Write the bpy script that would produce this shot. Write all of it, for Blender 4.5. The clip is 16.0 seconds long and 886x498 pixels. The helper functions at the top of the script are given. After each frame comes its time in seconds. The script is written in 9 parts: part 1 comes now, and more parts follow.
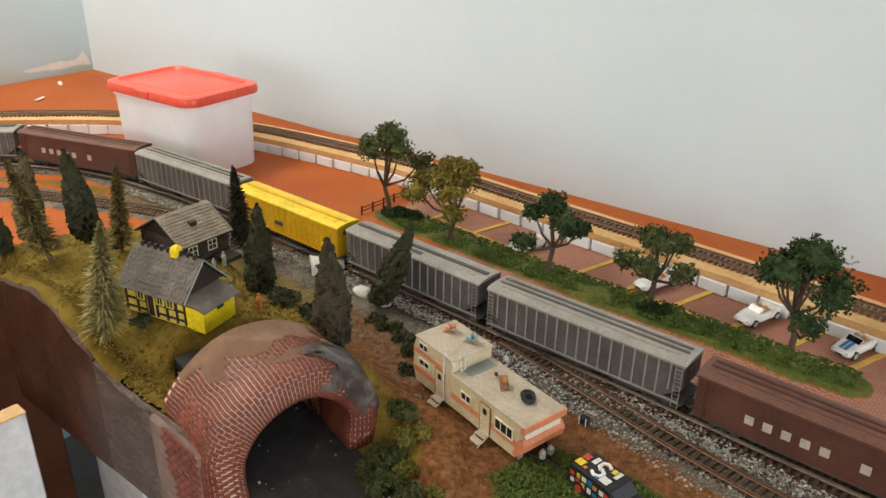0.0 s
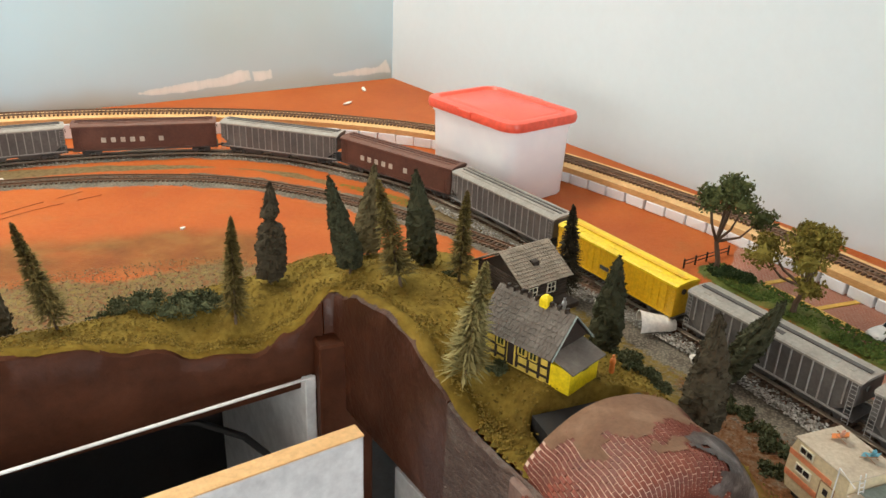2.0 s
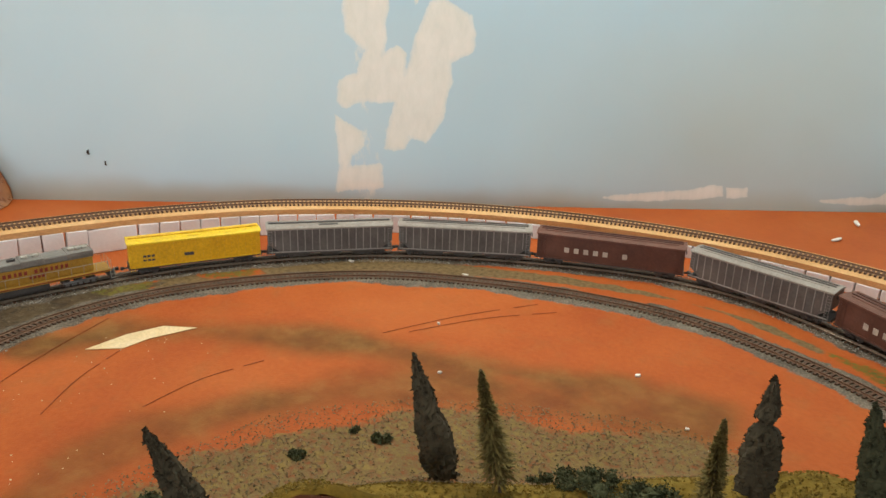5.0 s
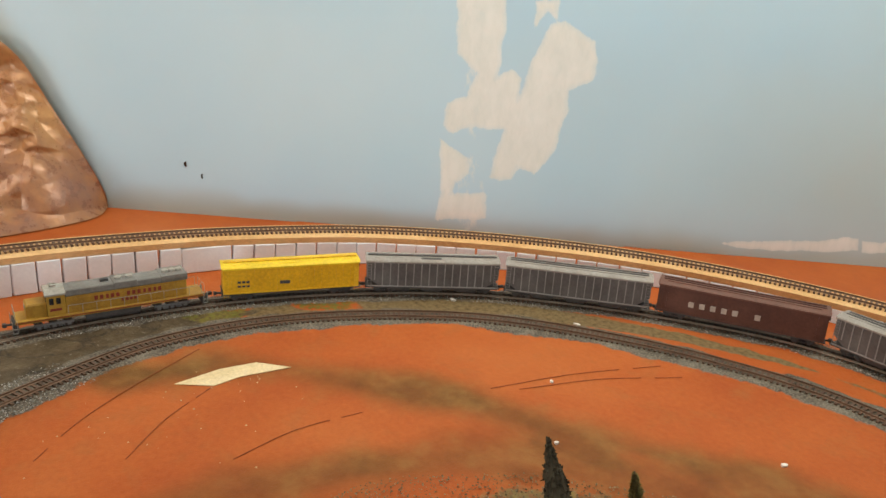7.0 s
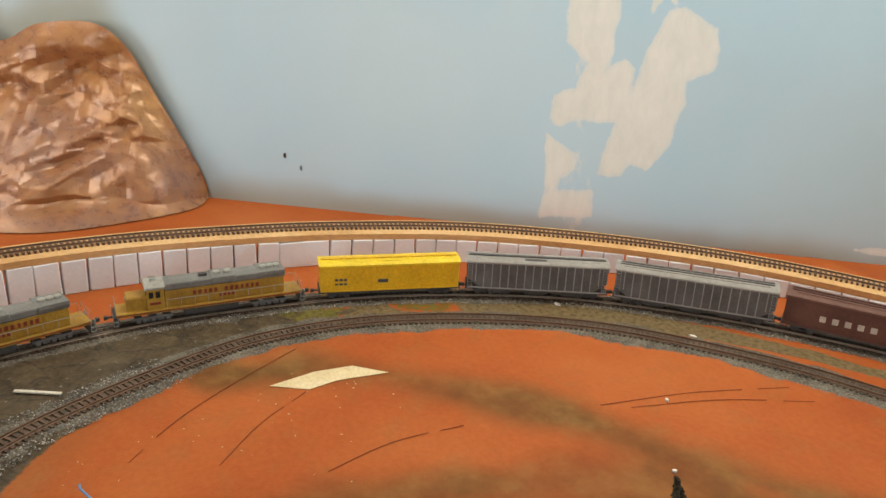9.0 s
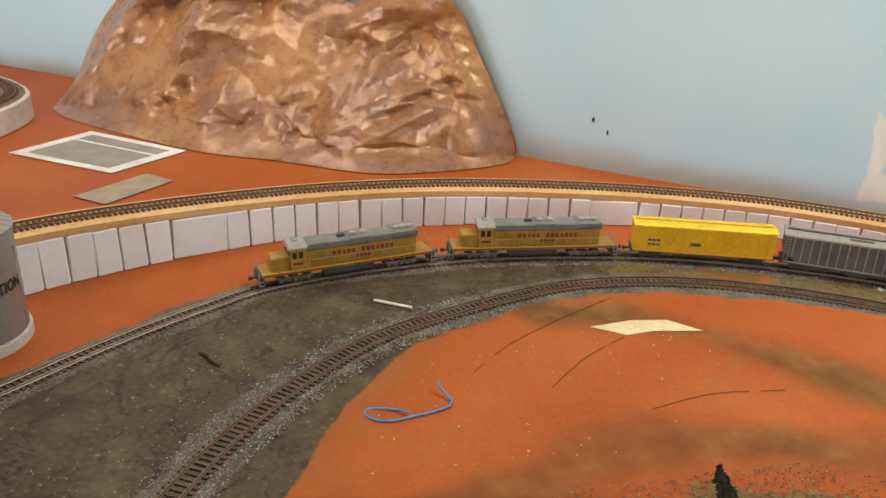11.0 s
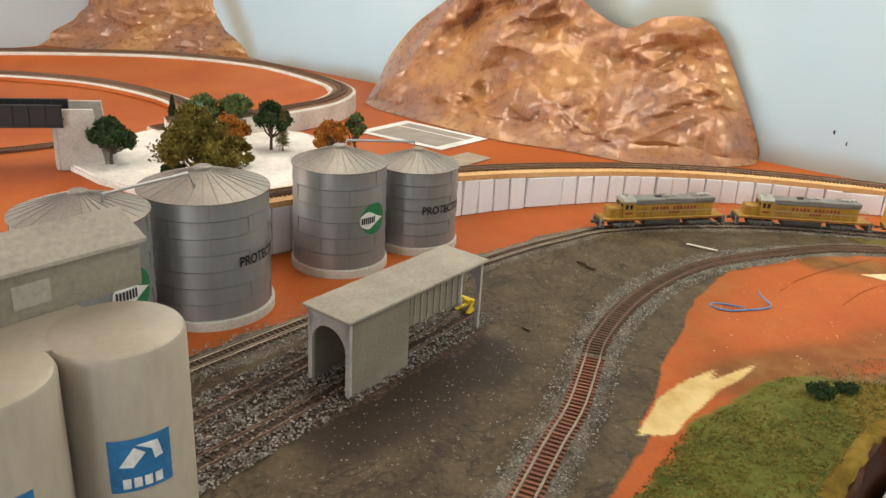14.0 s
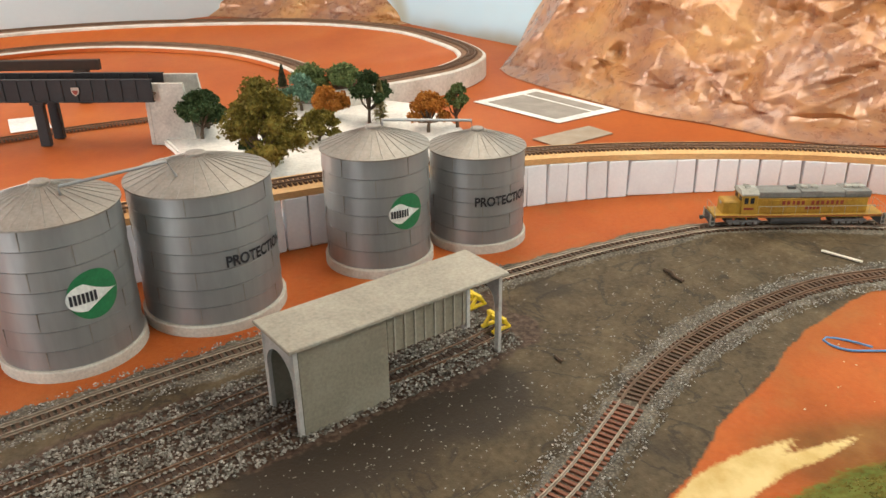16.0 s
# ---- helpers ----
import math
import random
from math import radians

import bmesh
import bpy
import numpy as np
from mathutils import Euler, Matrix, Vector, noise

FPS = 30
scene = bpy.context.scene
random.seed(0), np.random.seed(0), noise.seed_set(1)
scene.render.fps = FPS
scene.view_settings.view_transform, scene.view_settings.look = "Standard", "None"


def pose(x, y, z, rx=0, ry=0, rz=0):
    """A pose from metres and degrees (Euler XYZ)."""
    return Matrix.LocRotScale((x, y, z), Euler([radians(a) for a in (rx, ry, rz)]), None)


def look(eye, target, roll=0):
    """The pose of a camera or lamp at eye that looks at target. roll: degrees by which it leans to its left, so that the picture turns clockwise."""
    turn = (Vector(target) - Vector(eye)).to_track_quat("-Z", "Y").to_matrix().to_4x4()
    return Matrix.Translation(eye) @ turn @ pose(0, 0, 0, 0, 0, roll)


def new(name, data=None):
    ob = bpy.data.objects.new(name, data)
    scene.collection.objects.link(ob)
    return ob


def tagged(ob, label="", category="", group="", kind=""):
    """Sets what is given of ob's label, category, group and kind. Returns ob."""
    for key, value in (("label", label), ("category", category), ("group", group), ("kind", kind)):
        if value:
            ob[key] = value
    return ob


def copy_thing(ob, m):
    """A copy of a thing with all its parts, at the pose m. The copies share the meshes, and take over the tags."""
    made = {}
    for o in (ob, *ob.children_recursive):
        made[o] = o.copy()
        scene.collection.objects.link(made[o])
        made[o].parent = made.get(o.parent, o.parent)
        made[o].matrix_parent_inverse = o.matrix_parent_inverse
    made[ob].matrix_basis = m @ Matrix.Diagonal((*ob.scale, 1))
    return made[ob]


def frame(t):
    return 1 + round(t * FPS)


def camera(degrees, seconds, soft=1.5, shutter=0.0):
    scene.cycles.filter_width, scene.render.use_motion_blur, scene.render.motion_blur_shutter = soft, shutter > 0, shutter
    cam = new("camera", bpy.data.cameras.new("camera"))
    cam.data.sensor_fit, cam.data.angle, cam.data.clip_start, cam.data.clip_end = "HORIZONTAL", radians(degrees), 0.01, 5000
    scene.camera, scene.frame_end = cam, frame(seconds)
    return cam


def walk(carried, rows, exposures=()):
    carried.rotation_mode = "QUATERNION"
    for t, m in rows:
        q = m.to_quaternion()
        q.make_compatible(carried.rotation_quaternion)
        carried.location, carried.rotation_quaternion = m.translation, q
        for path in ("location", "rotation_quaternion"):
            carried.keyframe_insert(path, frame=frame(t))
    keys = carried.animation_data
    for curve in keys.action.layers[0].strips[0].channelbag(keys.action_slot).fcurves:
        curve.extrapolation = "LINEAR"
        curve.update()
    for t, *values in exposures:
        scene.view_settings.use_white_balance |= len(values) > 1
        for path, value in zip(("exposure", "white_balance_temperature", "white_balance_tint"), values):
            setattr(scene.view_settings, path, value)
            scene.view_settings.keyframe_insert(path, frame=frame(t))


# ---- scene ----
cam = camera(58.0, 16.0, soft=1.5)
METRES, EYE, TILT, LEAN, TURN = 1.65, 0.44, -1.47, -1.55, 0.0
ROWS = [
    (0.0, 0.0, 0.0, 0.0, -0.28, -23.8, 0.64),
    (0.5, -0.0004, -0.0024, 0.0012, -0.1, -23.49, 0.76),
    (1.0, -0.0035, -0.0043, 0.0036, 0.68, -23.32, 0.66),
    (1.5, -0.0356, 0.0058, 0.0026, 7.68, -22.75, -0.24),
    (2.0, -0.0924, 0.032, 0.0053, 16.48, -22.78, -1.14),
    (2.5, -0.1326, 0.0523, 0.0113, 28.78, -21.19, -3.05),
    (3.0, -0.1556, 0.0894, 0.018, 39.24, -20.36, -3.18),
    (3.5, -0.1649, 0.0982, 0.0221, 43.04, -19.35, -2.02),
    (4.0, -0.1715, 0.0957, 0.0216, 45.57, -18.56, -1.56),
    (6.5, -0.2339, 0.0985, 0.0325, 49.15, -17.67, -2.5),
    (7.0, -0.2572, 0.108, 0.0298, 52.95, -17.51, -3.85),
    (7.5, -0.2691, 0.1081, 0.0269, 55.69, -17.5, -3.85),
    (8.0, -0.2799, 0.1218, 0.0293, 56.81, -18.09, -3.25),
    (10.5, -0.2977, 0.09, 0.0225, 71.15, -20.31, -3.56),
    (11.0, -0.2781, 0.0473, 0.0181, 77.73, -21.33, -3.08),
    (11.5, -0.2375, 0.0231, 0.0028, 83.95, -21.47, -2.85),
    (12.0, -0.1897, 0.0167, 0.0123, 90.63, -21.05, -1.38),
    (12.5, -0.1727, -0.0004, 0.0112, 94.13, -21.0, -1.52),
    (13.0, -0.1626, -0.0098, 0.0107, 96.02, -20.97, -2.93),
    (13.5, -0.1515, -0.057, 0.0074, 93.64, -20.67, -4.0),
    (14.0, -0.0679, -0.1652, 0.01, 88.09, -19.81, -4.41),
    (14.5, -0.0479, -0.1933, 0.013, 89.01, -20.33, -4.53),
    (15.0, -0.1063, -0.1311, 0.0024, 98.19, -21.34, -3.42),
    (15.5, -0.1513, -0.0677, 0.0093, 104.46, -22.6, -1.5),
    (16.0, -0.1868, -0.0418, 0.0067, 102.77, -23.24, -0.94),
]
walk(cam, [(t, pose(0, 0, EYE, TILT, LEAN, TURN) @ pose(METRES * x, METRES * y, METRES * z, 90 + pitch, roll, yaw)) for t, x, y, z, yaw, pitch, roll in ROWS],
     [(0.0, 0.06), (1.5, 0.12), (2.5, 0.03), (3.0, -0.17), (4.0, -0.41), (6.5, -0.42), (8.0, -0.44), (10.5, -0.46), (12.0, -0.12), (13.5, -0.06), (15.0, 0.0), (16.0, 0.16)])

from mathutils.geometry import tessellate_polygon

# ---- room plan, metres; the layout's board is z = 0 ----
CORNER = Vector((-0.82, 1.92, 0))
EAST = Vector((2.51, -0.64, 0))
SOUTH = Vector((-0.30, -4.00, 0))
WEST = Vector((-3.58, -1.37, 0))
FLOOR_Z, CEIL_Z = -0.95, 1.55

# ---- light ----
world = bpy.data.worlds.new("world")
scene.world = world
world.use_nodes = True
world.node_tree.nodes["Background"].inputs[0].default_value = (0.8, 0.9, 1.0, 1)
world.node_tree.nodes["Background"].inputs[1].default_value = 0.3


def area_lamp(name, eye, target, w, h, power, color):
    data = bpy.data.lights.new(name, "AREA")
    data.shape, data.size, data.size_y, data.energy, data.color = "RECTANGLE", w, h, power, color
    ob = new(name, data)
    ob.matrix_world = look(eye, target)
    return ob


area_lamp("ceiling_lamp", (-2.1, -0.4, 1.5), (-2.1, -0.35, 0), 1.2, 0.6, 14, (1.0, 0.88, 0.70))
area_lamp("ceiling_lamp", (-1.12, 1.12, 1.5), (-1.10, 1.10, 0), 1.0, 0.5, 24, (1.0, 0.90, 0.74))
area_lamp("window_light", (-1.75, -2.6, 0.50), (-0.9, 1.0, 0.25), 1.7, 0.9, 56, (1.0, 0.95, 0.86))
area_lamp("window_light", (1.55, -1.65, 0.40), (-1.3, 0.6, 0.15), 1.2, 0.9, 36, (0.95, 0.955, 0.95))


# ---- materials ----
def material(name, rough=0.6, metal=0.0, spec=0.5):
    m = bpy.data.materials.new(name)
    m.use_nodes = True
    b = m.node_tree.nodes["Principled BSDF"]
    b.inputs["Roughness"].default_value, b.inputs["Metallic"].default_value = rough, metal
    b.inputs["Specular IOR Level"].default_value = spec
    return m, m.node_tree, b


def rgba(c):
    return (*c, 1.0)


def coords(nt, scale=1.0, stretch=(1, 1, 1)):
    tc = nt.nodes.new("ShaderNodeTexCoord")
    mp = nt.nodes.new("ShaderNodeMapping")
    mp.inputs["Scale"].default_value = [scale * s for s in stretch]
    nt.links.new(tc.outputs["Object"], mp.inputs["Vector"])
    return mp.outputs["Vector"]


def noise_tex(nt, vec, scale, detail=4.0, rough=0.6):
    n = nt.nodes.new("ShaderNodeTexNoise")
    n.inputs["Scale"].default_value, n.inputs["Detail"].default_value, n.inputs["Roughness"].default_value = scale, detail, rough
    nt.links.new(vec, n.inputs["Vector"])
    return n.outputs["Fac"]


def ramp(nt, fac, *stops):
    r = nt.nodes.new("ShaderNodeValToRGB")
    while len(r.color_ramp.elements) < len(stops):
        r.color_ramp.elements.new(0.5)
    for e, (p, c) in zip(r.color_ramp.elements, stops):
        e.position, e.color = p, rgba(c)
    nt.links.new(fac, r.inputs["Fac"])
    return r.outputs["Color"]


def mix(nt, fac, a, b, blend="MIX"):
    n = nt.nodes.new("ShaderNodeMix")
    n.data_type, n.blend_type = "RGBA", blend
    for key, v in ((0, fac), (6, a), (7, b)):
        if isinstance(v, (int, float)):
            n.inputs[key].default_value = v
        elif isinstance(v, tuple):
            n.inputs[key].default_value = rgba(v)
        else:
            nt.links.new(v, n.inputs[key])
    return n.outputs[2]


def bump(nt, b, height, strength=0.4, dist=0.002):
    n = nt.nodes.new("ShaderNodeBump")
    n.inputs["Strength"].default_value, n.inputs["Distance"].default_value = strength, dist
    nt.links.new(height, n.inputs["Height"])
    nt.links.new(n.outputs["Normal"], b.inputs["Normal"])


def surface(name, base, dark=None, light=None, rough=0.6, metal=0.0, big=12.0, small=160.0, relief=0.3, dist=0.001, spec=0.4, stretch=(1, 1, 1), by_object=0.0, blotch=0.6, grain=0.35):
    """A surface of one stuff: broad blotches, fine grain, relief, and a shade of its own for each object."""
    m, nt, b = material(name, rough, metal, spec)
    dark = dark or tuple(c * 0.72 for c in base)
    light = light or tuple(min(1, c * 1.18) for c in base)
    vec = coords(nt, 1.0, stretch)
    n1, n2 = noise_tex(nt, vec, big, 5, 0.6), noise_tex(nt, vec, small, 3, 0.65)
    col = ramp(nt, n1, (0.5 - 0.25 * blotch - 0.05, dark), (0.5, base), (0.5 + 0.25 * blotch, light))
    col = mix(nt, grain, col, ramp(nt, n2, (0.3, tuple(c * 0.55 for c in base)), (0.7, tuple(min(1, c * 1.35) for c in base))))
    if by_object:
        oi = nt.nodes.new("ShaderNodeObjectInfo")
        hv = nt.nodes.new("ShaderNodeHueSaturation")
        mr = nt.nodes.new("ShaderNodeMapRange")
        mr.inputs["To Min"].default_value, mr.inputs["To Max"].default_value = 1 - by_object, 1 + by_object
        nt.links.new(oi.outputs["Random"], mr.inputs["Value"])
        nt.links.new(mr.outputs["Result"], hv.inputs["Value"])
        nt.links.new(col, hv.inputs["Color"])
        col = hv.outputs["Color"]
    nt.links.new(col, b.inputs["Base Color"])
    if relief:
        bump(nt, b, n2, relief, dist)
    return m


RED = (0.40, 0.096, 0.019)
M = {}
M["red_paint"] = surface("red_paint", RED, (0.33, 0.070, 0.014), (0.44, 0.122, 0.028), rough=0.55, spec=0.18, big=3.0, small=90, relief=0.12, grain=0.12)
M["wall_grey"] = surface("wall_grey", (0.57, 0.66, 0.71), (0.535, 0.635, 0.69), (0.605, 0.68, 0.72), rough=0.75, big=1.2, small=60, relief=0.05, grain=0.03)
M["ceiling"] = surface("ceiling", (0.78, 0.77, 0.75), rough=0.85, big=1.0, small=60, relief=0.05)
M["floor"] = surface("floor", (0.28, 0.25, 0.22), rough=0.5, big=2.0, small=40)
M["tie"] = surface("tie", (0.115, 0.066, 0.040), rough=0.7, big=30, small=400, by_object=0.25)
M["tie_rust"] = surface("tie_rust", (0.21, 0.082, 0.045), rough=0.7, big=30, small=400, by_object=0.25)
M["tie_buried"] = surface("tie_buried", (0.060, 0.036, 0.025), rough=0.8, big=30, small=400, by_object=0.2)
M["rail"] = surface("rail", (0.33, 0.27, 0.21), rough=0.5, metal=0.6, big=40, small=300, relief=0.1)
M["rail_rust"] = surface("rail_rust", (0.175, 0.105, 0.066), rough=0.5, metal=0.4, big=40, small=300, relief=0.1)
M["ply"] = surface("ply", (0.66, 0.40, 0.17), (0.52, 0.28, 0.10), (0.74, 0.50, 0.25), rough=0.6, big=9, small=140, stretch=(1, 1, 3))
M["foam"] = surface("foam", (0.84, 0.885, 0.93), (0.78, 0.83, 0.88), (0.88, 0.915, 0.95), rough=0.85, big=18, small=220, relief=0.3, by_object=0.05, grain=0.10)
M["plaster"] = surface("plaster", (0.74, 0.71, 0.66), rough=0.9, big=14, small=200, relief=0.5)
M["white"] = surface("white", (0.72, 0.74, 0.76), rough=0.35, big=5, small=60, relief=0.05)
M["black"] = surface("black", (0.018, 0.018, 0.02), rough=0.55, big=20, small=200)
M["fascia"] = surface("fascia", (0.060, 0.019, 0.008), (0.040, 0.012, 0.005), (0.088, 0.030, 0.014), rough=0.5, big=16, small=70, relief=0.35, dist=0.004, spec=0.16)
M["fascia_rough"] = surface("fascia_rough", (0.052, 0.017, 0.008), (0.032, 0.010, 0.005), (0.085, 0.032, 0.018), rough=0.42, big=26, small=80, relief=0.5, dist=0.004, spec=0.4, blotch=0.6)
M["fascia_worn"] = surface("fascia_worn", (0.085, 0.050, 0.036), (0.030, 0.014, 0.010), (0.19, 0.145, 0.12), rough=0.42, big=42, small=110, relief=0.9, dist=0.004, spec=0.4, stretch=(1, 1, 2.2), blotch=0.9)
M["galv"] = surface("galv", (0.30, 0.305, 0.305), (0.235, 0.24, 0.24), (0.365, 0.37, 0.37), rough=0.38, metal=0.6, big=14, small=120, relief=0.05, stretch=(1, 1, 0.2), grain=0.10)
M["galv_roof"] = surface("galv_roof", (0.29, 0.265, 0.235), rough=0.5, metal=0.45, big=24, small=260, relief=0.1)
M["concrete"] = surface("concrete", (0.50, 0.47, 0.41), rough=0.8, big=22, small=300)
M["shed"] = surface("shed", (0.25, 0.225, 0.17), (0.19, 0.17, 0.125), (0.31, 0.28, 0.22), rough=0.75, big=16, small=280)
M["shed_roof"] = surface("shed_roof", (0.36, 0.33, 0.27), rough=0.75, big=16, small=280)
M["shed_white"] = surface("shed_white", (0.47, 0.455, 0.43), rough=0.6, big=30, small=280)
M["yellow"] = surface("yellow", (0.78, 0.55, 0.03), rough=0.4, big=30, small=280)


# ---- building blocks ----
def part(name, bm, mat, parent=None, label=""):
    me = bpy.data.meshes.new(name)
    bm.to_mesh(me)
    bm.free()
    me.materials.append(mat)
    ob = new(name, me)
    if parent is not None:
        ob.parent = parent
    if label:
        ob["label"] = label
    return ob


def thing(name, m, label, category, group="", kind=""):
    ob = new(name)
    ob.empty_display_size = 0.01
    ob.matrix_world = m
    return tagged(ob, label, category, group, kind)


def smooth(ob, angle=40):
    ob.data.shade_smooth()
    ob.data.set_sharp_from_angle(angle=radians(angle))
    return ob


def add_box(bm, x0, x1, y0, y1, z0, z1, bevel=0.0):
    vs = [bm.verts.new((x, y, z)) for z in (z0, z1) for y in (y0, y1) for x in (x0, x1)]
    fs = [bm.faces.new([vs[i] for i in q]) for q in ((0, 2, 3, 1), (4, 5, 7, 6), (0, 1, 5, 4), (1, 3, 7, 5), (3, 2, 6, 7), (2, 0, 4, 6))]
    if bevel:
        bmesh.ops.bevel(bm, geom=list({e for f in fs for e in f.edges}), offset=bevel, segments=1, affect="EDGES", profile=0.6)
    return vs


def boxes(*dims, bevel=0.0):
    bm = bmesh.new()
    for d in dims:
        add_box(bm, *d, bevel=bevel)
    return bm


def prism(outline, z0, z1):
    """A solid that stands on an outline of (x, y)."""
    bm = bmesh.new()
    lo = [bm.verts.new((x, y, z0)) for x, y in outline]
    hi = [bm.verts.new((x, y, z1)) for x, y in outline]
    for a, b, c in tessellate_polygon([[Vector((x, y, 0)) for x, y in outline]]):
        bm.faces.new((lo[a], lo[b], lo[c])), bm.faces.new((hi[a], hi[b], hi[c]))
    for i in range(len(lo)):
        j = (i + 1) % len(lo)
        bm.faces.new((lo[i], lo[j], hi[j], hi[i]))
    bmesh.ops.recalc_face_normals(bm, faces=bm.faces)
    return bm


def lathe(profile, n=32, bm=None, cap=True):
    """Profile of (r, z) turned round z."""
    bm = bm or bmesh.new()
    rings = []
    for r, z in profile:
        rings.append([bm.verts.new((r * math.cos(2 * math.pi * i / n), r * math.sin(2 * math.pi * i / n), z)) for i in range(n)])
    for a, b in zip(rings, rings[1:]):
        for i in range(n):
            bm.faces.new((a[i], a[(i + 1) % n], b[(i + 1) % n], b[i]))
    if cap:
        bm.faces.new(rings[0][::-1]), bm.faces.new(rings[-1])
    return bm


def tube(points, radius, n=6, bm=None, taper=None):
    """A round rod through points; taper gives the radius at its end."""
    bm = bm or bmesh.new()
    pts = [Vector(p) for p in points]
    rings = []
    for i, p in enumerate(pts):
        d = (pts[min(i + 1, len(pts) - 1)] - pts[max(i - 1, 0)]).normalized()
        up = Vector((0, 0, 1)) if abs(d.z) < 0.9 else Vector((1, 0, 0))
        a = d.cross(up).normalized()
        b = a.cross(d)
        r = radius if taper is None else radius + (taper - radius) * i / (len(pts) - 1)
        rings.append([bm.verts.new(p + r * (a * math.cos(2 * math.pi * k / n) + b * math.sin(2 * math.pi * k / n))) for k in range(n)])
    for a, b in zip(rings, rings[1:]):
        for k in range(n):
            bm.faces.new((a[k], a[(k + 1) % n], b[(k + 1) % n], b[k]))
    bm.faces.new(rings[0][::-1]), bm.faces.new(rings[-1])
    return bm


class Line:
    """A smooth line through plan points, walked by its length."""

    def __init__(self, pts, step=0.004):
        p = [np.array(q, float) for q in pts]
        p = [2 * p[0] - p[1]] + p + [2 * p[-1] - p[-2]]
        out = []
        for a, b, c, d in zip(p, p[1:], p[2:], p[3:]):
            n = max(2, int(np.linalg.norm(c - b) / step))
            for k in range(n):
                t = k / n
                out.append(0.5 * (2 * b + (c - a) * t + (2 * a - 5 * b + 4 * c - d) * t * t + (3 * b - a - 3 * c + d) * t ** 3))
        out.append(p[-2])
        self.p = np.array(out)
        self.s = np.concatenate([[0], np.cumsum(np.linalg.norm(np.diff(self.p, axis=0), axis=1))])
        self.length = self.s[-1]

    def at(self, s):
        return np.array([np.interp(s, self.s, self.p[:, k]) for k in range(self.p.shape[1])])

    def way(self, s):
        d = self.at(min(s + 0.004, self.length)) - self.at(max(s - 0.004, 0))
        return d / np.linalg.norm(d)

    def near(self, x, y):
        return self.s[np.argmin((self.p[:, 0] - x) ** 2 + (self.p[:, 1] - y) ** 2)]

    def dist(self, X, Y):
        """Distance of each grid point from the line, coarse but quick."""
        q = self.p[::4]
        best = np.full(X.shape, 9.0)
        for x, y in q[:, :2]:
            np.minimum(best, np.hypot(X - x, Y - y), out=best)
        return best


def side(line, s, off, z):
    p, d = line.at(s), line.way(s)
    return Vector((p[0] - d[1] * off, p[1] + d[0] * off, z))


def strip(line, s0, s1, section, zat, step=0.012, bm=None):
    """Sweep a section of (offset, height) along a line; zat(s) gives its height."""
    bm = bm or bmesh.new()
    n = max(2, int((s1 - s0) / step))
    rows = []
    for i in range(n + 1):
        s = s0 + (s1 - s0) * i / n
        rows.append([bm.verts.new(side(line, s, o, zat(s) + h)) for o, h in section])
    for a, b in zip(rows, rows[1:]):
        for k in range(len(section)):
            j = (k + 1) % len(section)
            bm.faces.new((a[k], b[k], b[j], a[j]))
    bm.faces.new(rows[0]), bm.faces.new(rows[-1][::-1])
    return bm


# ---- the lines of the railway ----
MAIN = Line([(1.9, -0.72), (1.2, -0.16), (0.78, 0.155), (0.50, 0.362), (0.352, 0.476), (0.185, 0.627), (0.090, 0.707), (-0.030, 0.815), (-0.160, 0.922), (-0.286, 1.030), (-0.40, 1.115), (-0.52, 1.185), (-0.64, 1.222), (-0.778, 1.238), (-0.90, 1.213), (-1.022, 1.147), (-1.169, 1.031), (-1.295, 0.89), (-1.391, 0.70), (-1.437, 0.51), (-1.447, 0.30), (-1.405, 0.09), (-1.35, -0.008), (-1.283, -0.098), (-1.195, -0.195), (-1.08, -0.325), (-0.967, -0.435), (-0.865, -0.527), (-0.789, -0.59), (-0.60, -0.76), (-0.30, -1.03)])
INNER = Line([(1.85, -0.78), (0.75, 0.09), (0.46, 0.315), (0.36, 0.395), (0.281, 0.462), (0.212, 0.536), (0.15, 0.614), (0.105, 0.669), (0.067, 0.717), (0.005, 0.783), (-0.07, 0.849), (-0.135, 0.896), (-0.204, 0.939), (-0.265, 0.976), (-0.326, 1.009), (-0.389, 1.036), (-0.46, 1.060), (-0.585, 1.094), (-0.70, 1.107), (-0.80, 1.104), (-0.895, 1.077), (-1.025, 1.013), (-1.177, 0.897), (-1.272, 0.769), (-1.335, 0.617), (-1.349, 0.476), (-1.322, 0.36), (-1.258, 0.206), (-1.18, 0.11), (-1.09, 0.034), (-0.99, -0.025), (-0.93, -0.048), (-0.835, -0.084), (-0.76, -0.122), (-0.662, -0.169), (-0.50, -0.25)])
SIDING_NEAR = Line([(-1.062, -0.178), (-1.0, -0.224), (-0.879, -0.324), (-0.769, -0.411), (-0.60, -0.555), (-0.25, -0.87)])
SIDING_FAR = Line([(-1.105, -0.222), (-1.03, -0.278), (-0.915, -0.374), (-0.805, -0.462), (-0.64, -0.605), (-0.28, -0.94)])
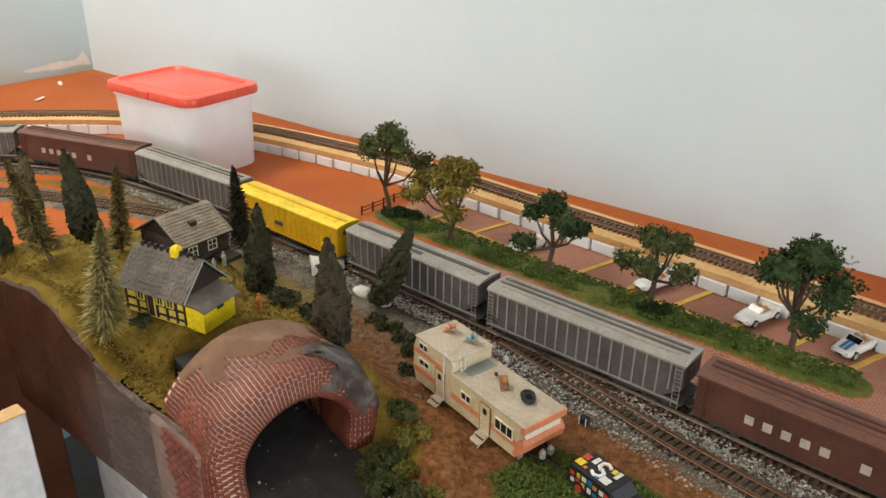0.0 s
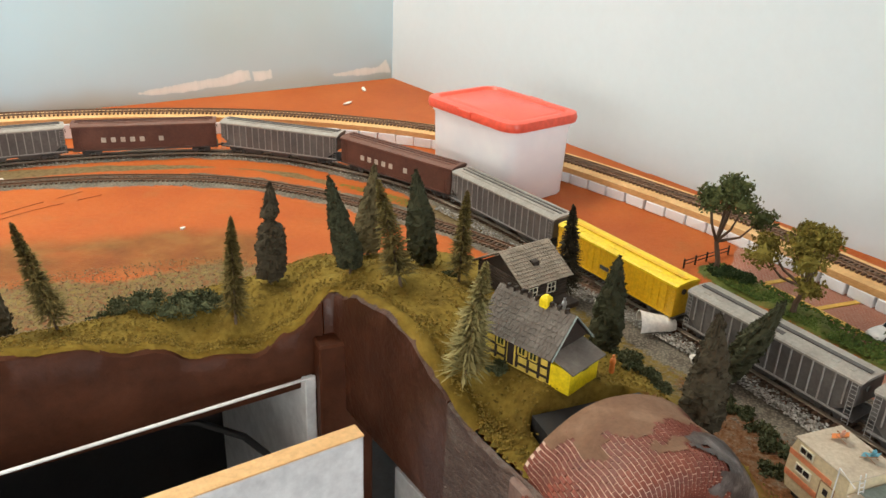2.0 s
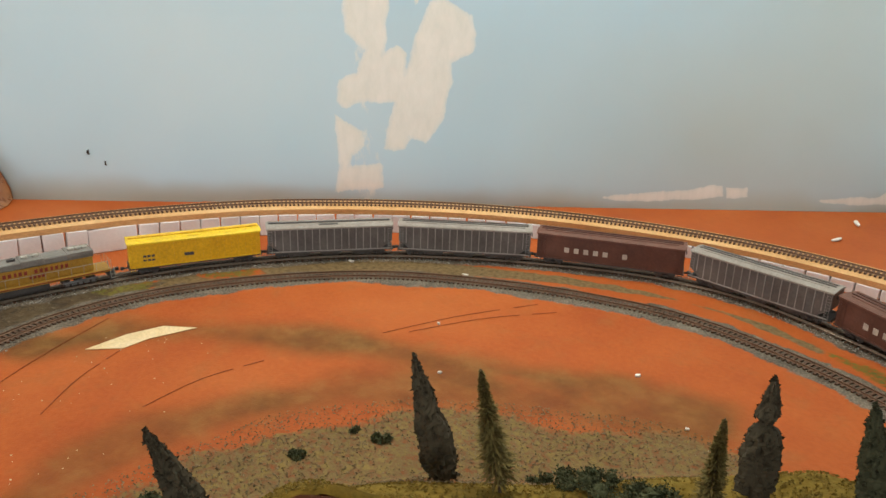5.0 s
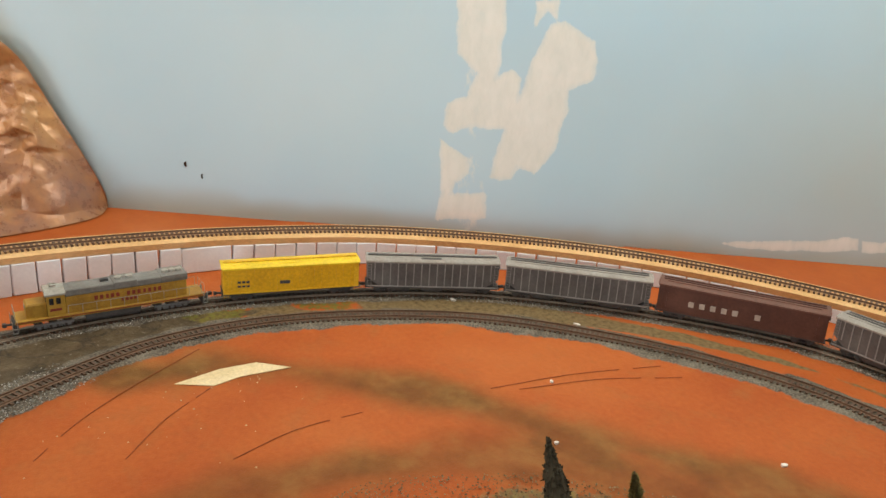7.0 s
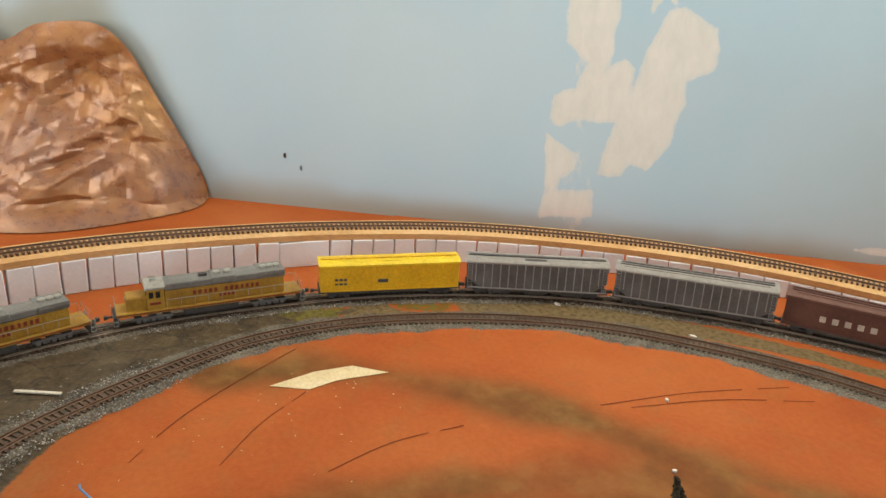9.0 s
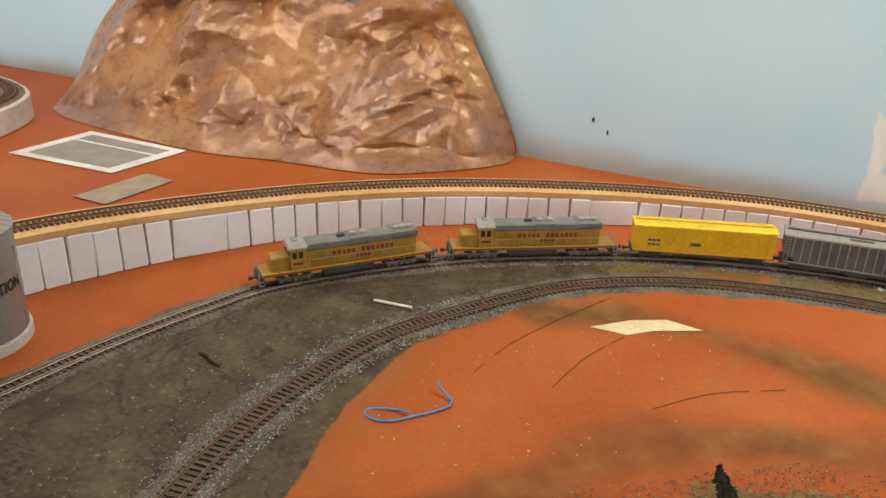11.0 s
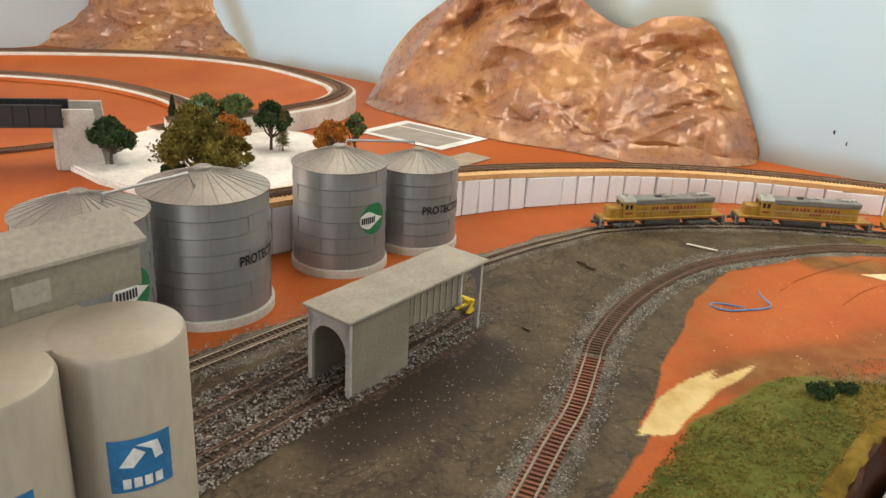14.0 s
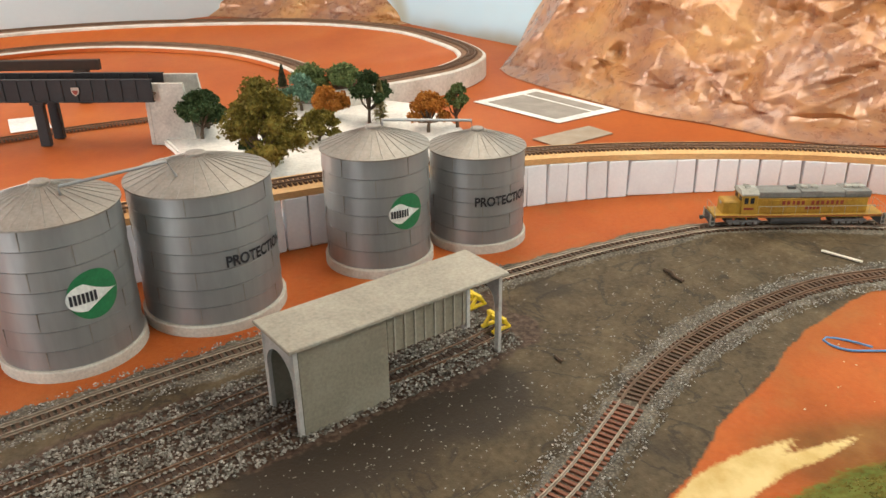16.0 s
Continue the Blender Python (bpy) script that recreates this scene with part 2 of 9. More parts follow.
# the upper line climbs on a row of blocks: plan and height of its bed
UPPER = Line([(1.30, -0.03, 0.026), (0.90, 0.32, 0.026), (0.62, 0.585, 0.026), (0.466, 0.735, 0.026), (0.355, 0.842, 0.026), (0.241, 0.945, 0.026), (0.106, 1.065, 0.026), (-0.008, 1.168, 0.026), (-0.119, 1.247, 0.026), (-0.285, 1.346, 0.027), (-0.43, 1.408, 0.027), (-0.589, 1.435, 0.028), (-0.775, 1.417, 0.030), (-0.91, 1.38, 0.032), (-1.04, 1.322, 0.034), (-1.17, 1.24, 0.037), (-1.284, 1.14, 0.041), (-1.40, 1.01, 0.044), (-1.505, 0.85, 0.047), (-1.57, 0.68, 0.050), (-1.602, 0.54, 0.053), (-1.622, 0.36, 0.057), (-1.612, 0.19, 0.061), (-1.578, 0.04, 0.065), (-1.53, -0.09, 0.070), (-1.47, -0.21, 0.075), (-1.385, -0.335, 0.079), (-1.28, -0.47, 0.083), (-1.18, -0.585, 0.086), (-1.05, -0.745, 0.088), (-0.85, -0.97, 0.09), (-0.50, -1.35, 0.09)])


def track(name, line, s0, s1, zat, tie_mat, rail_mat, label, spacing=0.0072, tie=(0.0032, 0.029, 0.0022), singles=()):
    """Rails and their rows of ties."""
    root = thing(name, Matrix.Identity(4), label, "railway track", kind="structure")
    for off in (-0.0085, 0.0085):
        bm = strip(line, s0, s1, [(off - 0.0013, 0.0020), (off - 0.0005, 0.0028), (off - 0.0007, 0.0042), (off - 0.0007, 0.0050), (off + 0.0007, 0.0050), (off + 0.0007, 0.0042), (off + 0.0005, 0.0028), (off + 0.0013, 0.0020)], zat, 0.01)
        part("rail", bm, rail_mat, root)
    me = bpy.data.meshes.new("tie")
    bm = boxes((-tie[0] / 2, tie[0] / 2, -tie[1] / 2, tie[1] / 2, -0.001, tie[2]))
    bm.to_mesh(me)
    bm.free()
    me.materials.append(tie_mat)
    rest = bmesh.new()
    for i in range(int((s1 - s0) / spacing)):
        s = s0 + (i + 0.5) * spacing
        p, d = side(line, s, 0, zat(s)), line.way(s)
        m = Matrix.Translation(p) @ Matrix.Rotation(math.atan2(d[1], d[0]) + random.uniform(-0.02, 0.02), 4, "Z")
        if singles and singles[0] < s < singles[1]:
            ob = new("tie", me)
            ob.parent = root
            ob.matrix_basis = m
        else:
            vs = add_box(rest, -tie[0] / 2, tie[0] / 2, -tie[1] / 2, tie[1] / 2, -0.001, tie[2])
            for v in vs:
                v.co = m @ v.co
    if rest.verts:
        tagged(part("tie_row", rest, tie_mat, root), kind="stuff")
    else:
        rest.free()
    return root


# ---- room ----
def wall(name, a, b, mat, label):
    d = (b - a).normalized()
    out = Vector((d.y, -d.x, 0)) * 0.1
    if (a + out - Vector((-0.8, -0.8, 0))).length < (a - Vector((-0.8, -0.8, 0))).length:
        out = -out
    bm = prism([tuple((a - d * 0.0)[:2]), tuple(b[:2]), tuple((b + out)[:2]), tuple((a + out)[:2])], FLOOR_Z, CEIL_Z)
    return tagged(part(name, bm, mat), label, "wall", kind="structure")


def sky_wall():
    """Backdrop paint: pale blue, sprayed olive-grey where mist hangs over the land."""
    m, nt, b = material("sky_wall", 0.7, 0, 0.3)
    vec = coords(nt)
    n1, n2 = noise_tex(nt, vec, 1.1, 4, 0.5), noise_tex(nt, vec, 70, 3)
    col = ramp(nt, n1, (0.3, (0.40, 0.61, 0.76)), (0.52, (0.49, 0.68, 0.79)), (0.75, (0.59, 0.73, 0.80)))
    at = nt.nodes.new("ShaderNodeAttribute")
    at.attribute_name = "mist"
    sp = nt.nodes.new("ShaderNodeSeparateColor")
    nt.links.new(at.outputs["Color"], sp.inputs["Color"])
    col = mix(nt, sp.outputs["Red"], col, (0.36, 0.35, 0.26))
    col = mix(nt, sp.outputs["Green"], col, (0.47, 0.55, 0.53))
    # filler: scraped on in thin, broken strokes
    stroke = noise_tex(nt, coords(nt, 1.0, (1, 1, 0.45)), 48, 5, 0.65)
    add = nt.nodes.new("ShaderNodeMath")
    add.operation = "MULTIPLY_ADD"
    nt.links.new(stroke, add.inputs[0])
    add.inputs[1].default_value, add.inputs[2].default_value = 0.9, -0.45
    tot = nt.nodes.new("ShaderNodeMath")
    tot.operation = "ADD"
    nt.links.new(add.outputs[0], tot.inputs[0])
    nt.links.new(sp.outputs["Blue"], tot.inputs[1])
    cover = ramp(nt, tot.outputs[0], (0.36, (0, 0, 0)), (0.52, (0.72, 0.72, 0.72)), (0.9, (0.95, 0.95, 0.95)))
    col = mix(nt, cover, col, ramp(nt, stroke, (0.35, (0.73, 0.755, 0.71)), (0.65, (0.80, 0.81, 0.77))))
    nt.links.new(col, b.inputs["Base Color"])
    bump(nt, b, n2, 0.08, 0.001)
    return m


M["sky_wall"] = sky_wall()


# outlines of filler on the backdrop, as (along the wall, height)
FILLER_A = [(1.142, 0.62), (1.051, 0.64), (1.043, 0.367), (1.051, 0.29), (1.026, 0.306), (1.005, 0.293), (1.011, 0.253), (0.993, 0.323), (0.966, 0.386), (0.942, 0.394), (0.891, 0.363), (0.877, 0.331), (0.882, 0.297), (0.924, 0.279), (0.923, 0.239), (0.933, 0.178), (0.968, 0.123), (1.0, 0.136), (1.008, 0.111), (1.046, 0.112), (1.039, 0.17), (1.031, 0.201), (1.092, 0.202), (1.122, 0.189), (1.138, 0.198), (1.135, 0.244), (1.098, 0.255), (1.084, 0.297), (1.123, 0.328)]
FILLER_B = [(1.143, 0.178), (1.12, 0.162), (1.093, 0.145), (1.088, 0.119), (1.111, 0.101), (1.119, 0.074), (1.057, 0.079), (1.05, 0.035), (1.142, 0.025), (1.13, 0.078), (1.138, 0.12)]
FILLER_C = [(0.999, 0.426), (0.956, 0.428), (0.957, 0.396), (0.973, 0.409), (0.993, 0.375)]
FILLER_D = [(0.61, 0.021), (0.467, 0.038), (0.367, 0.05), (0.362, 0.025), (0.483, 0.015), (0.565, 0.014)]
FILLER_E = [(0.361, 0.045), (0.318, 0.043), (0.314, 0.027), (0.356, 0.023)]
FILLER_F = [(0.167, 0.022), (0.047, 0.028), (0.019, 0.045), (0.005, 0.013), (0.153, 0.016)]


def backdrop_wall():
    """The west wall: its painted face is cut fine enough to carry the sprayed mist."""
    ob = wall("wall_west", WEST, CORNER, M["sky_wall"], "pale sky-blue painted backdrop wall with filler patches")
    d = (WEST - CORNER).normalized()
    inn = Vector((-d.y, d.x, 0))
    if inn.dot(Vector((-0.8, -0.8, 0)) - CORNER) < 0:
        inn = -inn
    us = np.concatenate([np.linspace(0.002, 1.2, 400), np.linspace(1.21, (WEST - CORNER).length - 0.002, 190)])
    zs = np.concatenate([np.linspace(-0.02, 0.66, 170), np.linspace(0.68, CEIL_Z - 0.002, 16)])
    U, Z = np.meshgrid(us, zs, indexing="ij")
    # plan of the two peaks on the wall, as (along, height)
    peaks = [[(1.80, 0.0), (1.84, 0.10), (1.90, 0.24), (1.97, 0.32), (2.06, 0.31), (2.14, 0.27), (2.24, 0.34), (2.34, 0.40), (2.46, 0.38), (2.58, 0.26), (2.68, 0.10)], [(3.63, 0.0), (3.70, 0.12), (3.78, 0.26), (3.90, 0.36), (4.05, 0.33)]]
    near = np.minimum(near_chain(peaks[0], U, Z), near_chain(peaks[1], U, Z))
    wob = fbm(U, Z, 0.15, 3, 21)
    halo = soft(0.075 + 0.02 * wob - near, 0.0, 0.07) * 0.75
    low = soft(0.05 + 0.025 * wob - Z, 0.0, 0.06) * 0.7
    cloud = np.exp(-(((U - 0.45) / 0.38) ** 2 + ((Z - 0.12) / 0.22) ** 2)) * 0.55 + np.exp(-(((U - 0.15) / 0.3) ** 2 + ((Z - 0.35) / 0.4) ** 2)) * 0.5
    col = np.zeros((*U.shape, 4), np.float32)
    col[..., 0] = np.clip(np.maximum(halo, low), 0, 1)
    col[..., 1] = np.clip(cloud + 0.15 * wob, 0, 0.9)
    rag = 0.007 * fbm(U, Z, 0.05, 5, 44)
    big = np.maximum.reduce([near_poly(p, U, Z) for p in (FILLER_A, FILLER_B, FILLER_C)]) + rag
    thin = np.maximum.reduce([near_poly(p, U, Z) for p in (FILLER_D, FILLER_E, FILLER_F)]) + 0.7 * rag
    column = soft(0.05 + 2 * rag - np.abs(U - 1.085), 0.0, 0.04) * soft(0.42 - Z, 0.0, 0.1) * 0.36
    col[..., 2] = np.clip(np.maximum.reduce([soft(big, -0.012, 0.012), soft(thin, -0.008, 0.008), column]), 0, 1)
    P = np.array(CORNER)[None, None, :] + U[..., None] * np.array(d) + np.array(inn) * 0.0004
    P[..., 2] = Z
    n, k = U.shape
    idx = np.arange(n * k).reshape(n, k)
    q = np.stack([idx[:-1, :-1], idx[1:, :-1], idx[1:, 1:], idx[:-1, 1:]], -1).reshape(-1, 4)
    me = bpy.data.meshes.new("sky_paint")
    me.from_pydata(P.reshape(-1, 3).tolist(), [], q.tolist())
    at = me.color_attributes.new("mist", "FLOAT_COLOR", "POINT")
    at.data.foreach_set("color", col.ravel())
    me.materials.append(M["sky_wall"])
    face = new("sky_paint", me)
    face.parent = ob


wall("wall_north", CORNER, EAST, M["wall_grey"], "plain pale grey painted wall behind the layout")
wall("wall_south", SOUTH, WEST, M["wall_grey"], "plain pale grey painted wall of the room")
wall("wall_east", EAST, SOUTH, M["wall_grey"], "plain pale grey painted wall of the room")
ROOM = [tuple(p[:2]) for p in (CORNER, EAST, SOUTH, WEST)]
tagged(part("floor", prism(ROOM, FLOOR_Z - 0.05, FLOOR_Z), M["floor"]), "dull brown floor of the room", "floor", kind="structure")
tagged(part("ceiling", prism(ROOM, CEIL_Z, CEIL_Z + 0.05), M["ceiling"]), "plain white ceiling", "ceiling", kind="structure")

# ---- the board ----
EDGE = [(1.9, -1.05), (0.9, -0.22), (0.30, 0.18), (0.05, 0.345), (-0.06, 0.405), (-0.16, 0.47), (-0.446, 0.712), (-0.76, 0.452), (-0.79, 0.40), (-0.802, 0.31), (-0.79, 0.235), (-0.725, 0.165), (-0.665, 0.11), (-0.56, -0.05), (-0.44, -0.20), (-0.30, -0.33), (-0.12, -0.55), (0.1, -0.95), (0.75, -2.1)]
BOARD = [(-0.79, 1.95), (2.54, -0.60)] + [(2.1, -1.2)] + EDGE + [(1.0, -2.95), (-0.29, -4.02), (-3.6, -1.36)]


def inside(poly, X, Y):
    hit = np.zeros(X.shape, bool)
    n = len(poly)
    for i in range(n):
        (x0, y0), (x1, y1) = poly[i], poly[(i + 1) % n]
        if y0 == y1:
            continue
        hit ^= ((y0 > Y) != (y1 > Y)) & (X < (x1 - x0) * (Y - y0) / (y1 - y0) + x0)
    return hit


tagged(part("board", prism(BOARD, -0.022, -0.0015), M["red_paint"]), "terracotta red painted plywood layout board", "layout board", kind="structure")


def fbm(X, Y, scale, octaves=4, seed=0):
    """Cheap smooth noise on a grid, about -1 to 1."""
    rng = np.random.RandomState(seed)
    out, amp, tot = np.zeros(X.shape), 1.0, 0.0
    for o in range(octaves):
        g = rng.rand(64, 64) * 2 - 1
        u, v = X / scale * 2 ** o + 17.3, Y / scale * 2 ** o + 9.1
        i, j = np.floor(u).astype(int), np.floor(v).astype(int)
        fu, fv = u - i, v - j
        fu, fv = fu * fu * (3 - 2 * fu), fv * fv * (3 - 2 * fv)
        a, b = g[i % 64, j % 64], g[(i + 1) % 64, j % 64]
        c, d = g[i % 64, (j + 1) % 64], g[(i + 1) % 64, (j + 1) % 64]
        out += amp * ((a * (1 - fu) + b * fu) * (1 - fv) + (c * (1 - fu) + d * fu) * fv)
        tot += amp
        amp *= 0.5
    return out / tot


def near_poly(poly, X, Y):
    """Signed distance to an outline, positive inside."""
    best = np.full(X.shape, 9.0)
    n = len(poly)
    for i in range(n):
        (x0, y0), (x1, y1) = poly[i], poly[(i + 1) % n]
        dx, dy = x1 - x0, y1 - y0
        t = np.clip(((X - x0) * dx + (Y - y0) * dy) / (dx * dx + dy * dy), 0, 1)
        np.minimum(best, np.hypot(X - x0 - t * dx, Y - y0 - t * dy), out=best)
    return np.where(inside(poly, X, Y), best, -best)


def near_chain(pts, X, Y):
    best = np.full(X.shape, 9.0)
    for (x0, y0), (x1, y1) in zip(pts, pts[1:]):
        dx, dy = x1 - x0, y1 - y0
        t = np.clip(((X - x0) * dx + (Y - y0) * dy) / (dx * dx + dy * dy), 0, 1)
        np.minimum(best, np.hypot(X - x0 - t * dx, Y - y0 - t * dy), out=best)
    return best


def soft(v, lo, hi):
    t = np.clip((v - lo) / (hi - lo), 0, 1)
    return t * t * (3 - 2 * t)


backdrop_wall()

# outlines of the scenic ground
HILL = [(-0.06, 0.40), (0.02, 0.47), (0.03, 0.55), (-0.05, 0.64), (-0.10, 0.72), (-0.17, 0.80), (-0.24, 0.86), (-0.33, 0.93), (-0.45, 0.91), (-0.54, 0.865), (-0.63, 0.76), (-0.70, 0.665), (-0.78, 0.58), (-0.83, 0.50), (-0.87, 0.40), (-0.91, 0.26), (-0.91, 0.17), (-0.80, 0.02), (-0.69, -0.065), (-0.55, -0.12), (-0.5, 0.2), (-0.6, 0.40), (-0.40, 0.50), (-0.20, 0.35)]
GRAVEL = [(-0.96, 0.33), (-0.967, 0.446), (-0.941, 0.56), (-0.88, 0.667), (-0.787, 0.753), (-0.686, 0.829), (-0.57, 0.869), (-0.54, 0.84), (-0.63, 0.74), (-0.70, 0.64), (-0.80, 0.52), (-0.85, 0.40), (-0.90, 0.20)]
RED_OVAL = [(-0.934, 0.044), (-0.995, 0.075), (-1.063, 0.105), (-1.121, 0.143), (-1.146, 0.166), (-1.205, 0.206), (-1.238, 0.24), (-1.29, 0.345), (-1.322, 0.50), (-1.30, 0.62), (-1.235, 0.77), (-1.14, 0.885), (-1.0, 0.985), (-0.88, 1.045), (-0.72, 1.07), (-0.58, 1.06), (-0.45, 1.015), (-0.34, 0.94), (-0.30, 0.88), (-0.5, 0.8), (-0.75, 0.6), (-0.85, 0.3), (-0.87, 0.12), (-0.82, 0.04), (-0.80, -0.03), (-0.834, -0.006), (-0.877, 0.016)]
YARD = [(-1.43, 0.50), (-1.38, 0.62), (-1.36, 0.50), (-1.34, 0.36), (-1.235, 0.26), (-1.08, 0.14), (-0.92, 0.06), (-0.80, 0.0), (-0.65, -0.1), (-0.4, -0.25), (0.0, -0.6), (-0.25, -1.1), (-0.6, -0.75), (-0.87, -0.52), (-1.0, -0.4), (-1.2, -0.19), (-1.29, -0.09), (-1.36, 0.01), (-1.41, 0.1), (-1.455, 0.3)]
LOT = [(-0.045, 1.045), (-0.012, 1.010), (0.028, 0.972), (0.097, 0.907), (0.178, 0.838), (0.277, 0.756), (0.362, 0.680), (0.42, 0.63), (0.64, 0.46), (0.66, 0.60), (0.56, 0.70), (0.36, 0.86), (0.12, 1.05), (-0.03, 1.155)]
HEDGE = [(-0.055, 1.040), (-0.022, 1.005), (0.018, 0.968), (0.087, 0.903), (0.169, 0.834), (0.268, 0.752), (0.353, 0.676), (0.403, 0.640)]
BRICK_WALK = [(0.0, 0.90), (0.06, 0.80), (0.20, 0.68), (0.45, 0.47), (0.90, 0.10), (1.0, 0.22), (0.62, 0.55), (0.42, 0.665), (0.25, 0.785), (0.12, 0.885), (0.03, 0.955)]
CAMP = [(-0.11, 0.79), (-0.05, 0.745), (0.04, 0.668), (0.13, 0.59), (0.22, 0.51), (0.52, 0.27), (0.25, 0.20), (0.0, 0.38), (-0.04, 0.43), (-0.02, 0.52), (-0.05, 0.60), (-0.10, 0.69)]

# the hill's rim along its brown edge, and back inland
RIM = [(-0.215, 0.517), (-0.258, 0.554), (-0.297, 0.586), (-0.337, 0.620), (-0.388, 0.663), (-0.446, 0.712), (-0.488, 0.677), (-0.518, 0.652), (-0.547, 0.628), (-0.591, 0.592), (-0.652, 0.541), (-0.701, 0.501), (-0.76, 0.452), (-0.79, 0.40), (-0.802, 0.31), (-0.85, 0.31), (-0.84, 0.50), (-0.55, 0.74), (-0.44, 0.80), (-0.25, 0.62)]

HILL_SPOTS = [(-0.755, 0.46, 0.064), (-0.70, 0.505, 0.058), (-0.65, 0.545, 0.050), (-0.59, 0.595, 0.036), (-0.545, 0.635, 0.016), (-0.515, 0.66, 0.008), (-0.485, 0.685, 0.028), (-0.45, 0.715, 0.064), (-0.39, 0.67, 0.088), (-0.337, 0.625, 0.092), (-0.30, 0.595, 0.072), (-0.26, 0.56, 0.052), (-0.22, 0.53, 0.052),
              (-0.78, 0.50, 0.035), (-0.73, 0.55, 0.034), (-0.68, 0.60, 0.034), (-0.62, 0.64, 0.036), (-0.56, 0.70, 0.036), (-0.53, 0.745, 0.042), (-0.47, 0.76, 0.062), (-0.42, 0.74, 0.088), (-0.36, 0.72, 0.090), (-0.30, 0.68, 0.085), (-0.25, 0.63, 0.083), (-0.20, 0.605, 0.082), (-0.14, 0.60, 0.072), (-0.10, 0.55, 0.070), (-0.08, 0.63, 0.050), (-0.16, 0.68, 0.058), (-0.24, 0.75, 0.060), (-0.30, 0.79, 0.060), (-0.37, 0.82, 0.055), (-0.44, 0.84, 0.045), (-0.26, 0.86, 0.030), (-0.17, 0.77, 0.034), (-0.12, 0.72, 0.024), (-0.81, 0.38, 0.030), (-0.78, 0.25, 0.022), (-0.72, 0.10, 0.020), (-0.64, 0.0, 0.018)]
STEP = 0.006
gx, gy = np.arange(-1.72, 1.05, STEP), np.arange(-0.90, 1.42, STEP)
GX, GY = np.meshgrid(gx, gy, indexing="ij")


def hill_height(X, Y):
    """Smooth blend of the heights at the spots, falling to the board at the hill's foot."""
    num, den = np.zeros(X.shape), np.full(X.shape, 1e-9)
    for x, y, z in HILL_SPOTS:
        w = 1.0 / ((X - x) ** 2 + (Y - y) ** 2 + 0.0004) ** 2
        num += w * z
        den += w
    foot = near_poly(HILL, X, Y)
    lx = -0.786 * (X + 0.1035) - 0.618 * (Y - 0.5065)
    ly = -0.618 * (X + 0.1035) + 0.786 * (Y - 0.5065)
    z = num / den * soft(foot, -0.015, 0.06)
    z = z + soft(foot, 0.0, 0.05) * (0.005 * fbm(X, Y, 0.08, 4, 3))
    # the road cutting in front of and under the brick tunnel, and the low ground beside it
    z = np.where((np.abs(lx) < 0.072) & (ly > -0.2) & (ly < 0.012) | (np.abs(lx) < 0.052) & (ly > 0) & (ly < 0.125), 0, z)
    z = np.where((lx > -0.2) & (lx < -0.07) & (ly < 0.03) & (ly > -0.2), np.minimum(z, 0.012 + 0.5 * np.clip(ly + 0.02, 0, 1)), z)
    return np.maximum(z, 0)


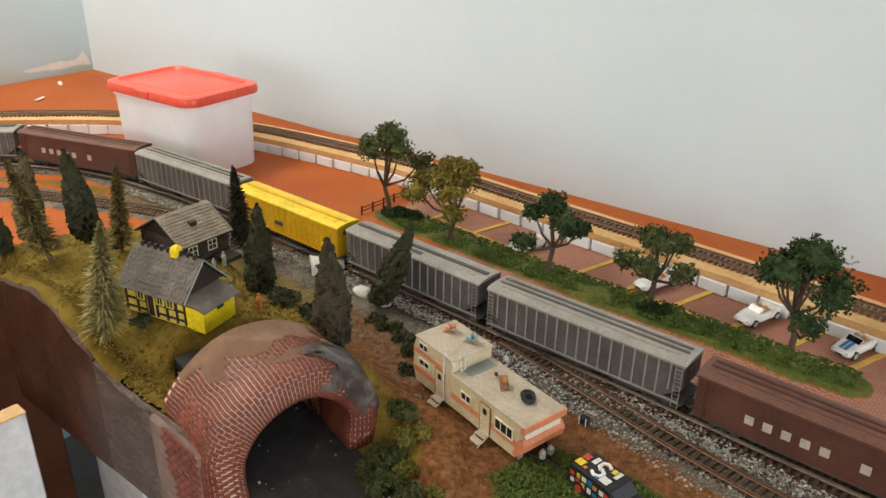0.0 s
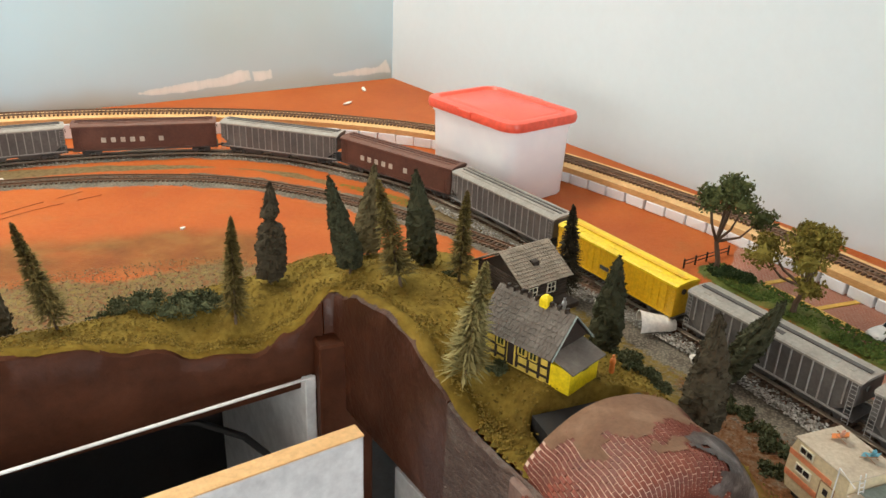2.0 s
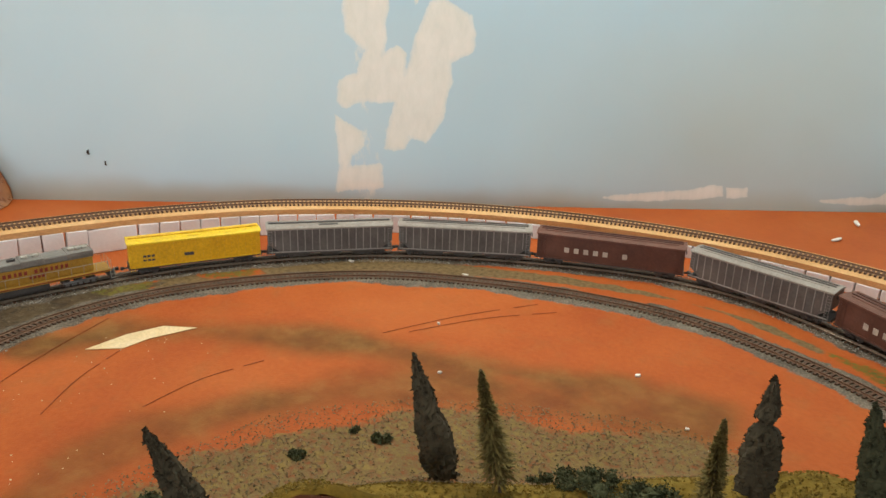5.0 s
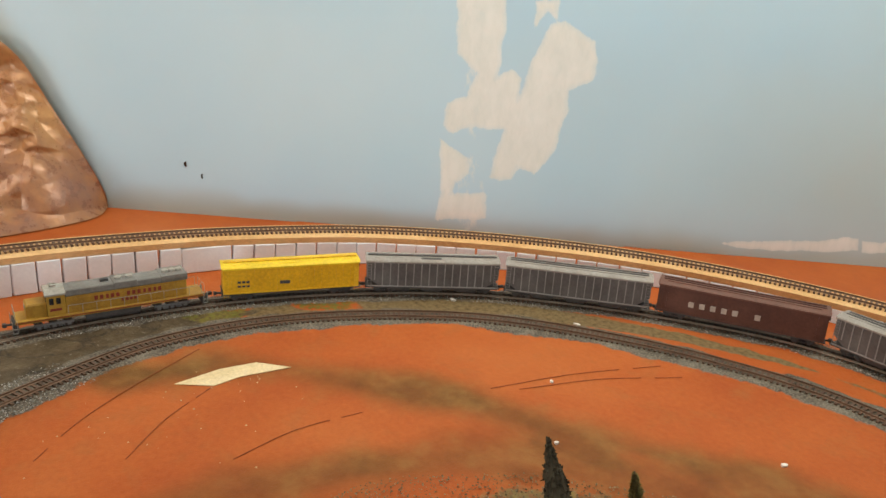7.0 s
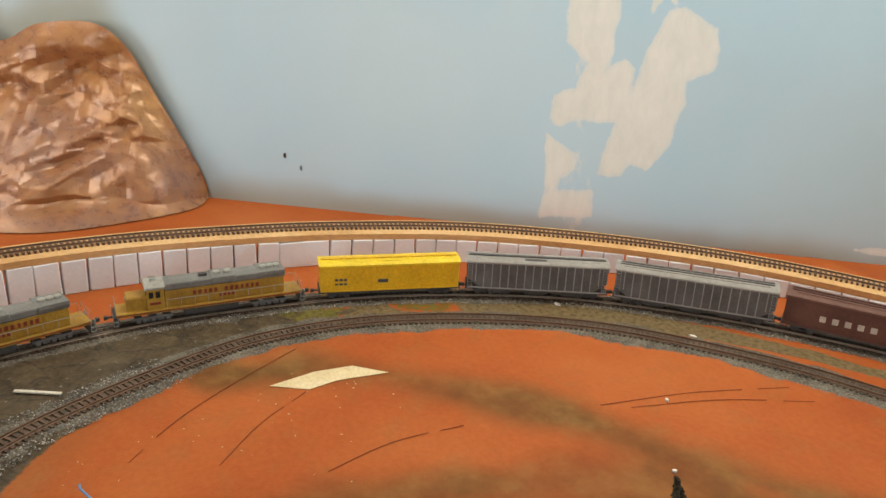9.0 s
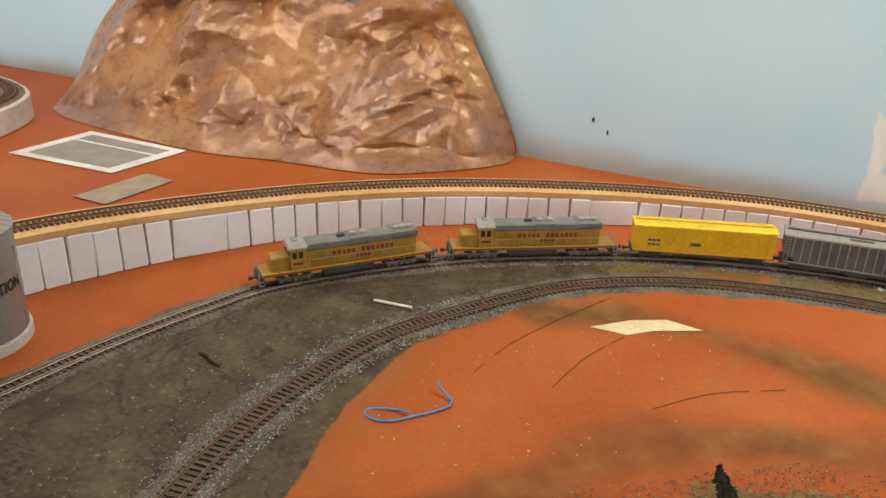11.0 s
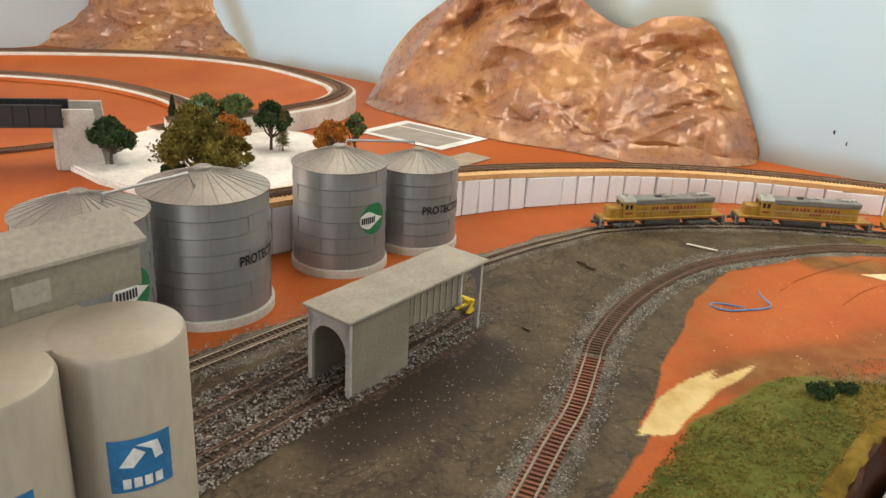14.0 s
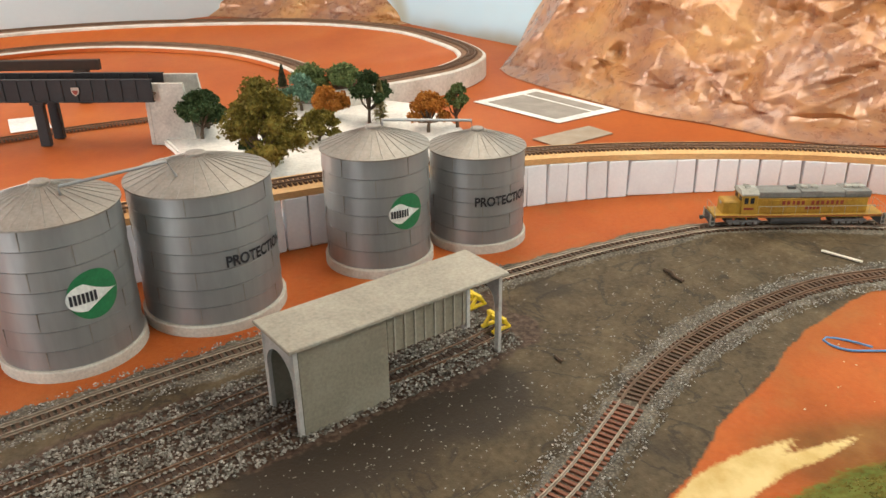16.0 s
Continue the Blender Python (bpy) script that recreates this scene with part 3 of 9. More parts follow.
def build_terrain():
    hz = hill_height(GX, GY)
    rough = fbm(GX, GY, 0.10, 5, 1)
    fine = fbm(GX, GY, 0.02, 3, 2)
    jitter = 0.016 * rough + 0.006 * fine
    d_main, d_inner = MAIN.dist(GX, GY), INNER.dist(GX, GY)
    d_side = np.minimum(SIDING_NEAR.dist(GX, GY), SIDING_FAR.dist(GX, GY))
    d_track = np.minimum(np.minimum(d_main, d_inner), d_side)
    ballast = soft(np.minimum(d_main, d_inner) + jitter, 0.034, 0.022)
    yard = soft(near_poly(YARD, GX, GY) + jitter, -0.008, 0.012)
    oval = soft(near_poly(RED_OVAL, GX, GY) + jitter * 0.5, -0.006, 0.006)
    hill = soft(near_poly(HILL, GX, GY) + jitter * 1.6, -0.012, 0.014)
    gravel = soft(near_poly(GRAVEL, GX, GY) + jitter * 2, -0.02, 0.02)
    camp = soft(near_poly(CAMP, GX, GY) + jitter, -0.01, 0.02)
    between = soft(0.075 - d_main + jitter, 0, 0.01) * soft(0.075 - d_inner + jitter, 0, 0.01) * (GX < -0.2) * (GX > -1.55)
    grassy_gap = soft(fbm(GX, GY, 0.16, 3, 9) + 0.35 * (GX < -0.45) * (GX > -0.75) + 0.45 * (GX < -1.15) * (GY > 0.45) * (GY < 0.75), 0.12, 0.3) * between
    lot = soft(near_poly(LOT, GX, GY), -0.003, 0.003)
    hedge = soft(0.022 + jitter * 0.6 - near_chain([(x - 0.004, y - 0.005) for x, y in HEDGE], GX, GY), -0.004, 0.004)
    walk_ = soft(near_poly(BRICK_WALK, GX, GY) + jitter * 0.3, -0.004, 0.004)
    # the turf runs on between the hill's foot and the main line
    verge = soft(near_poly(HILL, GX, GY) + 0.075 + jitter, 0, 0.012) * soft(GX + 0.30 + jitter, 0, 0.03) * soft(GY - 0.60 + jitter, 0, 0.03)
    dirt = np.clip(soft(near_chain([(-0.10, 0.64), (-0.13, 0.60), (-0.05, 0.66), (-0.02, 0.60), (0.03, 0.52)], GX, GY) * -1 + 0.035 + jitter, -0.01, 0.02), 0, 1)
    # tunnel road: a level cutting through the hill
    lx = -0.786 * (GX + 0.1035) - 0.618 * (GY - 0.5065)
    ly = -0.618 * (GX + 0.1035) + 0.786 * (GY - 0.5065)
    cut = (np.abs(lx) < 0.072) & (ly > -0.2) & (ly < 0.012) | (np.abs(lx) < 0.052) & (ly > 0) & (ly < 0.125)
    # airbrushed ochre, dark stains, the shed's painted shadow and bare wood on the paint
    ochre_line = near_chain([(-1.285, 0.40), (-1.27, 0.50), (-1.21, 0.574), (-1.119, 0.645), (-1.047, 0.713), (-0.952, 0.754), (-0.874, 0.799), (-0.787, 0.865), (-0.66, 0.91)], GX, GY)
    foot_line = near_chain([(-0.90, 0.12), (-0.95, 0.22), (-1.0, 0.33), (-1.02, 0.44), (-0.99, 0.54), (-0.95, 0.65), (-0.88, 0.73), (-0.78, 0.80), (-0.65, 0.87)], GX, GY)
    rim = near_chain([(-0.96, 0.13), (-1.05, 0.10), (-1.17, 0.18), (-1.26, 0.27), (-1.33, 0.42), (-1.34, 0.55)], GX, GY)
    ochre = np.clip(soft(0.06 + 0.03 * rough - ochre_line, 0, 0.06) * 1.0 + soft(0.065 + 0.03 * rough - foot_line, 0, 0.05) * 0.9 + soft(0.05 + 0.02 * rough - rim, 0, 0.05) * 0.35, 0, 1)
    # the first chain paints the loading shed's shadow, the rest are stains
    stain_shade = soft(0.085 + 0.04 * rough - near_chain([(-0.95, -0.268), (-0.93, -0.20), (-0.86, -0.24), (-0.78, -0.33)], GX, GY), 0, 0.05) + soft(fbm(GX, GY, 0.14, 4, 31), 0.25, 0.55) * 0.8 + soft(0.02 + 0.015 * rough - near_chain([(-0.80, -0.20), (-0.70, -0.26), (-0.6, -0.38)], GX, GY), 0, 0.02) * 0.7
    bare = soft(near_poly([(-0.79, -0.03), (-0.817, -0.013), (-0.855, 0.009), (-0.877, 0.029), (-0.901, 0.058), (-0.933, 0.104), (-0.902, 0.083), (-0.918, 0.112), (-0.946, 0.158), (-0.908, 0.122), (-0.882, 0.088), (-0.851, 0.06), (-0.823, 0.033), (-0.79, 0.01)], GX, GY) + 0.12 * jitter, -0.009, 0.009)
    C = np.zeros((*GX.shape, 4), np.float32)
    C[..., 0], C[..., 1], C[..., 2] = ochre, np.clip(stain_shade, 0, 1), bare
    C[..., 3] = soft(0.05 + jitter - d_side, 0, 0.02)
    # heights
    z = hz + ballast * 0.0022 + (yard * 0.0010 + gravel * 0.002) * (1 + rough) + hedge * (0.006 + 0.005 * fine) + 0.0004 * fine * hill
    z += 0.0035 * camp + hill * (0.0035 * rough + 0.002 * fine)
    z = np.where(d_track < 0.017, hz * 0 + 0.0022, z)
    z = np.where(cut, -0.0006, z)
    # kinds of ground, in the order in which they lie over one another
    A = np.zeros((*GX.shape, 4), np.float32)
    B = np.zeros((*GX.shape, 4), np.float32)
    A[..., 0] = np.maximum(yard * (1 - oval), 0)
    A[..., 1] = np.maximum(np.maximum(hill * (1 - gravel * 0.6), gravel * 0.42), np.maximum(grassy_gap * 0.55, verge * 0.8))
    pair = soft(0.075 - d_main + jitter, 0, 0.01) * soft(0.075 - d_inner + jitter, 0, 0.01) * (GX > -0.3)
    # shade under the train, painted as a dark band along the main line
    train_shade = soft(0.027 + jitter * 0.4 - d_main, 0, 0.008) * soft(GX + 0.14 + jitter, -0.02, 0.04)
    A[..., 2] = np.maximum(np.maximum(np.maximum(ballast, pair) * (1 - train_shade), gravel * 0.22), verge * 0.45 * (1 - hill))
    C[..., 3] = np.maximum(C[..., 3], train_shade)
    A[..., 3] = np.maximum(between * (1 - grassy_gap) * 0.8, gravel * 0.64)
    B[..., 0] = np.maximum(grassy_gap * 0.48, np.maximum(hedge, np.maximum(hill * 0.66 * soft(-GY + 0.26 + jitter * 4, -0.04, 0.07), soft(near_poly([(0.045, 0.50), (0.10, 0.535), (0.15, 0.51), (0.21, 0.44), (0.17, 0.38), (0.06, 0.43)], GX, GY) + jitter, -0.01, 0.01))))
    B[..., 1] = np.maximum(dirt * hill, camp)
    B[..., 2] = lot * (1 - hedge)
    B[..., 3] = walk_ * (1 - hedge) * (1 - ballast)
    keep = (near_poly(BOARD, GX, GY) > 0) | (near_poly(RIM, GX, GY) > -0.003)
    idx = -np.ones(GX.shape, int)
    idx[keep] = np.arange(keep.sum())
    co = np.stack([GX[keep], GY[keep], z[keep]], -1)
    q = np.stack([idx[:-1, :-1], idx[1:, :-1], idx[1:, 1:], idx[:-1, 1:]], -1).reshape(-1, 4)
    q = q[(q >= 0).all(1)]
    me = bpy.data.meshes.new("ground")
    me.from_pydata(co.tolist(), [], q.tolist())
    for key, data in (("ground_a", A), ("ground_b", B), ("ground_c", C)):
        at = me.color_attributes.new(key, "FLOAT_COLOR", "POINT")
        at.data.foreach_set("color", data[keep].ravel())
    me.shade_smooth()
    me.materials.append(ground_material())
    ob = new("ground", me)
    return tagged(ob, "model scenery ground of red paint, grey yard, ballast and olive turf", "ground", kind="structure")


def ground_material():
    m, nt, b = material("ground", 0.7, 0, 0.12)
    vec = coords(nt)
    n_big, n_mid, n_fine, n_grit = noise_tex(nt, vec, 4, 5), noise_tex(nt, vec, 22, 5), noise_tex(nt, vec, 150, 4), noise_tex(nt, vec, 420, 2)
    vor = nt.nodes.new("ShaderNodeTexVoronoi")
    vor.inputs["Scale"].default_value = 380
    nt.links.new(vec, vor.inputs["Vector"])

    def attr(key):
        a = nt.nodes.new("ShaderNodeAttribute")
        a.attribute_name = key
        s = nt.nodes.new("ShaderNodeSeparateColor")
        nt.links.new(a.outputs["Color"], s.inputs["Color"])
        return s.outputs["Red"], s.outputs["Green"], s.outputs["Blue"], a.outputs["Alpha"]

    def edge(f, spread=0.5):
        """Break a soft border up with grain."""
        add = nt.nodes.new("ShaderNodeMath")
        add.operation = "ADD"
        sub = nt.nodes.new("ShaderNodeMath")
        sub.operation = "MULTIPLY_ADD"
        nt.links.new(n_fine, sub.inputs[0])
        sub.inputs[1].default_value, sub.inputs[2].default_value = spread * 2, -spread
        nt.links.new(f, add.inputs[0])
        nt.links.new(sub.outputs[0], add.inputs[1])
        r = nt.nodes.new("ShaderNodeMapRange")
        r.inputs["From Min"].default_value, r.inputs["From Max"].default_value = 0.35, 0.65
        nt.links.new(add.outputs[0], r.inputs["Value"])
        return r.outputs["Result"]

    yard, turf, stone, dust = attr("ground_a")
    green, earth, lot, walk_ = attr("ground_b")
    ochre, stain_shade, bare, dirt = attr("ground_c")
    red = ramp(nt, n_big, (0.32, (0.33, 0.070, 0.014)), (0.5, RED), (0.66, (0.44, 0.122, 0.028)))
    red = mix(nt, ramp(nt, n_mid, (0.52, (0, 0, 0)), (0.72, (0.5, 0.5, 0.5))), red, (0.32, 0.12, 0.035))
    red = mix(nt, 0.12, red, ramp(nt, n_fine, (0.3, (0.2, 0.03, 0.01)), (0.7, (0.7, 0.2, 0.07))))
    grey = ramp(nt, n_mid, (0.3, (0.045, 0.031, 0.016)), (0.5, (0.082, 0.059, 0.032)), (0.72, (0.135, 0.100, 0.056)))
    grey = mix(nt, 0.2, grey, ramp(nt, n_fine, (0.35, (0.036, 0.028, 0.018)), (0.72, (0.25, 0.205, 0.145))))
    ballast = ramp(nt, vor.outputs["Distance"], (0.1, (0.27, 0.24, 0.195)), (0.45, (0.12, 0.104, 0.08)), (0.8, (0.04, 0.036, 0.032)))
    ballast = mix(nt, 0.4, ballast, ramp(nt, n_mid, (0.35, (0.055, 0.047, 0.038)), (0.65, (0.27, 0.235, 0.185))))
    olive = ramp(nt, n_mid, (0.3, (0.10, 0.062, 0.010)), (0.5, (0.195, 0.128, 0.018)), (0.7, (0.28, 0.19, 0.036)))
    olive = mix(nt, 0.4, olive, ramp(nt, n_fine, (0.3, (0.04, 0.028, 0.006)), (0.7, (0.27, 0.20, 0.048))))
    verd = ramp(nt, n_mid, (0.3, (0.045, 0.052, 0.010)), (0.5, (0.105, 0.105, 0.018)), (0.7, (0.18, 0.145, 0.034)))
    verd = mix(nt, 0.35, verd, ramp(nt, n_fine, (0.3, (0.015, 0.03, 0.008)), (0.7, (0.16, 0.23, 0.06))))
    soil = ramp(nt, n_fine, (0.3, (0.080, 0.033, 0.012)), (0.5, (0.165, 0.070, 0.025)), (0.72, (0.27, 0.13, 0.055)))
    pale = ramp(nt, n_fine, (0.3, (0.085, 0.058, 0.024)), (0.6, (0.205, 0.148, 0.074)))
    brick = nt.nodes.new("ShaderNodeTexBrick")
    for k, v in (("Scale", 1.0), ("Brick Width", 0.006), ("Row Height", 0.003), ("Mortar Size", 0.00035)):
        brick.inputs[k].default_value = v
    for k, c in (("Color1", (0.36, 0.130, 0.085)), ("Color2", (0.28, 0.095, 0.062)), ("Mortar", (0.42, 0.27, 0.20))):
        brick.inputs[k].default_value = rgba(c)
    turn = nt.nodes.new("ShaderNodeMapping")
    turn.inputs["Rotation"].default_value[2] = radians(41)
    nt.links.new(vec, turn.inputs["Vector"])
    nt.links.new(turn.outputs["Vector"], brick.inputs["Vector"])
    paving = mix(nt, ramp(nt, n_mid, (0.45, (0, 0, 0)), (0.75, (0.55, 0.55, 0.55))), brick.outputs["Color"], (0.42, 0.24, 0.17))
    tan = ramp(nt, n_mid, (0.3, (0.09, 0.040, 0.011)), (0.5, (0.155, 0.076, 0.020)), (0.72, (0.25, 0.135, 0.042)))
    amt = nt.nodes.new("ShaderNodeMath")
    amt.operation = "MULTIPLY"
    nt.links.new(ochre, amt.inputs[0])
    nt.links.new(ramp(nt, n_big, (0.35, (0.55, 0.55, 0.55)), (0.6, (0.95, 0.95, 0.95))), amt.inputs[1])
    red = mix(nt, amt.outputs[0], red, tan)
    # darkens the yard by its stains and by the shed's painted shadow
    grey = mix(nt, stain_shade, grey, (0.042, 0.032, 0.023))
    scuff = nt.nodes.new("ShaderNodeTexNoise")
    scuff.inputs["Scale"].default_value, scuff.inputs["Detail"].default_value, scuff.inputs["Distortion"].default_value = 9, 6, 1.6
    nt.links.new(vec, scuff.inputs["Vector"])
    grey = mix(nt, ramp(nt, scuff.outputs["Fac"], (0.48, (0, 0, 0)), (0.5, (0.75, 0.75, 0.75)), (0.52, (0, 0, 0))), grey, (0.035, 0.028, 0.022))
    grey = mix(nt, ramp(nt, n_fine, (0.66, (0, 0, 0)), (0.72, (0.8, 0.8, 0.8))), grey, (0.30, 0.28, 0.25))
    col = mix(nt, edge(dust, 0.3), red, pale)
    col = mix(nt, edge(yard, 0.12), col, grey)
    # dark soil of the sidings, and the painted shade under the train
    col = mix(nt, edge(dirt, 0.4), col, ramp(nt, n_fine, (0.3, (0.035, 0.022, 0.016)), (0.5, (0.075, 0.048, 0.034)), (0.75, (0.15, 0.11, 0.085))))
    col = mix(nt, edge(bare, 0.32), col, ramp(nt, n_mid, (0.35, (0.52, 0.36, 0.13)), (0.6, (0.68, 0.52, 0.24))))
    col = mix(nt, edge(lot, 0.05), col, paving)
    col = mix(nt, edge(walk_, 0.1), col, paving)
    col = mix(nt, edge(turf, 0.5), col, olive)
    col = mix(nt, edge(earth, 0.35), col, soil)
    col = mix(nt, edge(green, 0.45), col, verd)
    col = mix(nt, edge(stone, 0.5), col, ballast)
    nt.links.new(col, b.inputs["Base Color"])
    add = nt.nodes.new("ShaderNodeMath")
    add.operation = "ADD"
    nt.links.new(n_fine, add.inputs[0])
    nt.links.new(n_grit, add.inputs[1])
    bump(nt, b, add.outputs[0], 0.45, 0.0012)
    r = nt.nodes.new("ShaderNodeMapRange")
    r.inputs["To Min"].default_value, r.inputs["To Max"].default_value = 0.55, 0.95
    mx = nt.nodes.new("ShaderNodeMath")
    mx.operation = "MAXIMUM"
    nt.links.new(turf, mx.inputs[0])
    nt.links.new(stone, mx.inputs[1])
    nt.links.new(mx.outputs[0], r.inputs["Value"])
    nt.links.new(r.outputs["Result"], b.inputs["Roughness"])
    return m


build_terrain()


def ground_z(x, y):
    return float(hill_height(np.array([[x]]), np.array([[y]]))[0, 0])


# ---- tracks ----
LOW = lambda s: 0.0022
track("outer_track", MAIN, 0.2, MAIN.length - 0.05, LOW, M["tie"], M["rail"], "outer main line track with brown ties on grey ballast")
JOINT = INNER.near(-0.945, -0.043)
track("inner_track", INNER, 0.2, INNER.near(0.075, 0.706), LOW, M["tie_buried"], M["rail_rust"], "inner track that leaves the main line at a turnout")
track("inner_track", INNER, INNER.near(-0.175, 0.921), JOINT, LOW, M["tie"], M["rail_rust"], "inner main line track with dark brown ties", singles=(JOINT - 0.55, JOINT))
track("inner_track", INNER, JOINT + 0.001, INNER.length - 0.05, LOW, M["tie_rust"], M["rail"], "newer inner track with red-brown ties", singles=(JOINT, JOINT + 0.45))
track("siding_track", SIDING_NEAR, 0.0, SIDING_NEAR.length, lambda s: 0.0008, M["tie_buried"], M["rail_rust"], "weathered siding track under the loading shed")
track("siding_track", SIDING_FAR, 0.0, SIDING_FAR.length, lambda s: 0.0008, M["tie_buried"], M["rail_rust"], "weathered siding track beside the grain bins")
UP = lambda s: UPPER.at(s)[2]
track("upper_track", UPPER, 0.2, UPPER.length - 0.05, UP, M["tie"], M["rail_rust"], "raised track with brown ties on a plywood bed")
# plywood bed; its inner side is the one towards the layout's middle
bed = strip(UPPER, 0.1, UPPER.length - 0.02, [(0.034, -0.001), (0.034, -0.010), (-0.030, -0.010), (-0.030, -0.001)], UP, 0.012)
tagged(part("plywood_bed", bed, M["ply"]), "tan plywood strip that carries the raised track", "track bed", kind="structure")


# ---- white foam blocks under the bed ----
def block_mesh(w, hh):
    bm = boxes((-w / 2, w / 2, -0.009, 0.009, 0, hh), bevel=0.0014)
    for v in bm.verts:
        v.co.x += random.uniform(-0.0006, 0.0006)
        v.co.y += random.uniform(-0.0006, 0.0006)
    me = bpy.data.meshes.new("foam_block")
    bm.to_mesh(me)
    bm.free()
    me.materials.append(M["foam"])
    return me


def block_wall():
    s, k = UPPER.near(0.60, 0.6), 0
    end = UPPER.near(-0.88, -0.93)
    wide = [UPPER.near(-1.60, 0.64), UPPER.near(-1.56, 0.02)]
    while s < end:
        z = UP(s) - 0.010
        w = 0.037 if z < 0.03 else 0.034
        if any(abs(s - q) < 0.02 for q in wide):
            w = 0.078
        p, d = side(UPPER, s + w / 2, 0.026, 0), UPPER.way(s + w / 2)
        me = block_mesh(w - 0.0030, z)
        ob = new("foam_block", me)
        ob.matrix_world = Matrix.Translation(p) @ Matrix.Rotation(math.atan2(d[1], d[0]), 4, "Z") @ Matrix.Rotation(random.uniform(-0.03, 0.03), 4, "Y")
        tagged(ob, "white foam block standing under the raised track", "foam block", "blocks of the retaining wall")
        s += w
        k += 1


block_wall()


# ---- the brown edge of the layout ----
def fascia_board(name, top, bottom, label, mat="fascia", hilly=True):
    """A board whose upper rim follows the hill: top points of (x, y, z), bottom height at both ends."""
    line = Line(top, 0.01)
    bm = bmesh.new()
    rows = []
    for i, p in enumerate(line.p):
        d = line.way(line.s[i])
        nx, ny = d[1], -d[0]
        ln = math.hypot(nx, ny)
        nx, ny = nx / ln, ny / ln
        t = line.s[i] / line.length
        zb = bottom[0] * (1 - t) + bottom[1] * t
        zt = (max(p[2], ground_z(p[0], p[1])) if hilly else p[2]) + 0.001 + 0.003 * noise.noise(Vector((p[0] * 40, p[1] * 40, 0)))
        col = []
        for off, h in ((0.014, -0.016), (0.008, -0.007), (0.002, -0.001), (-0.002, -0.004), (-0.003, -0.3), (-0.003, -0.65), (-0.003, -1.0), (0.006, -1.0)):
            z = zt + h if h > -0.05 else zt + (zb - zt) * -h
            w = -0.002 - 0.0045 * abs(noise.noise(Vector((p[0] * 34, p[1] * 34, z * 34)))) if -0.9 < h else -0.002
            col.append(bm.verts.new((p[0] + nx * (off + w), p[1] + ny * (off + w), z)))
        rows.append(col)
    for a, b in zip(rows, rows[1:]):
        for k in range(7):
            bm.faces.new((a[k], b[k], b[k + 1], a[k + 1]))
    bmesh.ops.recalc_face_normals(bm, faces=bm.faces)
    return tagged(smooth(part(name, bm, M[mat]), 50), label, "fascia", kind="structure")


fascia_board("fascia_1", [(0.30, 0.18, -0.004), (0.05, 0.345, -0.004), (-0.06, 0.405, -0.004), (-0.12, 0.437, -0.004), (-0.150, 0.4615, -0.004), (-0.158, 0.468, 0.010), (-0.166, 0.475, 0.045), (-0.18, 0.487, 0.054), (-0.215, 0.517, 0.052), (-0.258, 0.554, 0.053), (-0.284, 0.5755, 0.0645)], (-0.05, -0.056), "worn brown plaster edge with grey scuffs beside the tunnel", "fascia_worn", False)
fascia_board("fascia_4", [(-0.284, 0.5755, 0.0645), (-0.297, 0.586, 0.070), (-0.337, 0.620, 0.092), (-0.388, 0.663, 0.089), (-0.42, 0.69, 0.072), (-0.446, 0.712, 0.062), (-0.458, 0.702, 0.050)], (-0.056, -0.06), "rough glossy dark brown plaster edge of the hill", "fascia_rough")
fascia_board("fascia_2", [(-0.458, 0.702, 0.050), (-0.488, 0.677, 0.022), (-0.518, 0.652, 0.004), (-0.547, 0.628, 0.012), (-0.591, 0.592, 0.033), (-0.652, 0.541, 0.048), (-0.701, 0.501, 0.056), (-0.745, 0.465, 0.064), (-0.76, 0.452, 0.060), (-0.775, 0.426, 0.045), (-0.7782, 0.4205, 0.0418)], (-0.036, -0.085), "glossy dark brown plaster edge of the hill above a cabinet")
fascia_board("fascia_3", [(-0.775, 0.426, 0.045), (-0.79, 0.40, 0.030), (-0.802, 0.31, 0.024), (-0.79, 0.235, 0.020), (-0.725, 0.165, 0.018), (-0.665, 0.11, 0.016), (-0.56, -0.05, 0.006), (-0.44, -0.20, 0.002), (-0.30, -0.33, 0.002), (-0.12, -0.55, 0.002), (0.1, -0.95, 0.002)], (-0.085, -0.085), "dark brown painted edge of the layout")


M["turf_edge"] = surface("turf_edge", (0.155, 0.102, 0.016), (0.07, 0.044, 0.008), (0.25, 0.17, 0.034), rough=0.95, big=26, small=170, relief=0.9, spec=0.1)


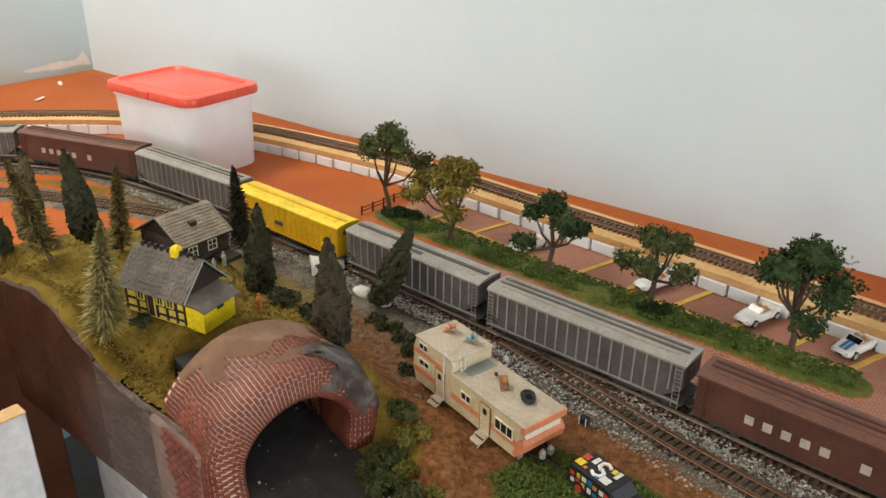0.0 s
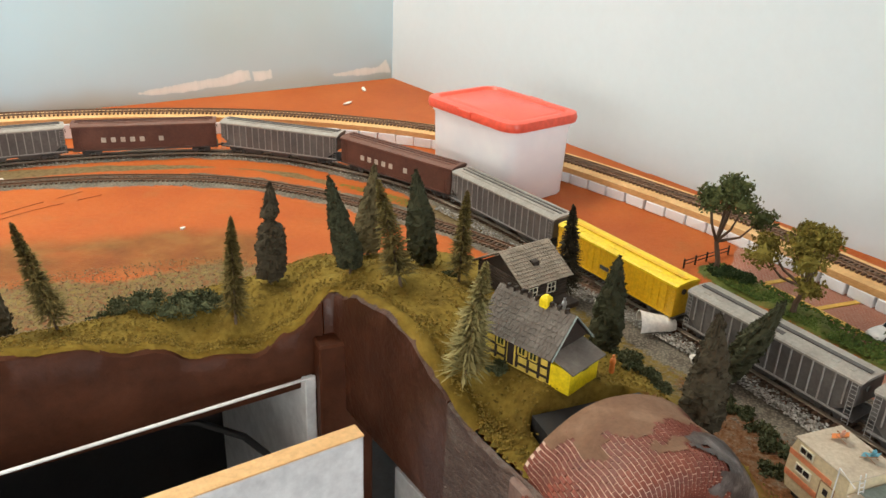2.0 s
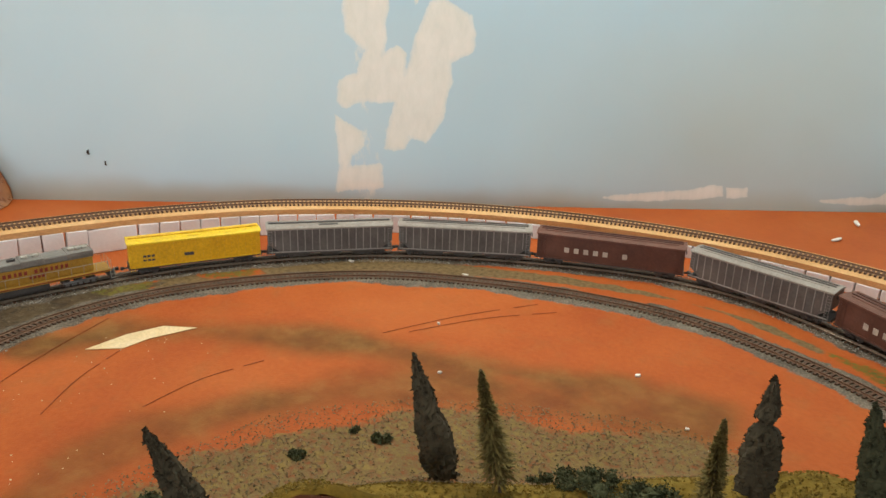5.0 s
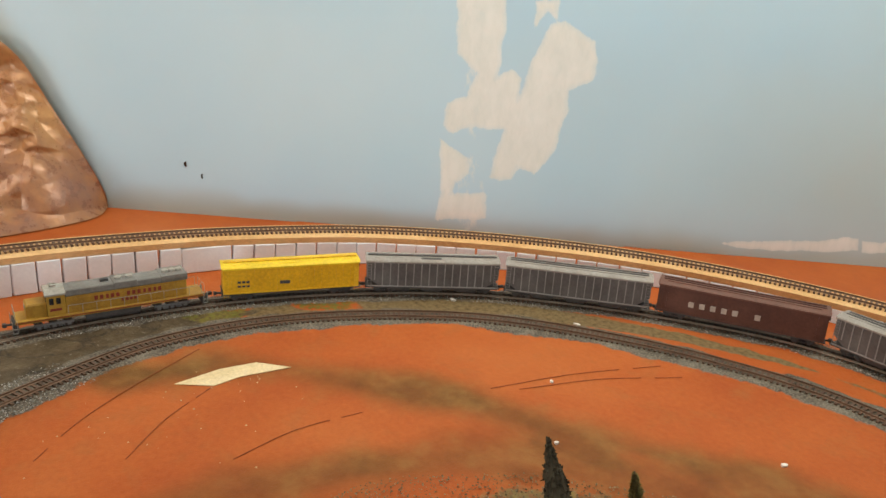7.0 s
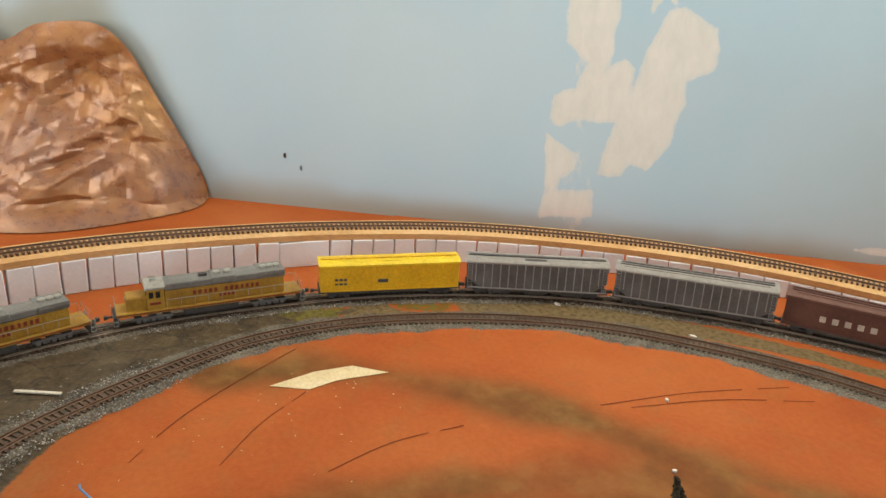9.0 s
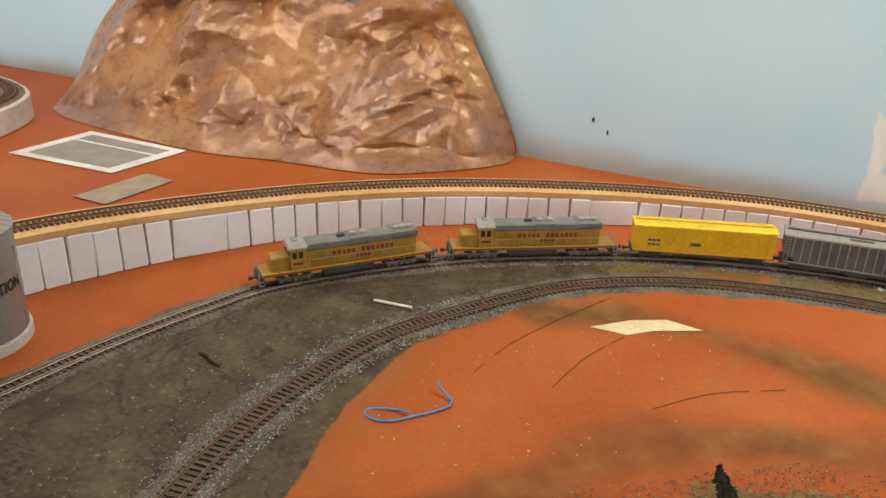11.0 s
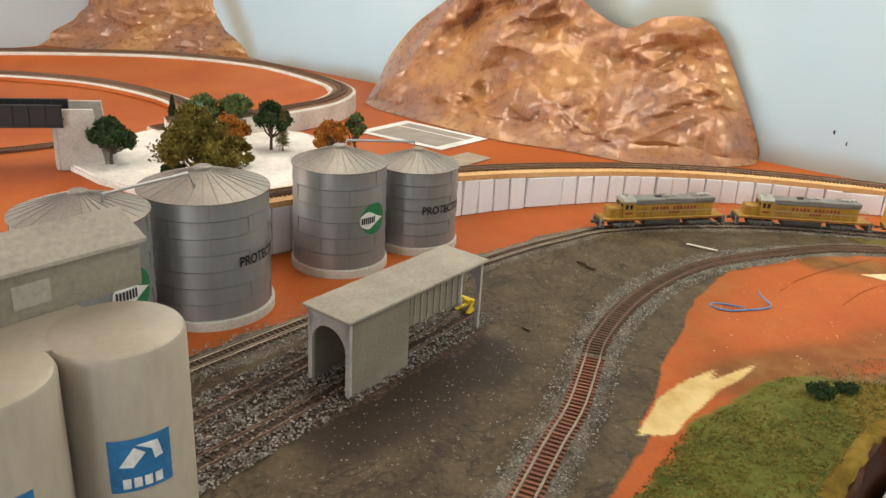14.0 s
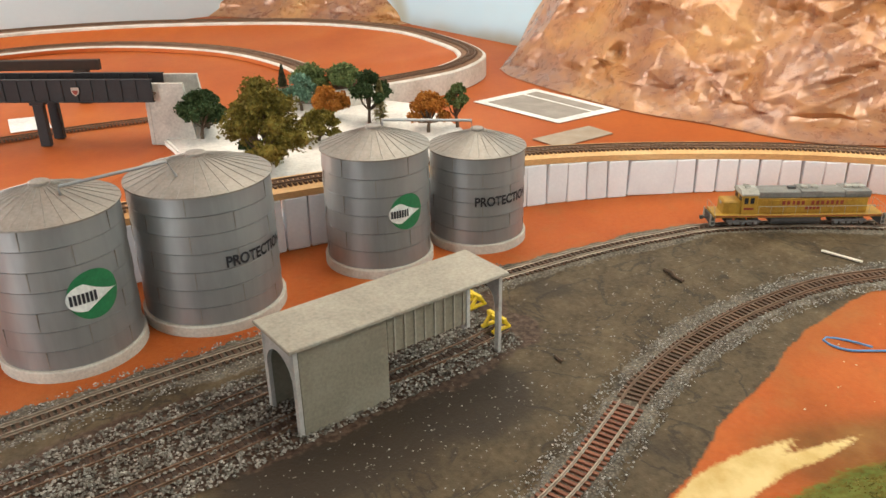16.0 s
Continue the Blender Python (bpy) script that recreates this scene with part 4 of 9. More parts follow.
def turf_edge(top):
    """Turf laid over the inner lip of a brown edge and down onto the hill."""
    line = Line(top, 0.006)
    bm = bmesh.new()
    rows = []
    for i, p in enumerate(line.p):
        d = line.way(line.s[i])
        ln = math.hypot(d[0], d[1])
        nx, ny = d[1] / ln, -d[0] / ln
        rag = noise.noise(Vector((p[0] * 60, p[1] * 60, 2))) + 0.5 * noise.noise(Vector((p[0] * 170, p[1] * 170, 5)))
        col = []
        for off, up in ((-0.0025 + 0.003 * rag, -0.001), (0.001 + 0.002 * rag, 0.0022), (0.007, 0.003), (0.013, 0.002), (0.021, -0.004)):
            x, y = p[0] + nx * off, p[1] + ny * off
            g = ground_z(x, y)
            z = (max(g, p[2]) if off < 0.010 else max(g, p[2] - 0.010)) if off < 0.020 else g
            col.append(bm.verts.new((x, y, z + up + 0.0012 * noise.noise(Vector((x * 150, y * 150, off * 90))))))
        rows.append(col)
    for a, b in zip(rows, rows[1:]):
        for k in range(4):
            bm.faces.new((a[k], b[k], b[k + 1], a[k + 1]))
    bmesh.ops.recalc_face_normals(bm, faces=bm.faces)
    return tagged(smooth(part("turf_edge", bm, M["turf_edge"]), 60), "olive turf spilling over the hill's brown rim", "turf", kind="structure")


turf_edge([(-0.258, 0.554, 0.053), (-0.297, 0.586, 0.070), (-0.337, 0.620, 0.092), (-0.388, 0.663, 0.089), (-0.42, 0.69, 0.072), (-0.446, 0.712, 0.062), (-0.458, 0.702, 0.050), (-0.488, 0.677, 0.022), (-0.518, 0.652, 0.004), (-0.547, 0.628, 0.012), (-0.591, 0.592, 0.033), (-0.652, 0.541, 0.048), (-0.701, 0.501, 0.056), (-0.745, 0.465, 0.064), (-0.76, 0.452, 0.060), (-0.79, 0.40, 0.030), (-0.802, 0.31, 0.024), (-0.79, 0.235, 0.020), (-0.725, 0.165, 0.018), (-0.665, 0.11, 0.016)])


def local_pose(origin, along, z=0.0):
    return Matrix.Translation((*origin, z)) @ Matrix.Rotation(math.atan2(along[1], along[0]), 4, "Z")


def under_the_board():
    m = local_pose((-0.446, 0.712), (-0.314, -0.26))
    post = tagged(part("post", boxes((-0.03, 0.026, 0.002, 0.03, FLOOR_Z, 0.02), bevel=0.002), M["fascia"]), "dark brown painted corner post under the hill", "post", kind="structure")
    post.matrix_world = m
    # a white cabinet below the hill, its front pulled out towards the aisle
    mc = local_pose((-0.457, 0.684), (-0.642, -0.767))
    cab = thing("cabinet", mc, "white laminate cabinet under the layout, open and dark inside", "cabinet")
    part("frame", boxes((0.0, 0.50, -0.004, 0.0, -0.0242, -0.022), bevel=0.0006), M["white"], cab)
    for x in (0.0, 0.488):
        part("side", boxes((x, x + 0.012, -0.30, 0.0, -0.60, -0.0245), bevel=0.001), M["white"], cab)
    # back coloured black for the darkness inside the cabinet
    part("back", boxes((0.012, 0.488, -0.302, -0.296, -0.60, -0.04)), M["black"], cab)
    part("cable", tube([(0.03, -0.04, -0.15), (0.06, -0.06, -0.115), (0.10, -0.09, -0.10), (0.15, -0.13, -0.105), (0.20, -0.20, -0.13)], 0.004, 8), M["black"], cab)
    md = local_pose((-0.383, 0.608), (-0.648, -0.762))
    door = thing("loose_panel", md, "white laminate panel with raw pine top edge", "panel")
    part("face", boxes((0.0, 0.42, 0.0, 0.018, FLOOR_Z, -0.0118), bevel=0.0015), M["white"], door)
    part("pine_edge", boxes((-0.0004, 0.42, -0.0004, 0.0184, -0.0116, -0.0096), bevel=0.0007), M["ply"], door, "raw pine edge strip")
    m2 = local_pose((-0.446, 0.712), (0.286, -0.242))
    box = thing("side_panel", m2, "white laminate side panel standing under the layout", "panel")
    part("face", boxes((0.03, 0.13, 0.055, 0.065, FLOOR_Z + 0.02, -0.16), bevel=0.001), M["white"], box)
    m3 = local_pose((-0.80, 0.235), (0.135, -0.125))
    low = thing("side_panel", m3, "white laminate panel below the end of the hill", "panel")
    part("face", boxes((0.0, 0.26, 0.020, 0.030, FLOOR_Z + 0.02, -0.03), bevel=0.001), M["white"], low)
    # added black sheet that paints the deep shade below the board
    back = tagged(part("dark_panel", boxes((0.0, 0.9, 0.30, 0.31, FLOOR_Z, -0.03)), M["black"]), "black panel standing in for the shade under the layout", "panel", kind="structure")
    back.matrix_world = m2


under_the_board()


# ---- crumpled paper mountains against the wall ----
def foil():
    m, nt, b = material("crumpled_paper", 0.35, 0.12, 0.7)
    vec = coords(nt)
    n1, n2 = noise_tex(nt, vec, 5, 5, 0.6), noise_tex(nt, vec, 40, 5, 0.65)
    col = ramp(nt, n1, (0.32, (0.25, 0.135, 0.105)), (0.44, (0.31, 0.135, 0.070)), (0.56, (0.42, 0.195, 0.070)), (0.70, (0.56, 0.31, 0.11)))
    col = mix(nt, 0.30, col, ramp(nt, n2, (0.3, (0.13, 0.055, 0.036)), (0.7, (0.52, 0.27, 0.11))))
    nt.links.new(col, b.inputs["Base Color"])
    r = nt.nodes.new("ShaderNodeMapRange")
    r.inputs["To Min"].default_value, r.inputs["To Max"].default_value = 0.16, 0.42
    nt.links.new(n2, r.inputs["Value"])
    nt.links.new(r.outputs["Result"], b.inputs["Roughness"])
    bump(nt, b, n2, 0.35, 0.004)
    return m


M["paper_rock"] = foil()


def facet(u, v, f, turn, seed):
    """Height of a sheet folded along a skewed net of triangles: flat facets, sharp folds."""
    c, w = math.cos(turn) * f, math.sin(turn) * f
    x, y = u * c - v * w, u * w + v * c
    k = (x + y) * 0.36603
    i, j = math.floor(x + k), math.floor(y + k)
    a, b = x + k - i, y + k - j

    def corner(di, dj):
        return noise.cell(Vector((i + di + 0.5, j + dj + 0.5, seed + 0.5))) * 2 - 1

    h0, h1 = corner(0, 0), corner(1, 1)
    if a > b:
        h = corner(1, 0)
        return h0 * (1 - a) + h * (a - b) + h1 * b
    h = corner(0, 1)
    return h0 * (1 - b) + h * (b - a) + h1 * a


def crumple(p, seed):
    """Crumpled paper: facets within facets, deep in some places and nearly flat in others."""
    q = p + noise.noise_vector(p * 5 + Vector((seed, 0, 0))) * 0.035 + noise.noise_vector(p * 17 + Vector((0, seed, 0))) * 0.008
    u, v = q.x * 0.643 + q.y * 0.766, q.z * 1.05 - q.x * 0.2 + q.y * 0.17
    rough = min(1.3, max(0.15, 0.62 + 1.5 * noise.noise(p * 5.5 + Vector((0, 0, seed)))))
    h = 0.85 * facet(u, v, 5.5, 0.4, 1) + (0.35 + 0.25 * rough) * facet(u, v, 12, 1.3, 2)
    return h + rough * (0.30 * facet(u, v * 1.5, 21, 2.1, 3) + 0.14 * facet(u, v, 38, 0.2, 4))


def mountain(name, foot, ridge, label, seed, n=250, rows=130):
    """A sheet from its foot line up to its ridge line, both of (x, y, z)."""
    a, b = Line(foot, 0.02), Line(ridge, 0.02)
    bm = bmesh.new()
    grid = []
    for i in range(n + 1):
        u = i / n
        p, q = Vector(a.at(u * a.length)), Vector(b.at(u * b.length))
        out = (p - q)
        out.z = 0
        out = out.normalized() if out.length > 1e-4 else Vector((1, 0, 0))
        col = []
        for j in range(rows + 1):
            v = j / rows
            pt = p.lerp(q, v)
            pt += out * (0.045 * math.sin(math.pi * min(1, v * 1.05)) * min(1, (p - q).length))
            w = min(1, v * 8) * min(1, (1 - v) * 3.5 + 0.10) * min(1, (1 - u) * 5 + 0.1, u * 6 + 0.2)
            # the top stands a little off the wall
            pt += out * (0.020 * v)
            c = crumple(pt, seed)
            pt = pt + out * (0.027 * c * w) + Vector((0, 0, 0.004 * crumple(pt + Vector((3, 1, 2)), seed) * w))
            pt.z = max(pt.z, 0.0005)
            col.append(bm.verts.new(pt))
        grid.append(col)
    for ca, cb in zip(grid, grid[1:]):
        for j in range(rows):
            bm.faces.new((ca[j], cb[j], cb[j + 1], ca[j + 1]))
    bmesh.ops.recalc_face_normals(bm, faces=bm.faces)
    ob = part(name, bm, M["paper_rock"])
    smooth(ob, 11)
    return tagged(ob, label, "model mountain")


mountain("paper_mountain", [(-2.42, -0.40, 0), (-2.30, -0.33, 0), (-2.05, -0.075, 0), (-1.955, 0.10, 0), (-1.86, 0.265, 0), (-1.862, 0.42, 0), (-1.895, 0.53, 0), (-1.955, 0.57, 0)],
         [(-2.62, -0.37, 0.03), (-2.60, -0.33, 0.12), (-2.555, -0.265, 0.21), (-2.51, -0.20, 0.27), (-2.45, -0.10, 0.35), (-2.38, 0.00, 0.40), (-2.29, 0.11, 0.37), (-2.22, 0.20, 0.30), (-2.17, 0.27, 0.27), (-2.12, 0.33, 0.305), (-2.065, 0.415, 0.312), (-2.03, 0.46, 0.275), (-2.005, 0.50, 0.19), (-1.985, 0.535, 0.11), (-1.965, 0.575, 0.01)],
         "crumpled copper-brown paper mountain leaning on the backdrop", 1.7)
mountain("paper_mountain", [(-3.40, -1.92, 0), (-3.24, -1.76, 0), (-3.17, -1.35, 0), (-3.10, -1.0, 0), (-3.12, -0.84, 0), (-3.20, -0.80, 0)],
         [(-3.40, -1.62, 0.02), (-3.44, -1.55, 0.14), (-3.47, -1.42, 0.28), (-3.45, -1.28, 0.36), (-3.38, -1.15, 0.33), (-3.33, -1.04, 0.24), (-3.27, -0.95, 0.10), (-3.21, -0.86, 0.01)],
         "smaller crumpled copper-brown paper mountain in the far corner", 6.3, 90, 60)


# ---- grain bins ----
M["green_sign"] = surface("green_sign", (0.02, 0.16, 0.06), rough=0.5, big=60, small=300)
M["white_sign"] = surface("white_sign", (0.72, 0.72, 0.68), rough=0.5, big=60, small=300)
M["ink"] = surface("ink", (0.02, 0.02, 0.025), rough=0.5, big=60, small=300)
M["blue_sign"] = surface("blue_sign", (0.03, 0.17, 0.36), rough=0.45, big=60, small=300)


def letters(word, size):
    """Flat letters of the built-in font as a bmesh, centred on x, cut fine enough to bend."""
    cu = bpy.data.curves.new("letters", "FONT")
    cu.offset = size * 0.032
    cu.body, cu.size, cu.align_x, cu.align_y = word, size, "CENTER", "CENTER"
    ob = bpy.data.objects.new("letters", cu)
    me = bpy.data.meshes.new_from_object(ob)
    bm = bmesh.new()
    bm.from_mesh(me)
    bpy.data.objects.remove(ob)
    bpy.data.meshes.remove(me)
    bpy.data.curves.remove(cu)
    bmesh.ops.triangulate(bm, faces=bm.faces)
    for v in bm.verts:
        v.co.x *= 0.82
    return bm


def wrap(bm, r, angle, z, lift):
    """Lay a flat sheet in x, y on a cylinder of radius r, its middle at angle degrees."""
    for v in bm.verts:
        a = radians(angle) + v.co.x / r
        v.co = Vector(((r + lift) * math.cos(a), (r + lift) * math.sin(a), z + v.co.y))
    return bm


def disc(w, h, n=28, point=0.0):
    """A disc cut in rows for bending; with point it draws out to one side like a drop."""
    bm = bmesh.new()
    rows = []
    for i in range(n + 1):
        x = -1 + 2 * i / n
        y = math.sqrt(max(0, 1 - x * x))
        if point and x > 0:
            y = (1 - x) ** 1.5
        rows.append((bm.verts.new((x * w / 2 * (1 + point * (x > 0)), -y * h / 2, 0)), bm.verts.new((x * w / 2 * (1 + point * (x > 0)), y * h / 2, 0))))
    for a, b in zip(rows, rows[1:]):
        bm.faces.new((a[0], b[0], b[1], a[1]))
    bmesh.ops.remove_doubles(bm, verts=bm.verts, dist=1e-6)
    return bm


def bars(widths, h, gap):
    """A word that stays unreadable: a row of plain bars."""
    bm = bmesh.new()
    x = -(sum(widths) + gap * (len(widths) - 1)) / 2
    for w in widths:
        bmesh.ops.create_grid(bm, x_segments=2, y_segments=1, size=0.5, matrix=Matrix.Translation((x + w / 2, 0, 0)) @ Matrix.Diagonal((w, h, 1, 1)))
        x += w + gap
    return bm


def grain_bin(x, y, r, eave, apex, sign, angle, zsign, courses, label):
    root = thing("grain_bin", Matrix.Translation((x, y, 0)), label, "grain bin", "grain bins beside the siding")
    part("base_ring", lathe([(r * 1.055, 0), (r * 1.055, 0.011), (r * 1.045, 0.0125), (r * 0.98, 0.0125)], 56), M["concrete"], root, "pale concrete base ring")
    h = (eave - 0.0125) / courses
    for k in range(courses):
        z0 = 0.0125 + k * h
        ob = part("wall_course", lathe([(r * 0.975, z0), (r - 0.0001, z0 + 0.0001), (r + 0.0006, z0 + 0.0005), (r + 0.0005, z0 + 0.0016), (r - 0.0004, z0 + h - 0.0010), (r - 0.0012, z0 + h - 0.0002), (r * 0.975, z0 + h)], 64, cap=False), M["galv"], root)
        smooth(ob, 30)
        for q in range(5):
            seam = part("seam", boxes((r - 0.0008, r + 0.0007, -0.0004, 0.0004, z0 + 0.001, z0 + h - 0.001)), M["galv_roof"], ob)
            seam.rotation_euler.z = 2 * math.pi * (q + 0.5 * (k % 2)) / 5 + 0.3
    cone = lathe([(r * 1.03, eave - 0.001), (r * 1.03, eave + 0.0008), (r * 0.14, apex - 0.002), (r * 0.14, apex + 0.001), (r * 0.11, apex + 0.002), (0.0006, apex + 0.002)], 56)
    roof = smooth(part("roof", cone, M["galv_roof"], root, "ribbed grey conical roof"), 25)
    for q in range(28):
        rib = part("rib", tube([(r * 1.025, 0, eave + 0.0010), (r * 0.15, 0, apex - 0.0016)], 0.0004, 4), M["galv_roof"], roof)
        rib.rotation_euler.z = 2 * math.pi * q / 28
    if sign == "word":
        part("lettering", wrap(letters("PROTECTION", 0.0172), r, angle, zsign, 0.0011), M["ink"], root, "black lettering")
    else:
        g = part("emblem", wrap(disc(sign, sign), r, angle, zsign, 0.0010), M["green_sign"], root, "round green emblem with a white drop")
        part("drop", wrap(disc(sign * 0.72, sign * 0.56, point=0.75), r, angle - 7, zsign - 0.001, 0.0014), M["white_sign"], g)
        for q in range(7):
            part("bar", wrap(bars([sign * 0.052], sign * 0.21, 0), r, angle - 9 + (q - 3) * math.degrees(sign * 0.074 / r), zsign - 0.001, 0.0018), M["ink"], g)
    return root


grain_bin(-0.943, -0.623, 0.0703, 0.163, 0.186, 0.052, 62, 0.086, 7, "large grey corrugated grain bin with a green emblem")
grain_bin(-1.063, -0.520, 0.0775, 0.160, 0.184, "word", 74, 0.083, 7, "large grey corrugated grain bin with black lettering")
grain_bin(-1.225, -0.368, 0.0670, 0.153, 0.1765, 0.046, 50, 0.084, 6, "grey corrugated grain bin with a green emblem")
grain_bin(-1.319, -0.2555, 0.0637, 0.130, 0.1525, "word", 47, 0.072, 6, "shorter grey corrugated grain bin with black lettering")


def filler_pipe(points, label):
    ob = tagged(part("filler_pipe", tube(points, 0.0019, 8), M["galv"]), label, "pipe")
    return ob


filler_pipe([(-0.935, -0.595, 0.172), (-0.935, -0.595, 0.186), (-1.013, -0.525, 0.190), (-1.020, -0.520, 0.172)], "thin grey filler pipe between two bin roofs")
filler_pipe([(-1.236, -0.362, 0.168), (-1.238, -0.36, 0.181), (-1.312, -0.262, 0.165), (-1.314, -0.26, 0.146)], "thin grey filler pipe between two bin roofs")


# ---- loading shed over the siding ----
def loading_shed():
    a = Vector((-0.765, 0.644, 0)).normalized()
    m = Matrix.Translation((-0.840, -0.3235, 0)) @ Matrix.Rotation(math.atan2(a.y, a.x), 4, "Z")
    root = thing("loading_shed", m, "long grey loading shed straddling the siding", "loading shed")
    L, W, H = 0.232, 0.062, 0.090  # x along, y towards the bins
    part("roof", boxes((-0.006, L + 0.006, -0.004, W + 0.004, H, H + 0.004), bevel=0.0008), M["shed_roof"], root, "flat pale grey roof")
    part("front_wall", boxes((0.004, 0.094, 0.0, 0.003, 0.0005, H - 0.0005), bevel=0.0004), M["shed"], root)
    part("back_wall", boxes((0.004, 0.094, W - 0.003, W, 0.0005, H - 0.0005), bevel=0.0004), M["shed"], root)
    for y in (0.0, W - 0.0025):
        skirt = part("skirt", boxes((0.0945, 0.186, y, y + 0.0025, 0.052, H - 0.0005)), M["shed"], root, "ribbed hanging side panel")
        for k in range(8):
            x = 0.101 + k * 0.0115
            part("rib", boxes((x, x + 0.0016, y - 0.0012, y + 0.0037, 0.0515, H - 0.001)), M["shed_roof"], skirt)
        part("post", boxes((0.1865, 0.191, y - 0.0006, y + 0.0034, 0.046, H - 0.0005), bevel=0.0004), M["shed_white"], root)

    def portal(x):
        """End frame: two legs and a head that curves into them."""
        bm = bmesh.new()
        add_box(bm, x, x + 0.004, 0, 0.006, 0, 0.052)
        add_box(bm, x, x + 0.004, W - 0.006, W, 0, 0.052)
        n = 12
        rows = []
        for k in range(n + 1):
            t = math.pi * k / n
            y, z = W / 2 - (W / 2 - 0.006) * math.cos(t), 0.052 + 0.024 * math.sin(t)
            yo = W / 2 - W / 2 * math.cos(t) if 0 < k < n else (0 if k == 0 else W)
            rows.append([bm.verts.new((x, y, z)), bm.verts.new((x, yo, H - 0.0006)), bm.verts.new((x + 0.004, yo, H - 0.0006)), bm.verts.new((x + 0.004, y, z))])
        for a_, b_ in zip(rows, rows[1:]):
            for q in range(4):
                bm.faces.new((a_[q], b_[q], b_[(q + 1) % 4], a_[(q + 1) % 4]))
        add_box(bm, x, x + 0.004, 0, 0.0062, 0.0519, H - 0.0006)
        add_box(bm, x, x + 0.004, W - 0.0062, W, 0.0519, H - 0.0006)
        bmesh.ops.recalc_face_normals(bm, faces=bm.faces)
        part("portal", bm, M["shed_white"], root, "white arched end frame")

    portal(-0.0005), portal(L - 0.0035)
    return root


loading_shed()


# ---- concrete grain elevator ----
M["silo_concrete"] = surface("silo_concrete", (0.40, 0.345, 0.265), (0.35, 0.30, 0.23), (0.46, 0.405, 0.32), rough=0.36, big=14, small=200, relief=0.06, stretch=(1, 1, 0.25), grain=0.15)


def elevator():
    a = Vector((0.75, -0.66, 0)).normalized()
    m = Matrix.Translation((-0.458, -0.408, 0)) @ Matrix.Rotation(math.atan2(a.y, a.x), 4, "Z")
    root = thing("grain_elevator", m, "pale concrete grain elevator of round silos with a long headhouse", "grain elevator")
    # local x runs along the row, local +y towards the viewer's side
    D, r, H = 0.064, 0.0322, 0.279
    for row, y in enumerate((0.0, -0.116)):
        for k in range(5):
            cyl = part("silo", lathe([(r, 0), (r, H - 0.003), (r - 0.0012, H - 0.0008), (r - 0.003, H)], 44), M["silo_concrete"], root)
            cyl.location = (k * D, y, 0)
            smooth(cyl, 35)
            if row == 0 and k < 4:
                base = 72
                sq = bmesh.new()
                bmesh.ops.create_grid(sq, x_segments=10, y_segments=1, size=0.0145)
                board = part("emblem", wrap(sq, r, base, 0.222, 0.0004), M["blue_sign"], cyl, "blue square emblem with white marks")
                lf = bmesh.new()
                for p in ([(-0.010, -0.001), (-0.003, 0.009), (0.002, 0.005), (-0.004, -0.002)], [(-0.002, 0.010), (0.008, 0.010), (0.010, 0.001), (0.006, 0.000), (0.005, 0.006)]):
                    lf.faces.new([lf.verts.new((x, y_, 0)) for x, y_ in p])
                bmesh.ops.triangulate(lf, faces=lf.faces)
                part("mark", wrap(lf, r, base, 0.223, 0.0008), M["white_sign"], board)
                for q in range(4):
                    part("bar", wrap(bars([0.0036], 0.0055, 0), r, base + (q - 1.5) * math.degrees(0.0048 / r), 0.2125, 0.0008), M["white_sign"], board)
    part("deck", boxes((0.0, 4 * D, -0.116, 0.0, H - 0.008, H - 0.0003)), M["silo_concrete"], root, "flat concrete deck between the silos")
    x0, x1, y0, y1, e, ri = -0.036, 4 * D + 0.03, -0.080, -0.036, 0.0255, 0.0375
    part("headhouse", boxes((x0, x1, y0, y1, H, H + e)), M["shed"], root, "long grey headhouse on the roof")
    bm = bmesh.new()
    yc = (y0 + y1) / 2
    prof = [(y0 - 0.003, H + e - 0.001), (y1 + 0.003, H + e - 0.001), (y1 + 0.003, H + e + 0.001), (yc, H + ri), (y0 - 0.003, H + e + 0.001)]
    lo = [bm.verts.new((x0 - 0.003, y, z)) for y, z in prof]
    hi = [bm.verts.new((x1 + 0.003, y, z)) for y, z in prof]
    bm.faces.new(lo), bm.faces.new(hi[::-1])
    for i in range(5):
        j = (i + 1) % 5
        bm.faces.new((lo[i], lo[j], hi[j], hi[i]))
    bmesh.ops.recalc_face_normals(bm, faces=bm.faces)
    part("roof", bm, M["shed_roof"], root, "low grey gable roof")
    for k in range(5):
        x = 0.012 + k * 0.06
        part("window", boxes((x, x + 0.018, y1, y1 + 0.0006, H + 0.006, H + 0.018)), M["shed_roof"], root)
    return root


elevator()


# ---- storage tub ----
def plastic():
    m, nt, b = material("milky_plastic", 0.32, 0, 0.5)
    vec = coords(nt)
    nt.links.new(ramp(nt, noise_tex(nt, vec, 14, 4), (0.3, (0.80, 0.80, 0.84)), (0.7, (0.88, 0.88, 0.90))), b.inputs["Base Color"])
    b.inputs["Subsurface Weight"].default_value = 0.25
    b.inputs["Subsurface Radius"].default_value = (0.02, 0.015, 0.015)
    return m


M["tub"] = plastic()
M["lid"] = surface("lid", (0.72, 0.095, 0.055), (0.66, 0.08, 0.045), (0.78, 0.12, 0.07), rough=0.3, big=10, small=120, relief=0.06)


